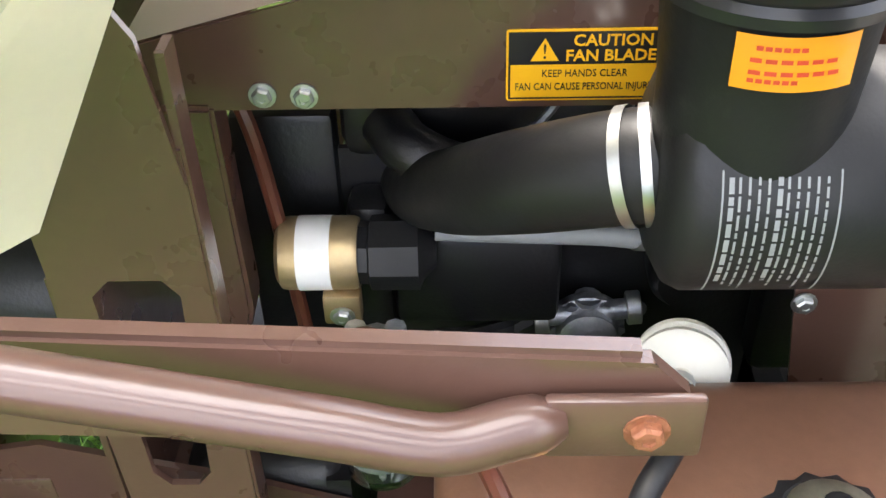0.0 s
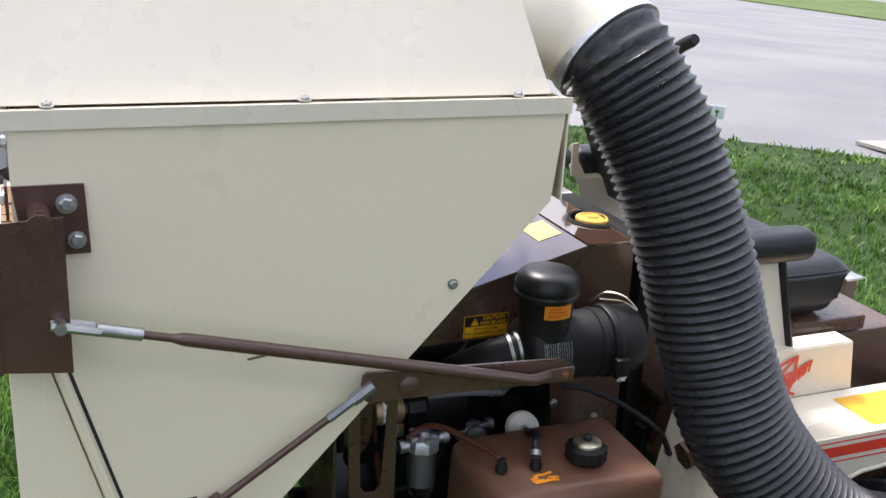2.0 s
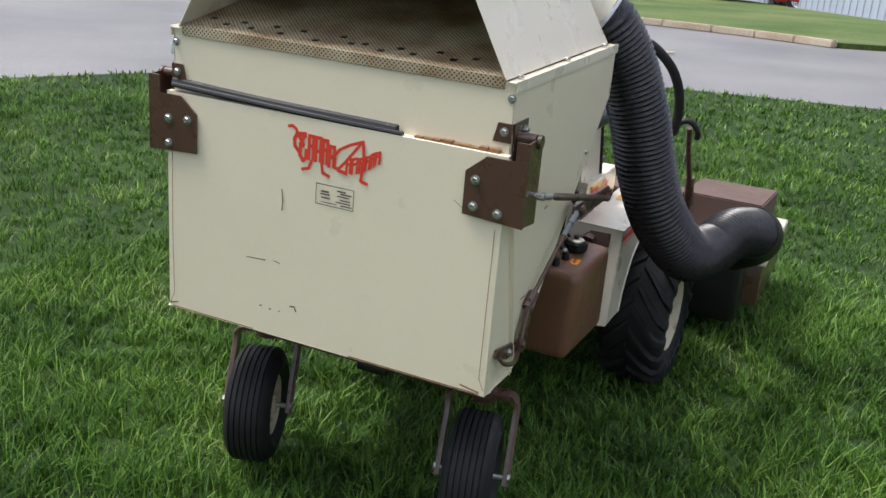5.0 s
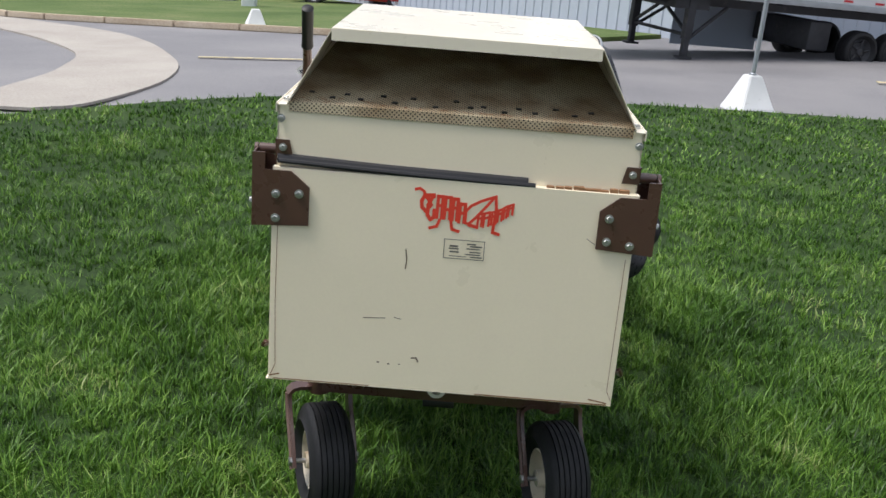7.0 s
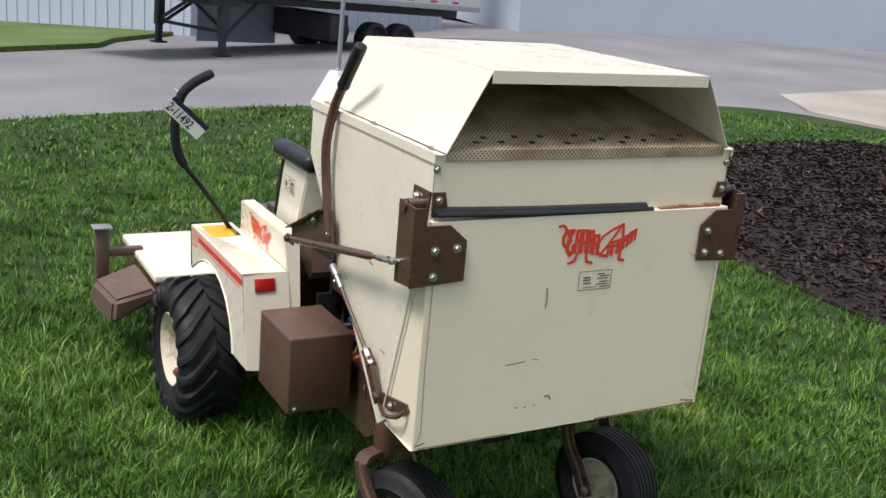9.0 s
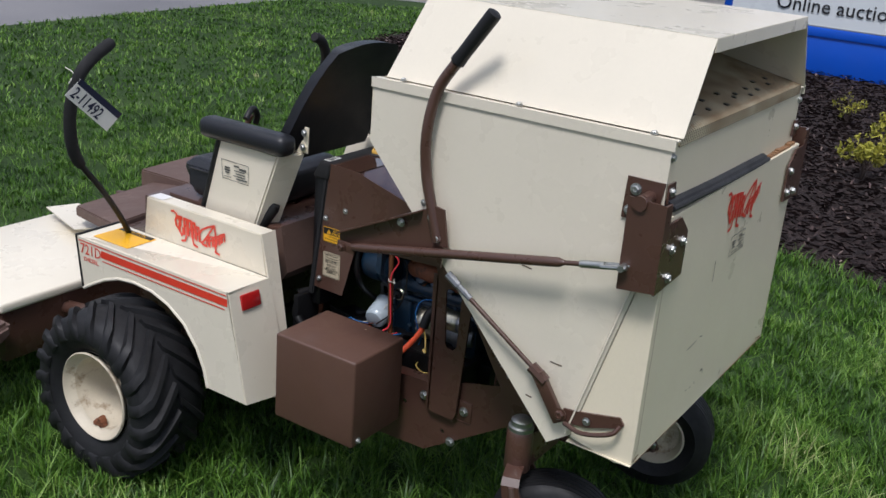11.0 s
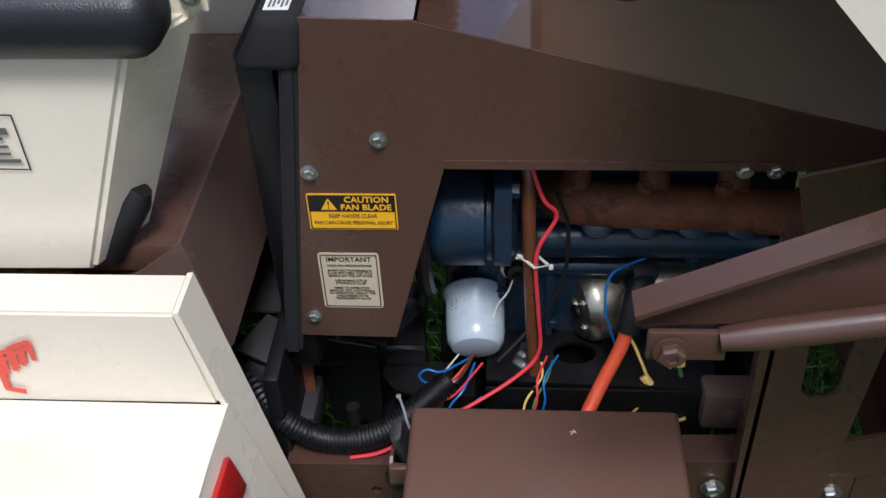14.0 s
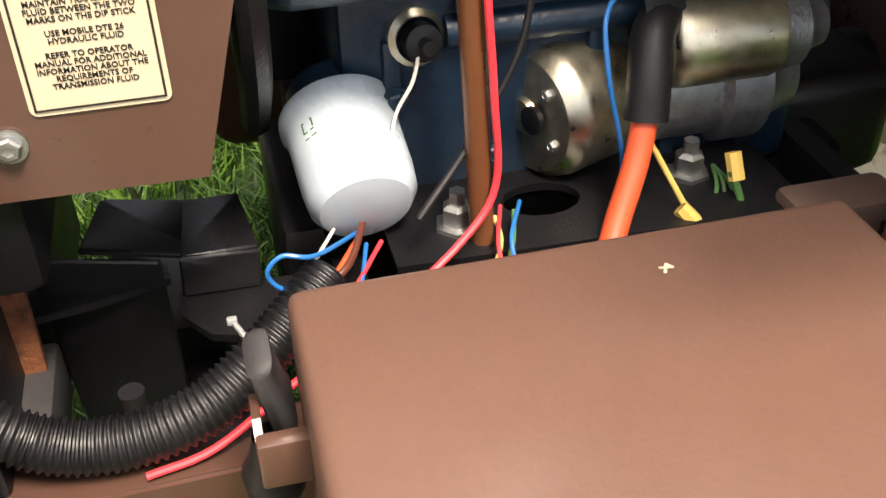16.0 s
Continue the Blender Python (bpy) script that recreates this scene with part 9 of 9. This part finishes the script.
def car(name, label, category, at, heading, paint, length, width, height, wheel_r, taillights=True):
    """A parked car: shell, glasshouse, wheels, lamps, bumper; built facing +x."""
    ob = thing(name, label, category)
    L, W = length, width / 2
    bm = B()
    side = [(-L * 0.50, 0.42), (-L * 0.505, 0.75), (-L * 0.485, 1.02), (-L * 0.40, 1.04), (L * 0.16, 1.00), (L * 0.42, 0.93), (L * 0.49, 0.78), (L * 0.50, 0.42), (L * 0.44, 0.30), (-L * 0.46, 0.30)]
    k = height / 1.75
    plate(bm, [(x, z * k) for x, z in side], (), XZ(W), 2 * W)
    bmesh.ops.bevel(bm, geom=bm.edges[:], offset=0.06, segments=3, affect="EDGES")
    body = part("body", bm, paint, ob)
    bm = B()
    lo = [(-L * 0.49, 1.0), (L * 0.20, 0.98)]
    hi = [(-L * 0.43, 1.70), (L * 0.03, 1.70)]
    vs = []
    for (x, z), w in ((lo[0], W * 0.96), (hi[0], W * 0.76), (hi[1], W * 0.76), (lo[1], W * 0.96)):
        vs.append([bm.verts.new((x, s * w, z * k)) for s in (-1, 1)])
    for a, b in zip(vs, vs[1:] + vs[:1]):
        bm.faces.new((a[0], a[1], b[1], b[0]))
    for s in (0, 1):
        bm.faces.new([v[s] for v in vs])
    bmesh.ops.recalc_face_normals(bm, faces=bm.faces[:])
    bmesh.ops.bevel(bm, geom=bm.edges[:], offset=0.05, segments=3, affect="EDGES")
    part("glasshouse", bm, TINT, ob, "dark windows")
    bm = B()
    box(bm, -L * 0.435, L * 0.04, -W * 0.78, W * 0.78, 1.67 * k, 1.74 * k, 0.03)
    roof = part("roof", bm, paint, ob)
    for s in (-1, 1):
        for x0, x1 in ((-L * 0.455, -L * 0.415), (-L * 0.20, -L * 0.185), (L * 0.06, L * 0.10)):
            bm = B()
            xb = x0 - (L * 0.03 if x0 < -L * 0.4 else -L * 0.07 if x0 > 0 else 0)
            tube(bm, [(xb, s * W * 0.955, 1.0 * k), (x0 + L * 0.02, s * W * 0.775, 1.69 * k)], 0.045, 6)
            part("pillar", bm, paint, roof)
        bm = B()
        rod(bm, (-L * 0.40, s * W * 0.66, 1.79 * k), (L * 0.0, s * W * 0.66, 1.79 * k), 0.02, 6)
        part("roof_rail", bm, GALV, roof)
        for x in (-L * 0.30, L * 0.30):
            road_wheel(ob, (x, s * (W - 0.10), wheel_r), (0, s, 0), wheel_r, 0.23, CHROME, RUBBER)
        bm = B()
        box(bm, L * 0.09, L * 0.13, s * (W + 0.02) - 0.08, s * (W + 0.02) + 0.08, 1.02 * k, 1.16 * k, 0.03)
        part("door_mirror", bm, paint, ob)
        bm = B()
        box(bm, -L * 0.515, -L * 0.455, s * W * 0.62 - 0.22, s * W * 0.62 + 0.22, 0.84 * k, 1.03 * k, 0.05, 3)
        part("tail_light", bm, TAIL, ob, "red tail light")
    bm = B()
    box(bm, -L * 0.53, -L * 0.49, -W * 0.92, W * 0.92, 0.38 * k, 0.60 * k, 0.04)
    part("rear_bumper", bm, paint, ob)
    bm = B()
    box(bm, -L * 0.513, -L * 0.507, -0.26, 0.26, 0.72 * k, 0.83 * k)
    part("number_plate", bm, SIGN_WHITE, ob)
    return turned(ob, at, heading)


hd = math.degrees(math.atan2(0.63, -0.777))
car("suv", "dark grey parked SUV with silver wheels on the street", "car", (-21.7, 33.25, terrain(-21.7, 33.25)), hd, CAR_GREY, 4.7, 1.9, 1.72, 0.37)
car("minivan", "grey parked minivan beyond the verge", "car", (-9.2, 38.5, terrain(-9.2, 38.5)), 185, CAR_SILVER, 4.8, 1.9, 1.70, 0.34)
car("red_pickup", "red parked pickup truck beyond the verge", "pickup truck", (-4.2, 36.4, terrain(-4.2, 36.4)), 178, CAR_RED, 5.2, 2.0, 1.80, 0.40)
car("pickup_truck", "dark pickup truck parked far along the driveway", "pickup truck", (25.2, 9.6, -0.06), 100, CAR_GREY, 5.2, 2.0, 1.8, 0.38)

# tractor unit with a teal cab
tu = thing("tractor_unit", "teal truck tractor with a bare rear frame", "truck")
bm = B()
box(bm, -6.6, -2.6, -1.2, 1.2, 1.1, 3.6, 0.12, 3)
cab = part("cab", bm, TEAL, tu)
bm = B()
box(bm, -2.6, 3.4, -0.45, 0.45, 0.75, 1.05, 0.03)
part("chassis_frame", bm, STEEL_DARK, tu)
bm = B()
lathe(bm, [(0, -4.8), (0.33, -4.78), (0.35, -4.7), (0.35, -3.3), (0.33, -3.22), (0, -3.2)], (0, -1.0, 0.75), (1, 0, 0), 24)
part("fuel_tank", bm, CHROME, tu, "polished round fuel tank")
for x in (-6.0, 0.4, 1.8):
    for s in (-1, 1):
        road_wheel(tu, (x, s * 0.95, 0.5), (0, s, 0), 0.5, 0.40, CHROME, RUBBER)
for x in (-1.4, -1.0):
    bm = B()
    rod(bm, (x, -0.5, 1.0), (x + 0.5, -0.5, 3.3), 0.07, 8)
    part("exhaust_stack", bm, STEEL_DARK, tu)
bm = B()
box(bm, 3.1, 3.25, -1.1, 1.1, 0.45, 1.15, 0.02)
part("mud_flap", bm, CLAD_WHITE, tu, "white mud flap")
turned(tu, (-55.0, 69.5, terrain(-55.0, 69.5)), 20)

# verge clutter: pedestal, white tank, hedge, evergreen
pd = thing("utility_pedestal", "white utility pedestal standing on the verge", "utility box", (-7.0, 30.2, terrain(-7.0, 30.2)))
bm = B()
box(bm, -0.22, 0.22, -0.18, 0.18, -0.05, 0.92, 0.03, 3)
part("cabinet", bm, CLAD_WHITE, pd)
bm = B()
box(bm, -0.24, 0.24, -0.20, 0.20, 0.90, 0.97, 0.02)
part("lid", bm, CLAD_WHITE, pd)
wt = thing("white_tank", "long white tank lying on the verge", "tank", (-9.3, 34.5, terrain(-9.3, 34.5)))
bm = B()
lathe(bm, [(0, -0.95), (0.16, -0.93), (0.26, -0.82), (0.29, -0.66), (0.29, 0.66), (0.26, 0.82), (0.16, 0.93), (0, 0.95)], (0, 0, 0.30), (1, 0.05, 0), 28)
part("shell", bm, CLAD_WHITE, wt)
for x in (-0.5, 0.5):
    bm = B()
    box(bm, x - 0.05, x + 0.05, -0.22, 0.22, -0.08, 0.12, 0.01)
    part("cradle", bm, STEEL_DARK, wt)


def hedge(name, label, category, spots, r, count, leaf, seed, squash=1.0):
    """A mass of foliage on short stems at several spots."""
    ob = thing(name, label, category, (spots[0][0], spots[0][1], terrain(spots[0][0], spots[0][1])))
    ox, oy, oz = ob.location
    rng = random.Random(seed)
    cl = []
    bm = B()
    for x, y in spots:
        z = terrain(x, y) - oz
        tube(bm, [(x - ox, y - oy, z - 0.2), (x - ox, y - oy, z + r * 1.2)], 0.1, 6, radii=[0.12, 0.04])
        for k in range(9):
            h = rng.uniform(0.15, 1.75)
            w = r * (1.05 - 0.5 * h / 1.75)
            a = rng.uniform(0, 6.28)
            cl.append((x - ox + w * 0.6 * math.cos(a), y - oy + w * 0.6 * math.sin(a), z + r * h * squash, w * 0.55))
    part("stems", bm, BARK, ob)
    lv = raw_mesh("foliage", [leaf_cloud(cl, count, leaf, seed)], LEAF)
    lv.parent = ob
    return ob


hedge("hedge", "dark leafy thicket beyond the verge", "hedge", [(-26 + 2.1 * k, 58 - 0.9 * k + (k % 3) * 0.7) for k in range(2, 9)], 1.9, 13000, 0.20, 31)
ev = thing("evergreen_bush", "dark conical evergreen bush before the teal building", "bush", (-33.2, 66.0, terrain(-33.2, 66.0)))
bm = B()
tube(bm, [(0, 0, -0.2), (0, 0, 3.4)], 0.1, 8, radii=[0.18, 0.03])
part("stem", bm, BARK, ev)
rng = random.Random(12)
cl = []
for k in range(46):
    h = rng.uniform(0.1, 1.0)
    w = 1.55 * (1 - h) ** 0.6 + 0.1
    a = rng.uniform(0, 6.28)
    cl.append((w * 0.7 * math.cos(a), w * 0.7 * math.sin(a), 0.2 + 3.9 * h, 0.25 + w * 0.35))
lv = raw_mesh("foliage", [leaf_cloud(cl, 7000, 0.12, 40)], LEAF)
lv.parent = ev
